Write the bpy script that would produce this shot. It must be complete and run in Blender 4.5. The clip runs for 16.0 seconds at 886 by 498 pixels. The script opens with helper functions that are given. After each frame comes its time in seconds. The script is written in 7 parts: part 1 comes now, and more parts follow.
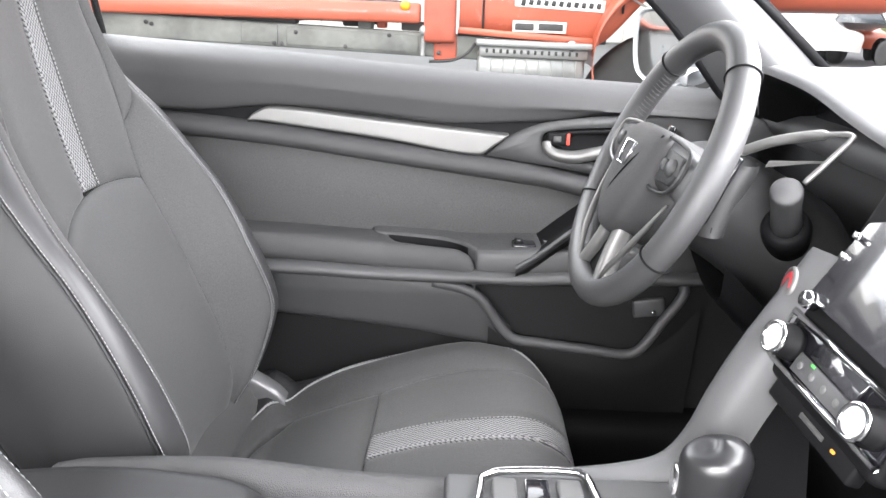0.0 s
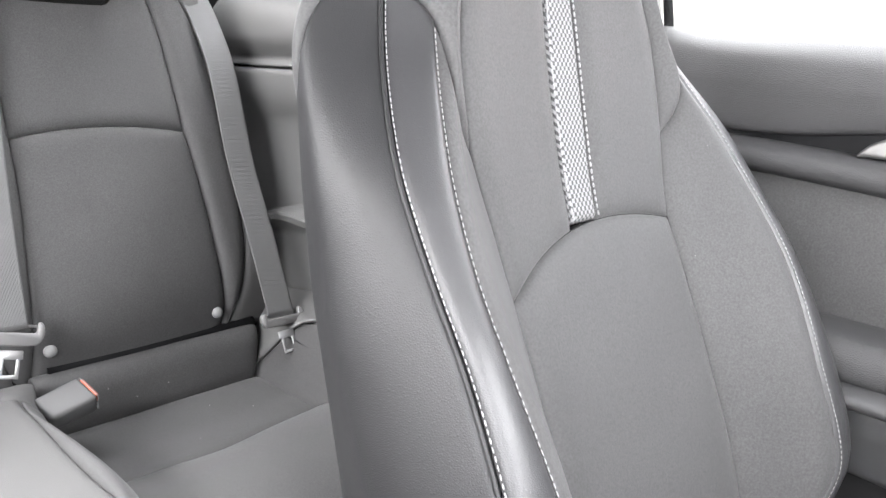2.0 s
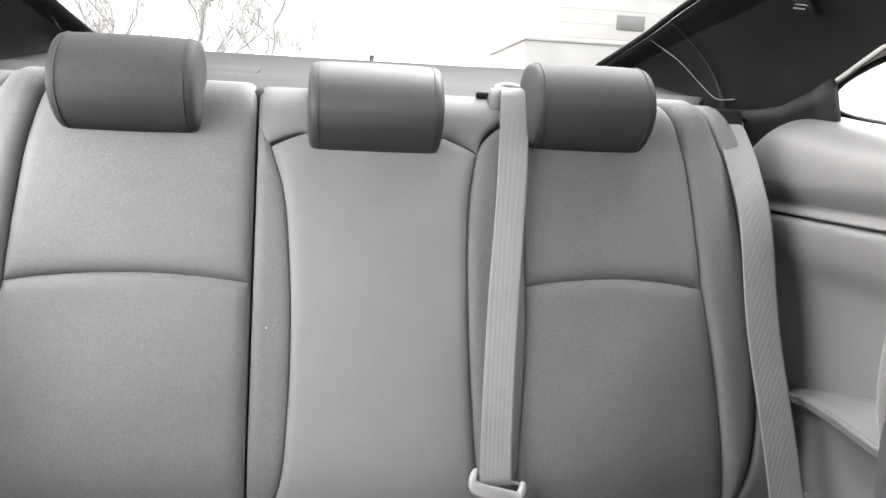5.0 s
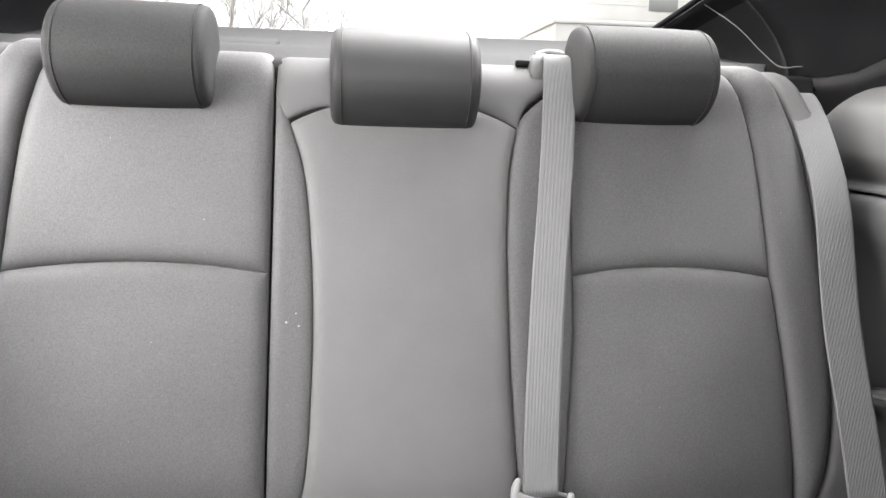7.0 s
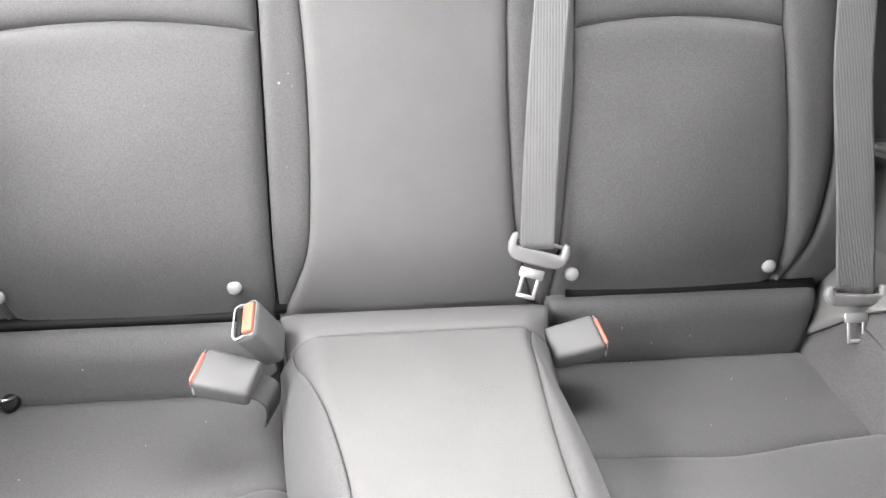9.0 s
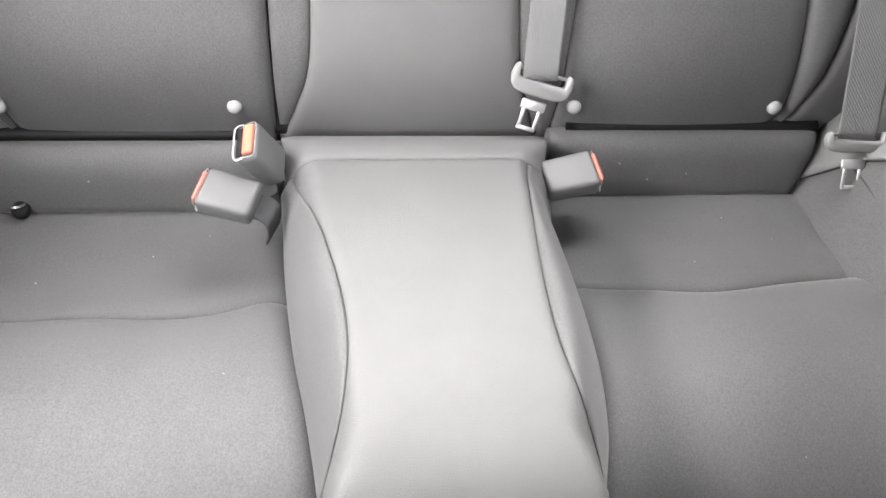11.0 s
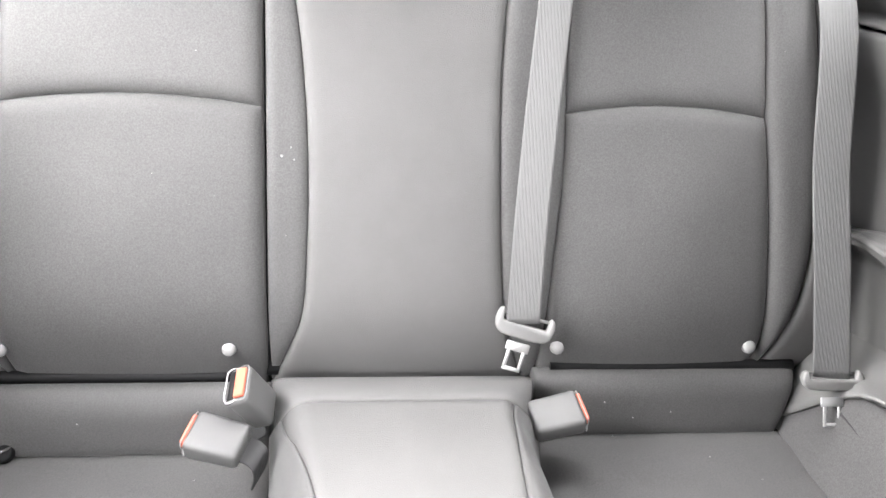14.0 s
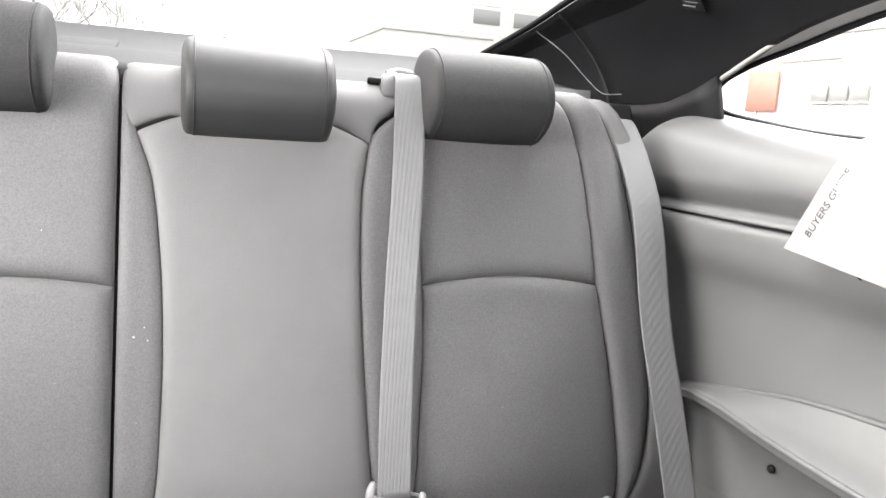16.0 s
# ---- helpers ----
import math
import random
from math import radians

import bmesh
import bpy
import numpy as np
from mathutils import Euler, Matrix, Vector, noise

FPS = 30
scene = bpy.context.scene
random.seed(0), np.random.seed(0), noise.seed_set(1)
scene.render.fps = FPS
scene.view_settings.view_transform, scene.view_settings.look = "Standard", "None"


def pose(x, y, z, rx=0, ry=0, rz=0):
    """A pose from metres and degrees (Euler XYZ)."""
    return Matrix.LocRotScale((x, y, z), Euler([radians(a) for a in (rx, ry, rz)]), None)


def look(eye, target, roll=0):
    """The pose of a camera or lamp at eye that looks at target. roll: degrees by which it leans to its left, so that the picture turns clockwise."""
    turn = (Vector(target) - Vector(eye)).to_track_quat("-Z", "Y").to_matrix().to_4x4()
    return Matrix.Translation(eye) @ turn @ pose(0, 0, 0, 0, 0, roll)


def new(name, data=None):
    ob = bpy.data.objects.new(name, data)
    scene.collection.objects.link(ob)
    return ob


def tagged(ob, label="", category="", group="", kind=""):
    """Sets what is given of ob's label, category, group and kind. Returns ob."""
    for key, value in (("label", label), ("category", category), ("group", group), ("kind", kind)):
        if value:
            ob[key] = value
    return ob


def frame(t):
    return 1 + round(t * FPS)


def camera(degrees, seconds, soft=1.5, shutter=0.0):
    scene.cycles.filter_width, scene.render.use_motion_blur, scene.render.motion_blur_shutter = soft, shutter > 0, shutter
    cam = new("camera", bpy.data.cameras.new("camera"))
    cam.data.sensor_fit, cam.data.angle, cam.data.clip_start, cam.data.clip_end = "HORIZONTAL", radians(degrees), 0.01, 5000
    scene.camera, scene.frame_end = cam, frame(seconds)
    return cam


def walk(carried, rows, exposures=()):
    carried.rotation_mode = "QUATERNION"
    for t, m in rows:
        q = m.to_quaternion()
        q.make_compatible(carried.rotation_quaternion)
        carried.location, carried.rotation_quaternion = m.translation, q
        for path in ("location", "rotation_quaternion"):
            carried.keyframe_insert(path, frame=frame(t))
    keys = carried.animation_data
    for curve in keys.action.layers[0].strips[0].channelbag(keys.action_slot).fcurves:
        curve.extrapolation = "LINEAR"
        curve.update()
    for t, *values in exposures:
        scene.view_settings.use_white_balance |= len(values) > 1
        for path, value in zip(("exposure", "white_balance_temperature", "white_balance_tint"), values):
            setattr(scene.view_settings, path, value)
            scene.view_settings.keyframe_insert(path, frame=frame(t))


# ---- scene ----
cam = camera(60.6, 16.0)
# The cabin is laid out in its own units; W() turns them into metres above the ground.
K, DZ = 1.08, -0.18


def W(p):
    return Vector((p[0] * K, p[1] * K, p[2] * K + DZ))


PATH = [
    (0, (-0.064, -0.518, 1.13), (-0.117, 1.389, 0.53), 1.4),
    (0.5, (-0.082, -0.406, 1.107), (-0.399, 1.49, 0.558), 2.9),
    (1, (-0.1, -0.323, 1.066), (-0.642, 1.53, 0.544), 4.1),
    (1.5, (-0.146, -0.239, 1.03), (-1.065, 1.465, 0.528), 3.4),
    (2, (-0.196, -0.14, 1.033), (-1.522, 1.276, 0.548), 2.2),
    (2.5, (-0.245, -0.083, 1.035), (-1.866, 0.992, 0.568), 1.9),
    (3, (-0.292, -0.063, 1.057), (-2.089, 0.693, 0.61), 2.1),
    (3.5, (-0.306, -0.069, 1.087), (-2.19, 0.474, 0.69), 2.4),
    (4, (-0.323, -0.077, 1.11), (-2.247, 0.349, 0.767), 2.5),
    (4.5, (-0.332, -0.065, 1.113), (-2.28, 0.268, 0.802), 2.6),
    (7, (-0.447, -0.053, 1.095), (-2.405, 0.162, 0.747), 1.8),
    (7.5, (-0.452, -0.057, 1.094), (-2.38, 0.169, 0.613), 1.6),
    (8, (-0.455, -0.057, 1.089), (-2.337, 0.17, 0.451), 1.3),
    (8.5, (-0.454, -0.051, 1.076), (-2.287, 0.166, 0.305), 1.0),
    (9, (-0.447, -0.036, 1.075), (-2.221, 0.141, 0.17), 0.5),
    (9.5, (-0.452, -0.037, 1.083), (-2.14, 0.134, 0.024), 0.9),
    (10, (-0.453, -0.028, 1.091), (-2.046, 0.121, -0.108), 1.4),
    (12.5, (-0.439, -0.026, 1.112), (-1.912, 0.122, -0.232), 3.5),
    (13, (-0.444, -0.029, 1.12), (-2.037, 0.139, -0.078), 3.4),
    (13.5, (-0.437, -0.029, 1.12), (-2.158, 0.15, 0.117), 2.9),
    (14, (-0.434, -0.027, 1.125), (-2.253, 0.151, 0.313), 2.7),
    (14.5, (-0.427, -0.047, 1.117), (-2.317, 0.179, 0.502), 3.4),
    (15, (-0.42, -0.05, 1.112), (-2.348, 0.225, 0.657), 3.6),
    (15.5, (-0.424, -0.056, 1.113), (-2.35, 0.342, 0.75), 3.9),
    (16, (-0.424, -0.09, 1.109), (-2.287, 0.564, 0.792), 4.0),
]
walk(cam, [(t, look(W(eye), W(target), roll)) for t, eye, target, roll in PATH], exposures=[(0.0, 3.31, 6300, 10), (0.5, 3.34, 6300, 10), (1.5, 3.51, 6300, 10), (3.0, 3.83, 6430, 10), (4.5, 3.75, 6480, 10), (7.0, 3.66, 6480, 10), (9.0, 4.05, 6480, 10), (10.0, 4.01, 6480, 10), (12.5, 4.08, 6480, 10), (13.5, 4.26, 6480, 10), (14.5, 4.21, 6480, 10), (15.5, 4.05, 6480, 10), (16.0, 3.99, 6480, 10)])

# ---- light ----
world = bpy.data.worlds.new("sky")
scene.world = world
world.use_nodes = True
nt = world.node_tree
sky = nt.nodes.new("ShaderNodeTexSky")
sky.sky_type, sky.sun_disc = "NISHITA", False
sky.sun_elevation, sky.sun_rotation = radians(38), radians(200)
sky.air_density, sky.dust_density, sky.ozone_density = 1.0, 6.0, 1.0
mixn = nt.nodes.new("ShaderNodeMixRGB")
mixn.inputs[0].default_value = 0.88
mixn.inputs[2].default_value = (3.64, 3.6, 3.68, 1)
nt.links.new(sky.outputs[0], mixn.inputs[1])
nt.links.new(mixn.outputs[0], nt.nodes["Background"].inputs[0])
nt.nodes["Background"].inputs[1].default_value = 0.12
sun = new("sun", bpy.data.lights.new("sun", "SUN"))
sun.data.energy, sun.data.angle, sun.data.color = 0.6, radians(25), (1.0, 0.985, 0.965)
sun.matrix_world = look((0, 0, 8), (0.9, -0.6, 6.6))


def skylight(name, eye, target, w, h, watts):
    """An area lamp in an opening, in place of the sky seen through it."""
    ob = new(name, bpy.data.lights.new(name, "AREA"))
    ob.data.shape, ob.data.size, ob.data.size_y, ob.data.energy = "RECTANGLE", w, h, watts
    ob.data.color = (1.0, 0.975, 0.975)
    ob.matrix_world = look(eye, target)
    return ob


skylight("rear_window_light", (-1.62, 0.32, 1.60), (-1.10, 0.32, 0.45), 1.0, 0.7, 5.0)
skylight("windscreen_light", (0.52, 0.05, 1.26), (-1.2, 0.0, 0.65), 1.2, 0.45, 8.0)
skylight("open_door_light", (-0.32, -0.95, 1.17), (-0.60, 0.5, 0.64), 1.3, 0.5, 8.4)
skylight("driver_window_light", (-0.2, 1.25, 1.45), (-0.3, 0.0, 0.7), 1.6, 0.6, 1.8)
skylight("quarter_window_light", (-1.2, -0.92, 1.25), (-1.1, 0.5, 0.5), 0.75, 0.3, 4.8)
skylight("quarter_window_light", (-1.12, 0.94, 1.42), (-1.05, 0.25, 0.5), 0.75, 0.35, 2.4)


# ---- materials ----
def surface(name, col, rough=0.5, metal=0.0, spec=0.5, grain=0.0, gscale=600, kind="noise", mottle=0.12, mscale=14, sheen=0.0, coat=0.0, dust=0.0, fleck=0.0):
    """A procedural material: mottling at a large scale, grain and relief at a fine one."""
    m = bpy.data.materials.new(name)
    m.use_nodes = True
    t = m.node_tree
    b = t.nodes["Principled BSDF"]
    b.inputs["Metallic"].default_value = metal
    b.inputs["Specular IOR Level"].default_value = spec
    b.inputs["Sheen Weight"].default_value = sheen
    b.inputs["Sheen Roughness"].default_value = 0.5
    b.inputs["Coat Weight"].default_value = coat
    co = t.nodes.new("ShaderNodeTexCoord")
    n1 = t.nodes.new("ShaderNodeTexNoise")
    n1.inputs["Scale"].default_value = mscale
    n1.inputs["Detail"].default_value = 6
    n1.inputs["Roughness"].default_value = 0.65
    t.links.new(co.outputs["Object"], n1.inputs["Vector"])
    ramp = t.nodes.new("ShaderNodeMapRange")
    ramp.inputs["From Min"].default_value, ramp.inputs["From Max"].default_value = 0.3, 0.7
    ramp.inputs["To Min"].default_value, ramp.inputs["To Max"].default_value = 1 - mottle, 1 + mottle
    t.links.new(n1.outputs["Fac"], ramp.inputs["Value"])
    mul = t.nodes.new("ShaderNodeMixRGB")
    mul.blend_type = "MULTIPLY"
    mul.inputs[0].default_value = 1
    mul.inputs[1].default_value = (*col, 1)
    t.links.new(ramp.outputs[0], mul.inputs[2])
    out = mul.outputs[0]
    if kind == "voronoi":
        g = t.nodes.new("ShaderNodeTexVoronoi")
        g.feature = "DISTANCE_TO_EDGE"
        height = g.outputs["Distance"]
    elif kind == "rib":
        g = t.nodes.new("ShaderNodeTexWave")
        g.bands_direction = "Y"
        height = g.outputs["Fac"]
    else:
        g = t.nodes.new("ShaderNodeTexNoise")
        g.inputs["Detail"].default_value = 3
        height = g.outputs["Fac"]
    g.inputs["Scale"].default_value = gscale
    t.links.new(co.outputs["Object"], g.inputs["Vector"])
    if fleck:
        n3 = t.nodes.new("ShaderNodeTexNoise")
        n3.inputs["Scale"].default_value = 480
        n3.inputs["Detail"].default_value = 2
        t.links.new(co.outputs["Object"], n3.inputs["Vector"])
        fr = t.nodes.new("ShaderNodeMapRange")
        fr.inputs["From Min"].default_value, fr.inputs["From Max"].default_value = 0.3, 0.7
        fr.inputs["To Min"].default_value, fr.inputs["To Max"].default_value = 1 - fleck, 1 + fleck
        t.links.new(n3.outputs["Fac"], fr.inputs["Value"])
        fm = t.nodes.new("ShaderNodeMixRGB")
        fm.blend_type = "MULTIPLY"
        fm.inputs[0].default_value = 1
        t.links.new(out, fm.inputs[1])
        t.links.new(fr.outputs[0], fm.inputs[2])
        out = fm.outputs[0]
    if dust:
        n2 = t.nodes.new("ShaderNodeTexNoise")
        n2.inputs["Scale"].default_value = 160
        n2.inputs["Detail"].default_value = 2
        t.links.new(co.outputs["Object"], n2.inputs["Vector"])
        dr = t.nodes.new("ShaderNodeMapRange")
        dr.inputs["From Min"].default_value, dr.inputs["From Max"].default_value = 0.79, 0.83
        dr.inputs["To Max"].default_value = dust
        t.links.new(n2.outputs["Fac"], dr.inputs["Value"])
        dm = t.nodes.new("ShaderNodeMixRGB")
        dm.inputs[2].default_value = (0.5, 0.49, 0.46, 1)
        t.links.new(dr.outputs[0], dm.inputs[0])
        t.links.new(out, dm.inputs[1])
        out = dm.outputs[0]
    if grain:
        bump = t.nodes.new("ShaderNodeBump")
        bump.inputs["Strength"].default_value = grain
        bump.inputs["Distance"].default_value = 0.001
        t.links.new(height, bump.inputs["Height"])
        t.links.new(bump.outputs[0], b.inputs["Normal"])
    rr = t.nodes.new("ShaderNodeMapRange")
    rr.inputs["To Min"].default_value, rr.inputs["To Max"].default_value = max(0.02, rough - 0.08), min(1, rough + 0.08)
    t.links.new(n1.outputs["Fac"], rr.inputs["Value"])
    t.links.new(rr.outputs[0], b.inputs["Roughness"])
    t.links.new(out, b.inputs["Base Color"])
    return m


def glass(name, tint=(0.9, 0.93, 0.92)):
    """A thin pane: clear, with a tint that can dim the view outside and a little gloss."""
    m = bpy.data.materials.new(name)
    m.use_nodes = True
    t = m.node_tree
    t.nodes.clear()
    o = t.nodes.new("ShaderNodeOutputMaterial")
    a = t.nodes.new("ShaderNodeBsdfTransparent")
    a.inputs[0].default_value = (*tint, 1)
    gl = t.nodes.new("ShaderNodeBsdfGlossy")
    gl.inputs["Roughness"].default_value = 0.02
    mx = t.nodes.new("ShaderNodeMixShader")
    mx.inputs[0].default_value = 0.03
    t.links.new(a.outputs[0], mx.inputs[1])
    t.links.new(gl.outputs[0], mx.inputs[2])
    t.links.new(mx.outputs[0], o.inputs[0])
    return m


FABRIC = surface("seat_cloth", (0.037, 0.0367, 0.0368), 0.66, spec=0.34, grain=0.25, gscale=900, mottle=0.10, sheen=0.1, dust=0.25, fleck=0.24)
LEATHER = surface("grey_leatherette", (0.067, 0.0664, 0.066), 0.6, spec=0.2, grain=0.6, gscale=520, kind="voronoi", mottle=0.06)
LEATHER_DARK = surface("black_leatherette", (0.014, 0.014, 0.0146), 0.5, spec=0.3, grain=0.25, gscale=620, kind="voronoi", mottle=0.08)


def weave(name, pale, dark, scale):
    """A basket weave of pale and dark threads, laid along the seat."""
    m = surface(name, pale, 0.75, grain=0.2, gscale=900)
    t = m.node_tree
    sep = t.nodes.new("ShaderNodeSeparateXYZ")
    t.links.new(t.nodes["Texture Coordinate"].outputs["Object"], sep.inputs[0])
    along = t.nodes.new("ShaderNodeMath")
    along.operation = "MULTIPLY_ADD"
    along.inputs[1].default_value = 0.6
    t.links.new(sep.outputs["X"], along.inputs[0])
    t.links.new(sep.outputs["Z"], along.inputs[2])
    com = t.nodes.new("ShaderNodeCombineXYZ")
    com.inputs["Z"].default_value = 0.0003
    t.links.new(sep.outputs["Y"], com.inputs["X"])
    t.links.new(along.outputs[0], com.inputs["Y"])
    c = t.nodes.new("ShaderNodeTexChecker")
    c.inputs["Color1"].default_value, c.inputs["Color2"].default_value = (*pale, 1), (*dark, 1)
    c.inputs["Scale"].default_value = scale
    t.links.new(com.outputs[0], c.inputs["Vector"])
    t.links.new(c.outputs["Color"], t.nodes["Principled BSDF"].inputs["Base Color"])
    return m


STRIPE = weave("stripe_weave", (0.17, 0.17, 0.173), (0.035, 0.035, 0.036), 340)
PLASTIC = surface("moulded_plastic", (0.045, 0.045, 0.046), 0.5, spec=0.45, grain=0.3, gscale=700, kind="voronoi", mottle=0.08)
SOFT = surface("soft_touch", (0.044, 0.0436, 0.0444), 0.6, spec=0.25, grain=0.8, gscale=460, kind="voronoi", mottle=0.07)
SHROUD = surface("dark_shroud_plastic", (0.02, 0.02, 0.0205), 0.5, spec=0.35, grain=0.25, gscale=700, kind="voronoi", mottle=0.08)
# door plastic darkened in its colour for the shade inside the pocket
POCKET = surface("shaded_pocket_plastic", (0.009, 0.009, 0.0094), 0.55, spec=0.2, grain=0.25, gscale=700, kind="voronoi", mottle=0.1)
WHEEL_LEATHER = surface("wheel_leather", (0.04, 0.04, 0.041), 0.46, spec=0.5, grain=0.35, gscale=620, kind="voronoi", mottle=0.08)
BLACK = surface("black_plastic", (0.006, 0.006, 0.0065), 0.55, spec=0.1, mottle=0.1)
GLOSS = surface("piano_black", (0.008, 0.008, 0.01), 0.08, spec=0.6, mottle=0.1)
SILVER = surface("satin_silver", (0.17, 0.168, 0.163), 0.48, metal=0.7, mottle=0.05, grain=0.05, gscale=300)
CHROME = surface("chrome", (0.8, 0.8, 0.8), 0.12, metal=1.0, mottle=0.03)
# grained plastic lightened in its colour for the light on the quarter trim
QUARTER = surface("lit_quarter_plastic", (0.068, 0.0676, 0.0665), 0.46, spec=0.5, grain=0.35, gscale=620, kind="voronoi", mottle=0.06)
# headrest cloth and leatherette are darkened in colour for the shade on them
HEADREST = surface("shaded_headrest_cloth", (0.017, 0.017, 0.017), 0.72, spec=0.14, grain=0.4, gscale=900, mottle=0.1, sheen=0.0, fleck=0.25)
LEATHER_BLACK = surface("glossy_black_leather", (0.026, 0.026, 0.027), 0.42, spec=0.45, grain=0.2, gscale=620, kind="voronoi", mottle=0.08)
HEADREST_LEATHER = surface("shaded_headrest_leatherette", (0.017, 0.017, 0.017), 0.5, spec=0.2, grain=0.35, gscale=620, kind="voronoi", mottle=0.08)
STEEL = surface("buckle_steel", (0.6, 0.6, 0.62), 0.25, metal=1.0, mottle=0.08)
BELT = surface("belt_webbing", (0.078, 0.078, 0.079), 0.6, spec=0.4, grain=0.5, gscale=170, kind="rib", mottle=0.06)
BUCKLE = surface("buckle_plastic", (0.058, 0.058, 0.058), 0.5, spec=0.35, mottle=0.06)
TONGUE = surface("tongue_plastic", (0.115, 0.114, 0.113), 0.45, mottle=0.05)
ORANGE = surface("release_button", (0.38, 0.095, 0.06), 0.7, spec=0.2, mottle=0.06)
CARPET = surface("carpet", (0.007, 0.007, 0.0075), 0.95, spec=0.05, grain=0.8, gscale=900, mottle=0.3)
HEADLINER = surface("headliner_cloth", (0.09, 0.09, 0.095), 0.9, spec=0.2, grain=0.3, gscale=900)
PILLAR = surface("pillar_plastic", (0.005, 0.005, 0.0054), 0.42, spec=0.12, grain=0.3, gscale=700, kind="voronoi", mottle=0.08)
THREAD = surface("pale_thread", (0.21, 0.21, 0.21), 0.7, mottle=0.1)
WHITE_LINT = surface("lint", (0.2, 0.2, 0.195), 0.9, mottle=0.2)
RIVET = surface("grey_cap", (0.17, 0.17, 0.17), 0.45, mottle=0.06)
LIGHT_GREY = surface("grey_console_plastic", (0.075, 0.075, 0.077), 0.5, spec=0.45, grain=0.25, gscale=700, kind="voronoi", mottle=0.06)
PILLAR_GREY = surface("grey_pillar_plastic", (0.085, 0.085, 0.088), 0.6, spec=0.4, grain=0.25, gscale=700, kind="voronoi", mottle=0.06)
BODY = surface("grey_car_paint", (0.35, 0.36, 0.37), 0.3, metal=0.3, coat=0.6, mottle=0.04)
MIRROR = surface("mirror", (0.9, 0.9, 0.9), 0.03, metal=1.0, mottle=0.01)
GLASS = glass("tinted_window_glass", (0.93, 0.95, 0.94))
# rear and quarter tints are set to dim the bright outdoors behind the panes
REAR_GLASS = glass("view_dimming_rear_glass", (0.42, 0.425, 0.42))
QUARTER_GLASS = glass("view_dimming_quarter_glass", (0.78, 0.79, 0.78))


# ---- building helpers ----
def spline(pts, x):
    """Smooth curve through (x, value, ...) rows; returns the values at x."""
    n = len(pts)
    if x <= pts[0][0]:
        return np.array(pts[0][1:], float)
    if x >= pts[-1][0]:
        return np.array(pts[-1][1:], float)
    i = 0
    while x > pts[i + 1][0]:
        i += 1
    p1, p2 = np.array(pts[i], float), np.array(pts[i + 1], float)
    p0 = np.array(pts[i - 1], float) if i else p1
    p3 = np.array(pts[i + 2], float) if i + 2 < n else p2
    h = p2[0] - p1[0]
    s = (x - p1[0]) / h
    m1 = (p2[1:] - p0[1:]) / (p2[0] - p0[0]) if i else (p2[1:] - p1[1:]) / h
    m2 = (p3[1:] - p1[1:]) / (p3[0] - p1[0]) if i + 2 < n else (p2[1:] - p1[1:]) / h
    return (2 * s**3 - 3 * s**2 + 1) * p1[1:] + (s**3 - 2 * s**2 + s) * h * m1 + (3 * s**2 - 2 * s**3) * p2[1:] + (s**3 - s**2) * h * m2


def curve(pts, n):
    """n points on a smooth curve through 3D points, evenly in length."""
    d = [0.0]
    for a, b in zip(pts, pts[1:]):
        d.append(d[-1] + max(1e-6, (Vector(b) - Vector(a)).length))
    rows = [(k, *p) for k, p in zip(d, pts)]
    return [Vector(spline(rows, d[-1] * i / (n - 1))) for i in range(n)]


LAY = [1.0, 0.0, 1.0, 0.0]  # stretch and shift along and up of the group being built


def lay(p):
    return Vector((p[0] * LAY[0] + LAY[1], p[1], p[2] * LAY[2] + LAY[3]))


def thing(name, at, label, category, group="", kind="", real=False):
    e = new(name)
    e.location = Vector(at) if real else W(lay(at))
    e.empty_display_size = 0.05
    return tagged(e, label, category, group, kind)


def origin_of(ob):
    p = Vector((0, 0, 0))
    while ob is not None:
        p += ob.location
        ob = ob.parent
    return p


def part(name, bm, material, parent=None, label="", real=False, smooth=True):
    """Links a bmesh, drawn in cabin units (or metres), as one mesh object under its thing."""
    o = origin_of(parent)
    for v in bm.verts:
        v.co = (v.co.copy() if real else W(lay(v.co))) - o
    me = bpy.data.meshes.new(name)
    if smooth:
        for f in bm.faces:
            f.smooth = True
    bm.to_mesh(me)
    bm.free()
    for m in material if isinstance(material, (list, tuple)) else [material]:
        me.materials.append(m)
    ob = new(name, me)
    ob.parent = parent
    if label:
        ob["label"] = label
    return ob


def sheet(fn, nu, nv, us=None, vs=None, closed=False, thick=0.0):
    """A grid of faces over fn(u, v), u and v from 0 to 1."""
    bm = bmesh.new()
    us = us or [i / nu for i in range(nu + 1)]
    vs = vs or [j / nv for j in range(nv + 1)]
    g = [[bm.verts.new(fn(u, v)) for u in us] for v in vs]
    for j in range(len(vs) - 1):
        for i in range(len(us) - 1):
            bm.faces.new((g[j][i], g[j][i + 1], g[j + 1][i + 1], g[j + 1][i]))
        if closed:
            bm.faces.new((g[j][-1], g[j][0], g[j + 1][0], g[j + 1][-1]))
    if thick:
        bmesh.ops.recalc_face_normals(bm, faces=bm.faces)
        bmesh.ops.solidify(bm, geom=bm.faces, thickness=thick)
    return bm


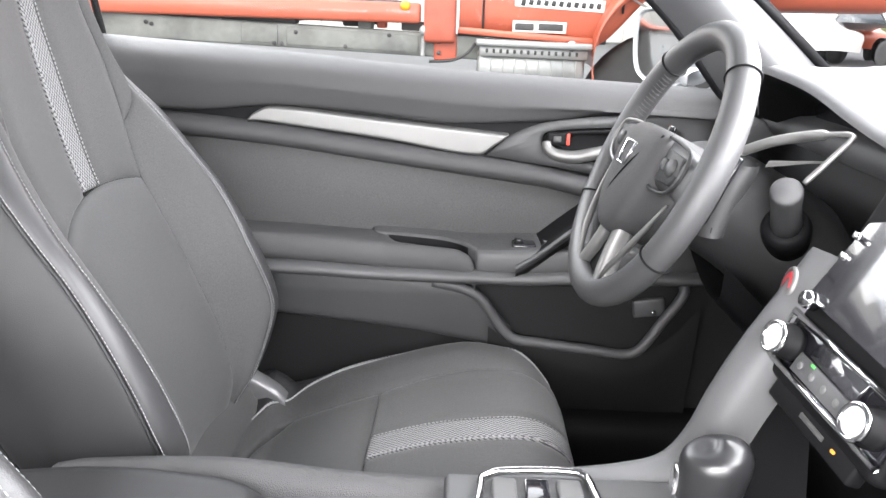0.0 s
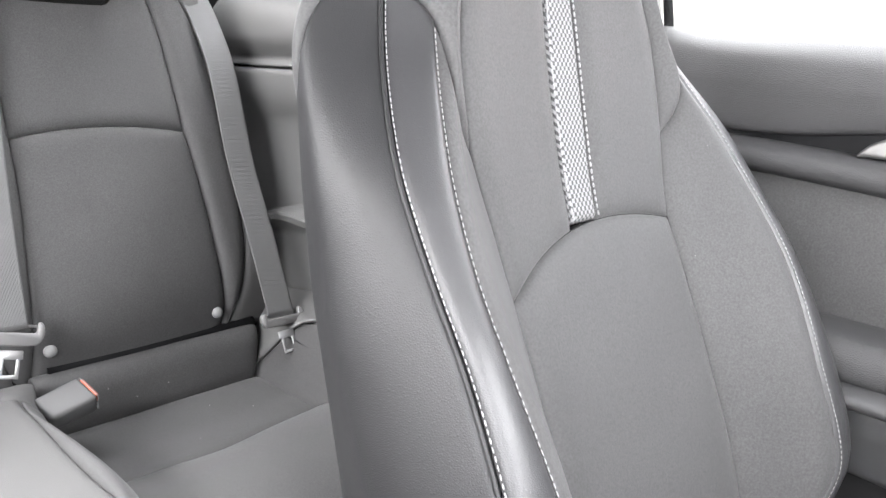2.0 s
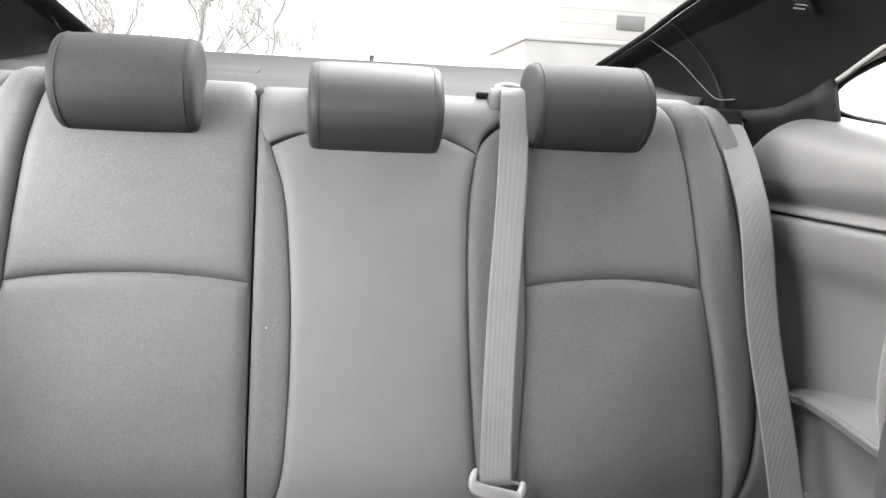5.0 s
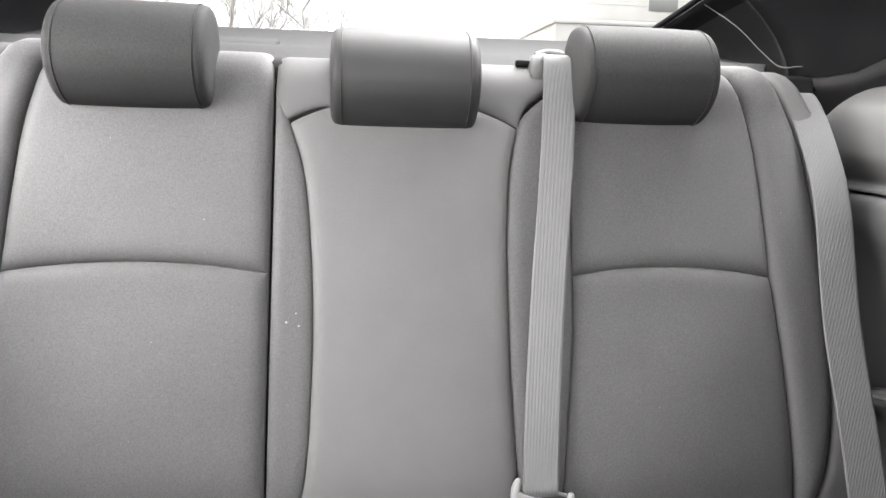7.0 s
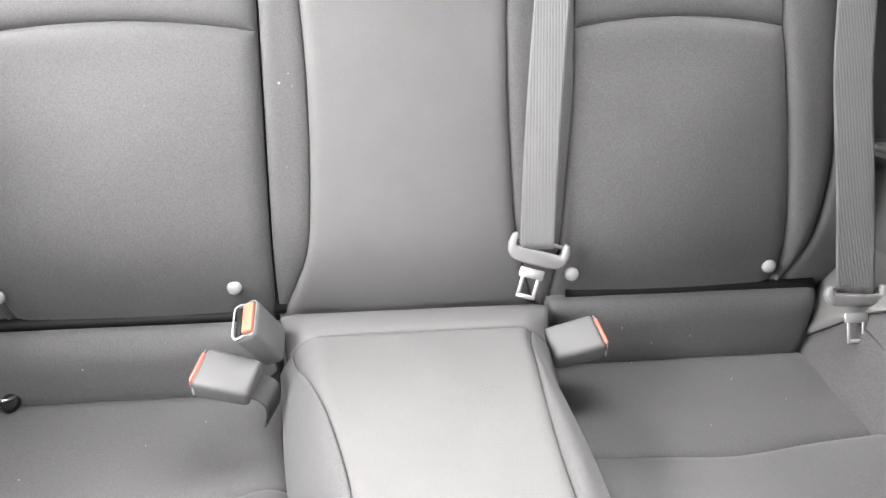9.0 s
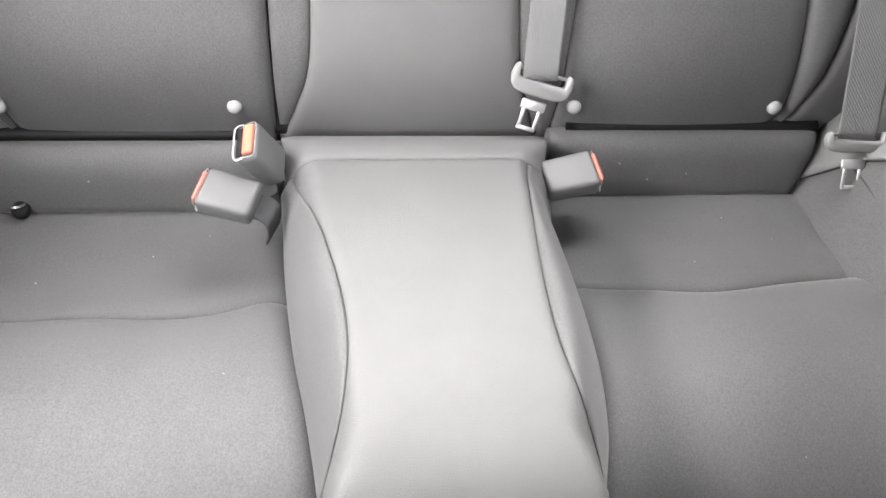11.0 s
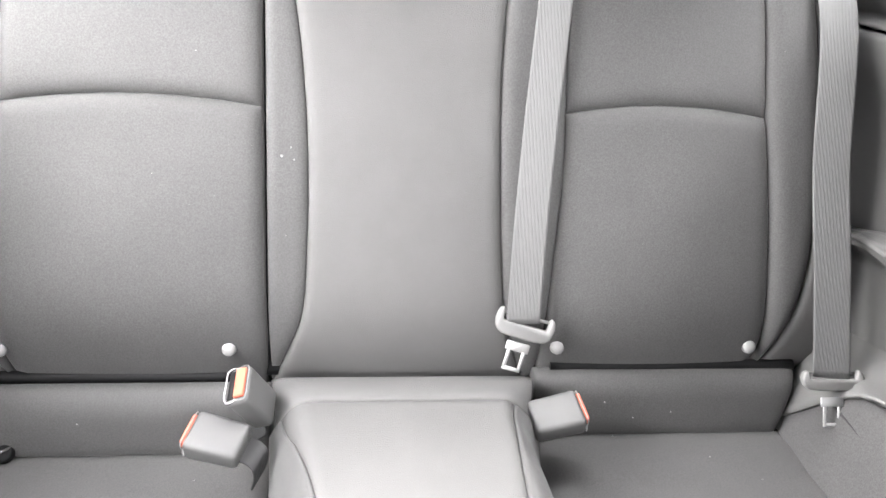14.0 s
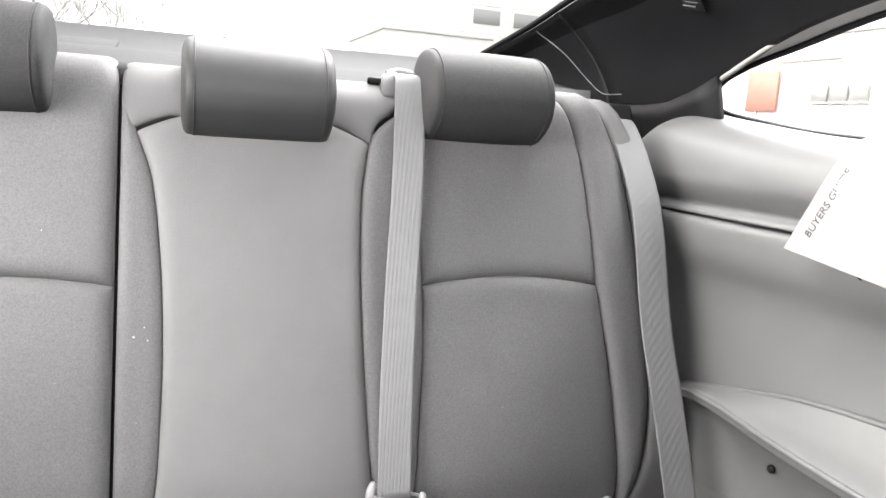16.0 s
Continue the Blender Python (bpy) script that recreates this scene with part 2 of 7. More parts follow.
def pad(rows, surf, H=0.008, w=0.022, top=None, bot=None, nu=26, nv=34, skirt=0.02, swell=None, ends=True):
    """An upholstered panel on a surface surf(a, v, h): rows of (v, left a, right a); it swells to H and dips at its seams.
    top, bot: v of the end seams as a function of u."""
    v0, v1 = rows[0][0], rows[-1][0]
    top = top or (lambda u: v1)
    bot = bot or (lambda u: v0)
    ease = lambda n: [0.5 - 0.5 * math.cos(math.pi * i / n) for i in range(n + 1)]
    us, vs = ease(nu), ease(nv)
    bm = bmesh.new()
    grid = []

    def place(u, t, drop=0.0):
        b, c = bot(u), top(u)
        v = b + (c - b) * t
        L, R = spline(rows, v)
        a = L + (R - L) * u
        wide = (Vector(surf(R, v, 0)) - Vector(surf(L, v, 0))).length
        tall = (Vector(surf(a, c, 0)) - Vector(surf(a, b, 0))).length
        e = 1.0
        for d in (min(u, 1 - u) * wide, min(t, 1 - t) * tall if ends else 1.0):
            k = min(1.0, d / w)
            e *= math.sqrt(max(0.0, 1 - (1 - k) ** 2))
        h = H * e + (swell(u, t) * e if swell else 0.0)
        return Vector(surf(a, v, h - drop))

    for t in vs:
        grid.append([bm.verts.new(place(u, t)) for u in us])
    for j in range(nv):
        for i in range(nu):
            bm.faces.new((grid[j][i], grid[j][i + 1], grid[j + 1][i + 1], grid[j + 1][i]))
    ring = [(i, 0) for i in range(nu)] + [(nu, j) for j in range(nv)] + [(i, nv) for i in range(nu, 0, -1)] + [(0, j) for j in range(nv, 0, -1)]
    low = [bm.verts.new(place(us[i], vs[j], skirt)) for i, j in ring]
    for k in range(len(ring)):
        (i0, j0), (i1, j1) = ring[k], ring[(k + 1) % len(ring)]
        bm.faces.new((grid[j0][i0], low[k], low[(k + 1) % len(ring)], grid[j1][i1]))
    return bm


def loft(sections, n, m, closed=False, caps=False):
    """A smooth skin over sections (each a row of 3D points): n steps along, m round each section."""
    rows = []
    for s in sections:
        s = list(s)
        rows.append(curve(s + [s[0]] if closed else s, m + 1))
    bm = bmesh.new()
    grid = []
    for i in range(n + 1):
        x = i / n * (len(rows) - 1)
        line = [Vector(spline([(k, *r[j]) for k, r in enumerate(rows)], x)) for j in range(m + (0 if closed else 1))]
        grid.append([bm.verts.new(p) for p in line])
    for i in range(n):
        c = len(grid[i])
        for j in range(c if closed else c - 1):
            bm.faces.new((grid[i][j], grid[i][(j + 1) % c], grid[i + 1][(j + 1) % c], grid[i + 1][j]))
    if caps:
        bm.faces.new(grid[0])
        bm.faces.new(grid[-1])
    bmesh.ops.recalc_face_normals(bm, faces=bm.faces)
    return bm


def tube(pts, r, sides=8, bm=None, closed=False, flat=1.0):
    """A round cord along points."""
    bm = bm or bmesh.new()
    n = len(pts)
    rings = []
    side = None
    for i, p in enumerate(pts):
        a = pts[(i - 1) % n] if closed or i else p
        b = pts[(i + 1) % n] if closed or i < n - 1 else p
        d = (Vector(b) - Vector(a)).normalized()
        if side is None:
            side = d.orthogonal().normalized()
        side = (side - d * side.dot(d)).normalized()
        up = d.cross(side)
        rr = r(i / max(1, n - 1)) if callable(r) else r
        rings.append([bm.verts.new(Vector(p) + side * math.cos(k) * rr + up * math.sin(k) * rr * flat) for k in (2 * math.pi * q / sides for q in range(sides))])
    for i in range(n if closed else n - 1):
        a, b = rings[i], rings[(i + 1) % n]
        for k in range(sides):
            bm.faces.new((a[k], a[(k + 1) % sides], b[(k + 1) % sides], b[k]))
    if not closed:
        bm.faces.new(rings[0])
        bm.faces.new(rings[-1])
    return bm


def stitches(pts, pitch=0.0062, length=0.0042, r=0.0007, bm=None):
    """Short threads in a row along a line."""
    bm = bm or bmesh.new()
    total = sum((b - a).length for a, b in zip(pts, pts[1:]))
    line = curve(pts, max(2, int(total / pitch)))
    for a, b in zip(line, line[1:]):
        d = (b - a).normalized()
        tube([a, a + d * length * 0.5, a + d * length], lambda s: r * (1.0 if 0.2 < s < 0.8 else 0.6), 5, bm)
    return bm


def box(size, m=Matrix(), bevel=0.003, seg=2, bm=None, taper=None):
    """A rounded box of that size at the pose m."""
    b = bmesh.new()
    bmesh.ops.create_cube(b, size=1)
    for v in b.verts:
        s = 1.0 if taper is None or v.co.x < 0 else taper
        v.co = Vector((v.co.x * size[0], v.co.y * size[1] * s, v.co.z * size[2] * s))
    if bevel:
        bmesh.ops.bevel(b, geom=b.edges[:], offset=min(bevel, min(size) * 0.45), segments=seg, affect="EDGES", profile=0.5)
    b.transform(m)
    if bm is None:
        return b
    me = bpy.data.meshes.new("tmp")
    b.to_mesh(me)
    b.free()
    bm.from_mesh(me)
    bpy.data.meshes.remove(me)
    return bm


def lathe(profile, m=Matrix(), seg=32):
    """A turned body: (radius, height) rows about z."""
    bm = bmesh.new()
    rings = [[bm.verts.new(m @ Vector((r * math.cos(a), r * math.sin(a), z))) for a in (2 * math.pi * k / seg for k in range(seg))] for r, z in profile]
    for a, b in zip(rings, rings[1:]):
        for k in range(seg):
            bm.faces.new((a[k], a[(k + 1) % seg], b[(k + 1) % seg], b[k]))
    bm.faces.new(rings[0])
    bm.faces.new(rings[-1])
    bmesh.ops.recalc_face_normals(bm, faces=bm.faces)
    return bm


def plate(outline, depth, frame_m=Matrix(), bevel=0.002):
    """A flat plate of that outline (2D), depth thick along local z, at the pose."""
    bm = bmesh.new()
    f = bm.faces.new([bm.verts.new((x, y, 0)) for x, y in outline])
    r = bmesh.ops.extrude_face_region(bm, geom=[f])
    bmesh.ops.translate(bm, verts=[v for v in r["geom"] if isinstance(v, bmesh.types.BMVert)], vec=(0, 0, depth))
    if bevel:
        bmesh.ops.bevel(bm, geom=bm.edges[:], offset=bevel, segments=2, affect="EDGES", profile=0.5)
    bmesh.ops.recalc_face_normals(bm, faces=bm.faces)
    bm.transform(frame_m)
    return bm


# ---- structure: floor, roof, windows ----
floor = thing("floor", (-0.6, 0, 0.28), "dark carpeted cabin floor", "floor", kind="structure")
part("carpet", sheet(lambda u, v: (-1.3 + 2.3 * u, -0.72 + 1.44 * v, 0.3 + 0.05 * math.exp(-((v - 0.5) / 0.1) ** 2) * 2), 30, 40, thick=0.02), CARPET, floor)

roof = thing("ceiling", (-0.6, 0, 1.38), "dark cloth headliner of the car roof", "ceiling", kind="structure")
part("headliner", sheet(lambda u, v: (-1.05 + 1.40 * u, -0.62 + 1.24 * v, 1.405 - 0.03 * (2 * v - 1) ** 4 - 0.04 * (2 * u - 1) ** 2), 20, 20, thick=0.03), HEADLINER, roof)


# ---- rear bench ----
def back_x(z):
    x = -1.25 - 0.304 * (z - 0.62)
    if z < 0.70:
        x -= 2.4 * (0.70 - z) ** 2
    return x


def back_surf(y, z, h):
    """The face of the bench back; past z 1.12 it rolls over to the rear."""
    if z <= 1.12:
        return (back_x(z) + 0.957 * h, y, z + 0.29 * h)
    a = min((z - 1.12) / 0.035, 1.45)
    run = max(0.0, (z - 1.12) - 0.035 * 1.45)
    c, s = math.cos(a), math.sin(a)
    return (back_x(1.12) - (0.035 - h) * (1 - c) - run + h * (c - 1 + 0.957) - 0.304 * 0.035 * s, y, 1.12 + 0.035 * s + h * (0.29 + 0.7 * s) + 0.05 * run)


def mirrored(rows):
    return [(v, -b, -a) for v, a, b in rows]


bench = thing("rear_bench", (-1.0, 0, 0.3), "dark grey cloth rear bench seat with a lighter grey leatherette centre", "rear seat")
C_LEFT = [(0.546, -0.165), (0.613, -0.135), (0.665, -0.116), (0.758, -0.109), (0.858, -0.108), (0.949, -0.113), (1.028, -0.123), (1.079, -0.140)]
C_RIGHT = [(0.546, 0.172), (0.613, 0.15), (0.667, 0.136), (0.742, 0.129), (0.832, 0.125), (0.93, 0.124), (1.02, 0.128), (1.079, 0.138)]
dome = lambda base, rise: (lambda u: base + rise * (1 - (2 * u - 1) ** 2))

part("centre_panel", pad([(z, a, b) for (z, a), (_, b) in zip(C_LEFT, C_RIGHT)], back_surf, 0.009, 0.014, top=lambda u: 1.079 + 0.021 * min(1, 6 * u, 6 * (1 - u)) ** 0.8,
     swell=lambda u, t: 0.008 * math.sin(math.pi * u) * (1 - 0.5 * t)), LEATHER, bench, "lighter grey leatherette centre back panel")
part("centre_top", pad([(1.06, -0.141, 0.138), (1.09, -0.152, 0.142), (1.11, -0.157, 0.153), (1.125, -0.157, 0.174), (1.138, -0.157, 0.196), (1.23, -0.157, 0.200)], back_surf, 0.006, 0.015, bot=lambda u: 1.079 + 0.021 * min(1, 6 * u, 6 * (1 - u)) ** 0.8, top=lambda u: 1.225), LEATHER, bench)
part("centre_side_strip", pad([(0.586, -0.157, -0.1475)] + [(z, -0.157, a) for z, a in C_LEFT[1:]] + [(1.108, -0.157, -0.150)], back_surf, 0.006, 0.015), FABRIC, bench)
part("centre_side_strip", pad([(z, b, 0.183 + 0.021 * min(1, (z - 0.585) / 0.25)) for z, b in C_RIGHT] + [(1.14, 0.15, 0.206)], back_surf, 0.008, 0.018, top=lambda u: 1.079 + 0.058 * math.sqrt(u)), FABRIC, bench)

R_IN = [(0.546, 0.460), (0.62, 0.478), (0.66, 0.478), (0.74, 0.475), (0.80, 0.471), (0.857, 0.465), (0.908, 0.459), (0.98, 0.454), (1.066, 0.445), (1.13, 0.430), (1.225, 0.40)]
R_OUT = [(0.546, 0.464), (0.62, 0.498), (0.66, 0.514), (0.74, 0.530), (0.80, 0.532), (0.857, 0.531), (0.908, 0.528), (0.98, 0.521), (1.066, 0.507), (1.13, 0.484), (1.225, 0.455)]
inner = lambda z: 0.183 + 0.021 * min(1, (z - 0.583) / 0.25)
low_rows = [(z, inner(z), a) for z, a in R_IN if z < 0.91]
up_rows = [(z, inner(z), a) for z, a in R_IN if z > 0.9]
bolster_rows = [(z, a, b) for (z, a), (_, b) in zip(R_IN, R_OUT)]
OUTER = [(0.546, 0.575), (1.0, 0.575), (1.066, 0.552), (1.13, 0.520), (1.225, 0.485)]
edge_rows = [(z, b, float(spline(OUTER, z)[0])) for z, b in R_OUT]


def edge_surf(y, z, h):
    """The outer flank of the bench back, falling away towards the trim."""
    x, _, zz = back_surf(abs(y), z, h)
    k = max(0.0, abs(y) - float(spline(R_OUT, z)[0]))
    return (x - 1.4 * k * k, y, zz)


belly = lambda u, t: 0.012 * math.sin(math.pi * u) * math.sin(math.pi * min(1, 1.15 * t))
for side in (1, -1):
    flip = (lambda r: r) if side > 0 else mirrored
    lows, ups = low_rows, up_rows
    if side < 0:
        lows = [(z, 0.162, b) for z, a, b in low_rows]
        ups = [(z, 0.162, b) for z, a, b in up_rows]
    part("lower_back_panel", pad(flip(lows), back_surf, 0.011, 0.02, top=dome(0.905, 0.012), swell=belly), FABRIC, bench)
    part("upper_back_panel", pad(flip(ups), back_surf, 0.010, 0.02, bot=dome(0.905, 0.012), top=lambda u: 1.215), FABRIC, bench)
    part("back_bolster", pad(flip(bolster_rows), back_surf, 0.016, 0.022, nu=18), FABRIC, bench)
    part("outer_edge", pad(flip(edge_rows), edge_surf, 0.010, 0.012, nu=16, nv=44), LEATHER, bench)


def path_surf(points):
    """A surface swept sideways from a profile (x, z): v runs from 0 to 1 along it, h stands off it."""
    line = curve([(x, 0, z) for x, z in points], 81)
    rows = [(k / 80, p.x, p.z) for k, p in enumerate(line)]

    def surf(y, v, h):
        x, z = spline(rows, v)
        a, b = spline(rows, max(0, v - 0.02)), spline(rows, min(1, v + 0.02))
        d = Vector((b[0] - a[0], 0, b[1] - a[1])).normalized()
        return (x - d.z * h, y, z + d.x * h)

    return surf


IN_LEFT = [(-1.24, -0.155), (-1.09, -0.14), (-0.96, -0.117), (-0.857, -0.094), (-0.79, -0.082), (-0.75, -0.077)]
IN_RIGHT = [(-1.24, 0.178), (-1.13, 0.171), (-1.05, 0.173), (-0.97, 0.176), (-0.90, 0.176), (-0.84, 0.169), (-0.79, 0.157), (-0.75, 0.151)]
band_surf_right = path_surf([(-1.264, 0.586), (-1.250, 0.578), (-1.241, 0.562), (-1.236, 0.53), (-1.234, 0.50)])
rear_surf_right = path_surf([(-1.236, 0.498), (-1.20, 0.497), (-1.12, 0.494), (-1.045, 0.494)])
front_surf_right = path_surf([(-1.046, 0.492), (-1.02, 0.506), (-0.97, 0.522), (-0.91, 0.527), (-0.86, 0.520), (-0.81, 0.498), (-0.77, 0.458), (-0.748, 0.41), (-0.735, 0.33)])


def slack(y):
    """How far the cross seam of the cushion pulls back, beside the hump and at the outer end."""
    d = abs(y) - 0.165
    pull = 0.020 * math.exp(-max(0.0, d) / 0.035)
    if y > 0:
        pull += 0.005 + 0.022 * max(0.0, min(1.0, (y - 0.33) / 0.2)) ** 1.5
    return pull + 0.002 * math.sin(31 * y)


def slide(surf, dx, dz, seam_at=None):
    """The surface moved over, its edge at the cross seam drawn back by the slack."""
    def moved(y, v, h):
        x, _, z = surf(y, v, h)
        w = 0.0 if seam_at is None else max(0.0, 1 - abs(v - seam_at) / 0.6) ** 1.5
        return (x + dx - slack(y) * w, y, z + dz)

    return moved


front_surf = front_surf_right


def wedge_surf(y, v, h):
    """The outer wedge: rises from the cushion to the trim."""
    x = -1.25 + 0.53 * v
    k = min(1.0, max(0.0, (abs(y) - 0.515) / 0.06))
    low = float(front_surf(0, min(1, max(0, (x + 1.046) / 0.36)), 0)[2]) if x > -1.046 else 0.497
    high = max(low, 0.592 - 0.25 * max(0.0, x + 1.05))
    return (x, y, low + (high - low) * (k * k * (3 - 2 * k)) ** 0.8 + h)


for side in (-1, 1):
    flip = (lambda r: r) if side > 0 else mirrored
    inb = lambda x: abs(float(spline(IN_RIGHT if side > 0 else IN_LEFT, x)[0]))
    band_surf, rear_surf, front_surf = (slide(f, 0.0 if side > 0 else 0.012, 0.0 if side > 0 else -0.012, k) for f, k in ((band_surf_right, None), (rear_surf_right, 1.0), (front_surf_right, 0.0)))
    ripple = lambda u, t: 0.0025 * noise.noise((u * 4 + side, t * 3, 2.0 * side))
    part("cushion_rear_band", pad(flip([(0, inb(-1.24), 0.534), (1, inb(-1.235), 0.513)]), band_surf, 0.010, 0.018, nv=20, swell=ripple), FABRIC, bench)
    part("rear_cushion_panel", pad(flip([(k / 4, inb(-1.236 + 0.19 * k / 4), 0.522 + 0.006 * k) for k in range(5)]), rear_surf, 0.009, 0.022, nv=24, swell=ripple), FABRIC, bench)
    part("front_cushion_panel", pad(flip([(k / 6, inb(front_surf(0, k / 6, 0)[0]), 0.56) for k in range(7)]), front_surf, 0.012, 0.024, nv=44, swell=ripple), FABRIC, bench)
    part("outer_wedge", pad(flip([(0.0, 0.531, 0.61), (0.06, 0.514, 0.61), (0.4, 0.520, 0.61), (1.0, 0.535, 0.61)]), wedge_surf, 0.012, 0.012, nu=20), FABRIC, bench)
# pale moulded trim beside the cushion, along the foot of the quarter panel
def foot_trim(u, v):
    x = -1.275 + 0.30 * u
    edge = 0.520 + 0.56 * (x + 1.245)
    y = edge + (0.640 - edge) * v
    return (x, y, wedge_surf(y, (x + 1.25) / 0.53, 0)[2] + 0.0155 + 0.03 * v * v)


# centre hump of the cushion
H_LEFT = [(-1.165, -0.133), (-1.14, -0.126), (-1.088, -0.108), (-1.025, -0.088), (-0.938, -0.067), (-0.878, -0.060), (-0.829, -0.064), (-0.804, -0.074), (-0.79, -0.084)]
H_RIGHT = [(-1.165, 0.137), (-1.14, 0.132), (-1.077, 0.127), (-0.979, 0.121), (-0.896, 0.1205), (-0.844, 0.127), (-0.808, 0.140), (-0.79, 0.153)]
F_LEFT = [(-1.24, -0.155), (-1.09, -0.142), (-0.96, -0.122), (-0.857, -0.099), (-0.79, -0.087), (-0.75, -0.083), (-0.70, -0.082)]
F_RIGHT = [(-1.24, 0.176), (-1.13, 0.170), (-1.05, 0.174), (-0.97, 0.178), (-0.90, 0.178), (-0.84, 0.172), (-0.79, 0.161), (-0.75, 0.156), (-0.70, 0.154)]


def hump_surf(y, x, h):
    L, R = float(spline(F_LEFT, x)[0]), float(spline(F_RIGHT, x)[0])
    d = min(y - L, R - y)
    z = float(spline([(-1.24, 0.585), (-1.2, 0.598), (-1.13, 0.606), (-0.95, 0.612), (-0.85, 0.608), (-0.79, 0.59), (-0.745, 0.55), (-0.722, 0.49), (-0.712, 0.34)], x)[0])
    k = min(1.0, max(0.0, d / 0.05)) if x < -0.8 else min(1.0, max(0.0, d / (0.05 - 0.035 * min(1.0, (x + 0.8) / 0.04))))
    edge = min(1.0, max(0.0, (x + 1.21) / 0.08))
    return (x + 0.35 * h * (1 if x > -0.8 else 0), y, z - 0.085 * edge * (1 - k) ** 2 + h)


seam = [(x, a, b) for (x, a), (_, b) in zip(H_LEFT, [(x, float(spline(H_RIGHT, x)[0])) for x, _ in H_LEFT])]
part("centre_cushion", pad(seam + [(-0.765, -0.083, 0.154), (-0.712, -0.082, 0.153)], hump_surf, 0.006, 0.014, nu=34, nv=50), LEATHER, bench, "lighter grey leatherette centre cushion")
part("cushion_back_band", pad([(-1.24, -0.153, 0.174), (-1.165, -0.14, 0.158)], hump_surf, 0.008, 0.02, nv=14), LEATHER, bench)
part("cushion_flank", pad([(x, float(spline(F_LEFT, x)[0]), a) for x, a in H_LEFT], hump_surf, 0.005, 0.010, nu=14), FABRIC, bench)
part("cushion_flank", pad([(x, b, float(spline(F_RIGHT, x)[0])) for x, b in H_RIGHT], hump_surf, 0.005, 0.010, nu=14), FABRIC, bench)
for y in (-0.475, -0.205, 0.205, 0.46):
    part("rivet", lathe([(0.0001, 0.004), (0.005, 0.0035), (0.0085, 0.001), (0.009, -0.004)], Matrix.Translation(back_surf(y, 0.619, 0.016)) @ pose(0, 0, 0, 0, 73, 0), 20), RIVET, bench, "round pale grey cap")


def headrest(y0, width, z0, height, leather):
    """A rounded rear headrest with a side panel at each end."""
    ob = thing("headrest", (-1.39, y0, z0), "dark grey padded rear headrest on top of the bench back", "headrest", "rear headrests")
    prof = []
    for k in range(32):
        a = 2 * math.pi * k / 32
        c, q = math.cos(a), math.sin(a)
        top = q > 0
        sx = abs(c) ** (0.9 if top else 0.66) * (1 if c > 0 else -1) * 0.054
        sz = abs(q) ** (0.9 if top else 0.72) * (1 if top else -1) * height / 2
        low = max(0.0, -sz / (height / 2))
        prof.append((sx - 0.16 * (sz + height / 2) - (0.038 * low ** 1.5 if c > 0 else 0) + (0.010 if c > 0 and not top else 0.010 * max(0.0, c) if top else 0), sz + height / 2))

    def ring(f, y, grow=1.0):
        cx, cz = -0.01, height / 2
        return [(-1.385 + cx + (x - cx) * f * grow, y, z0 + cz + (z - cz) * f) for x, z in prof]

    half = width / 2
    body = [ring(f, y0 + half * s) for s, f in ((-0.86, 0.985), (-0.6, 1.0), (0, 1.01), (0.6, 1.0), (0.86, 0.985))]
    part("pad", loft(body, 24, 56, closed=True), leather, ob)
    for e in (-1, 1):
        ends = [ring(f, y0 + half * s * e) for s, f in ((0.86, 0.985), (0.95, 0.955), (1.0, 0.84), (1.02, 0.6), (1.025, 0.2))]
        part("side_panel", loft(ends, 16, 56, closed=True, caps=True), leather, ob)
        part("piping", tube([Vector(p) for p in curve(ring(0.992, y0 + half * 0.86 * e) + [ring(0.992, y0 + half * 0.86 * e)[0]], 60)][:-1], 0.0009, 6, closed=True), leather, ob)
        part("post", tube([Vector((-1.405, y0 + e * 0.05, z0 - 0.04)), Vector((-1.405, y0 + e * 0.05, z0 + 0.03))], 0.006, 10), CHROME, ob)
    return ob


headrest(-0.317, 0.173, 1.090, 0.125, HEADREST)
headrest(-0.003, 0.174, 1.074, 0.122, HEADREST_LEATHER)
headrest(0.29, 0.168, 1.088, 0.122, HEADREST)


# ---- seat belts ----
def webbing(pts, width, across, n=60, th=0.0012):
    line = curve(pts, n)

    def fn(u, v):
        p = line[round(v * (n - 1))]
        return p + Vector(across) * width * (u - 0.5)

    return sheet(fn, 0, 0, [0, 0.06, 0.1, 0.5, 0.9, 0.94, 1], [i / (n - 1) for i in range(n)], thick=th)


LATCH = surface("satin_latch_steel", (0.33, 0.33, 0.33), 0.4, metal=0.6, mottle=0.08)


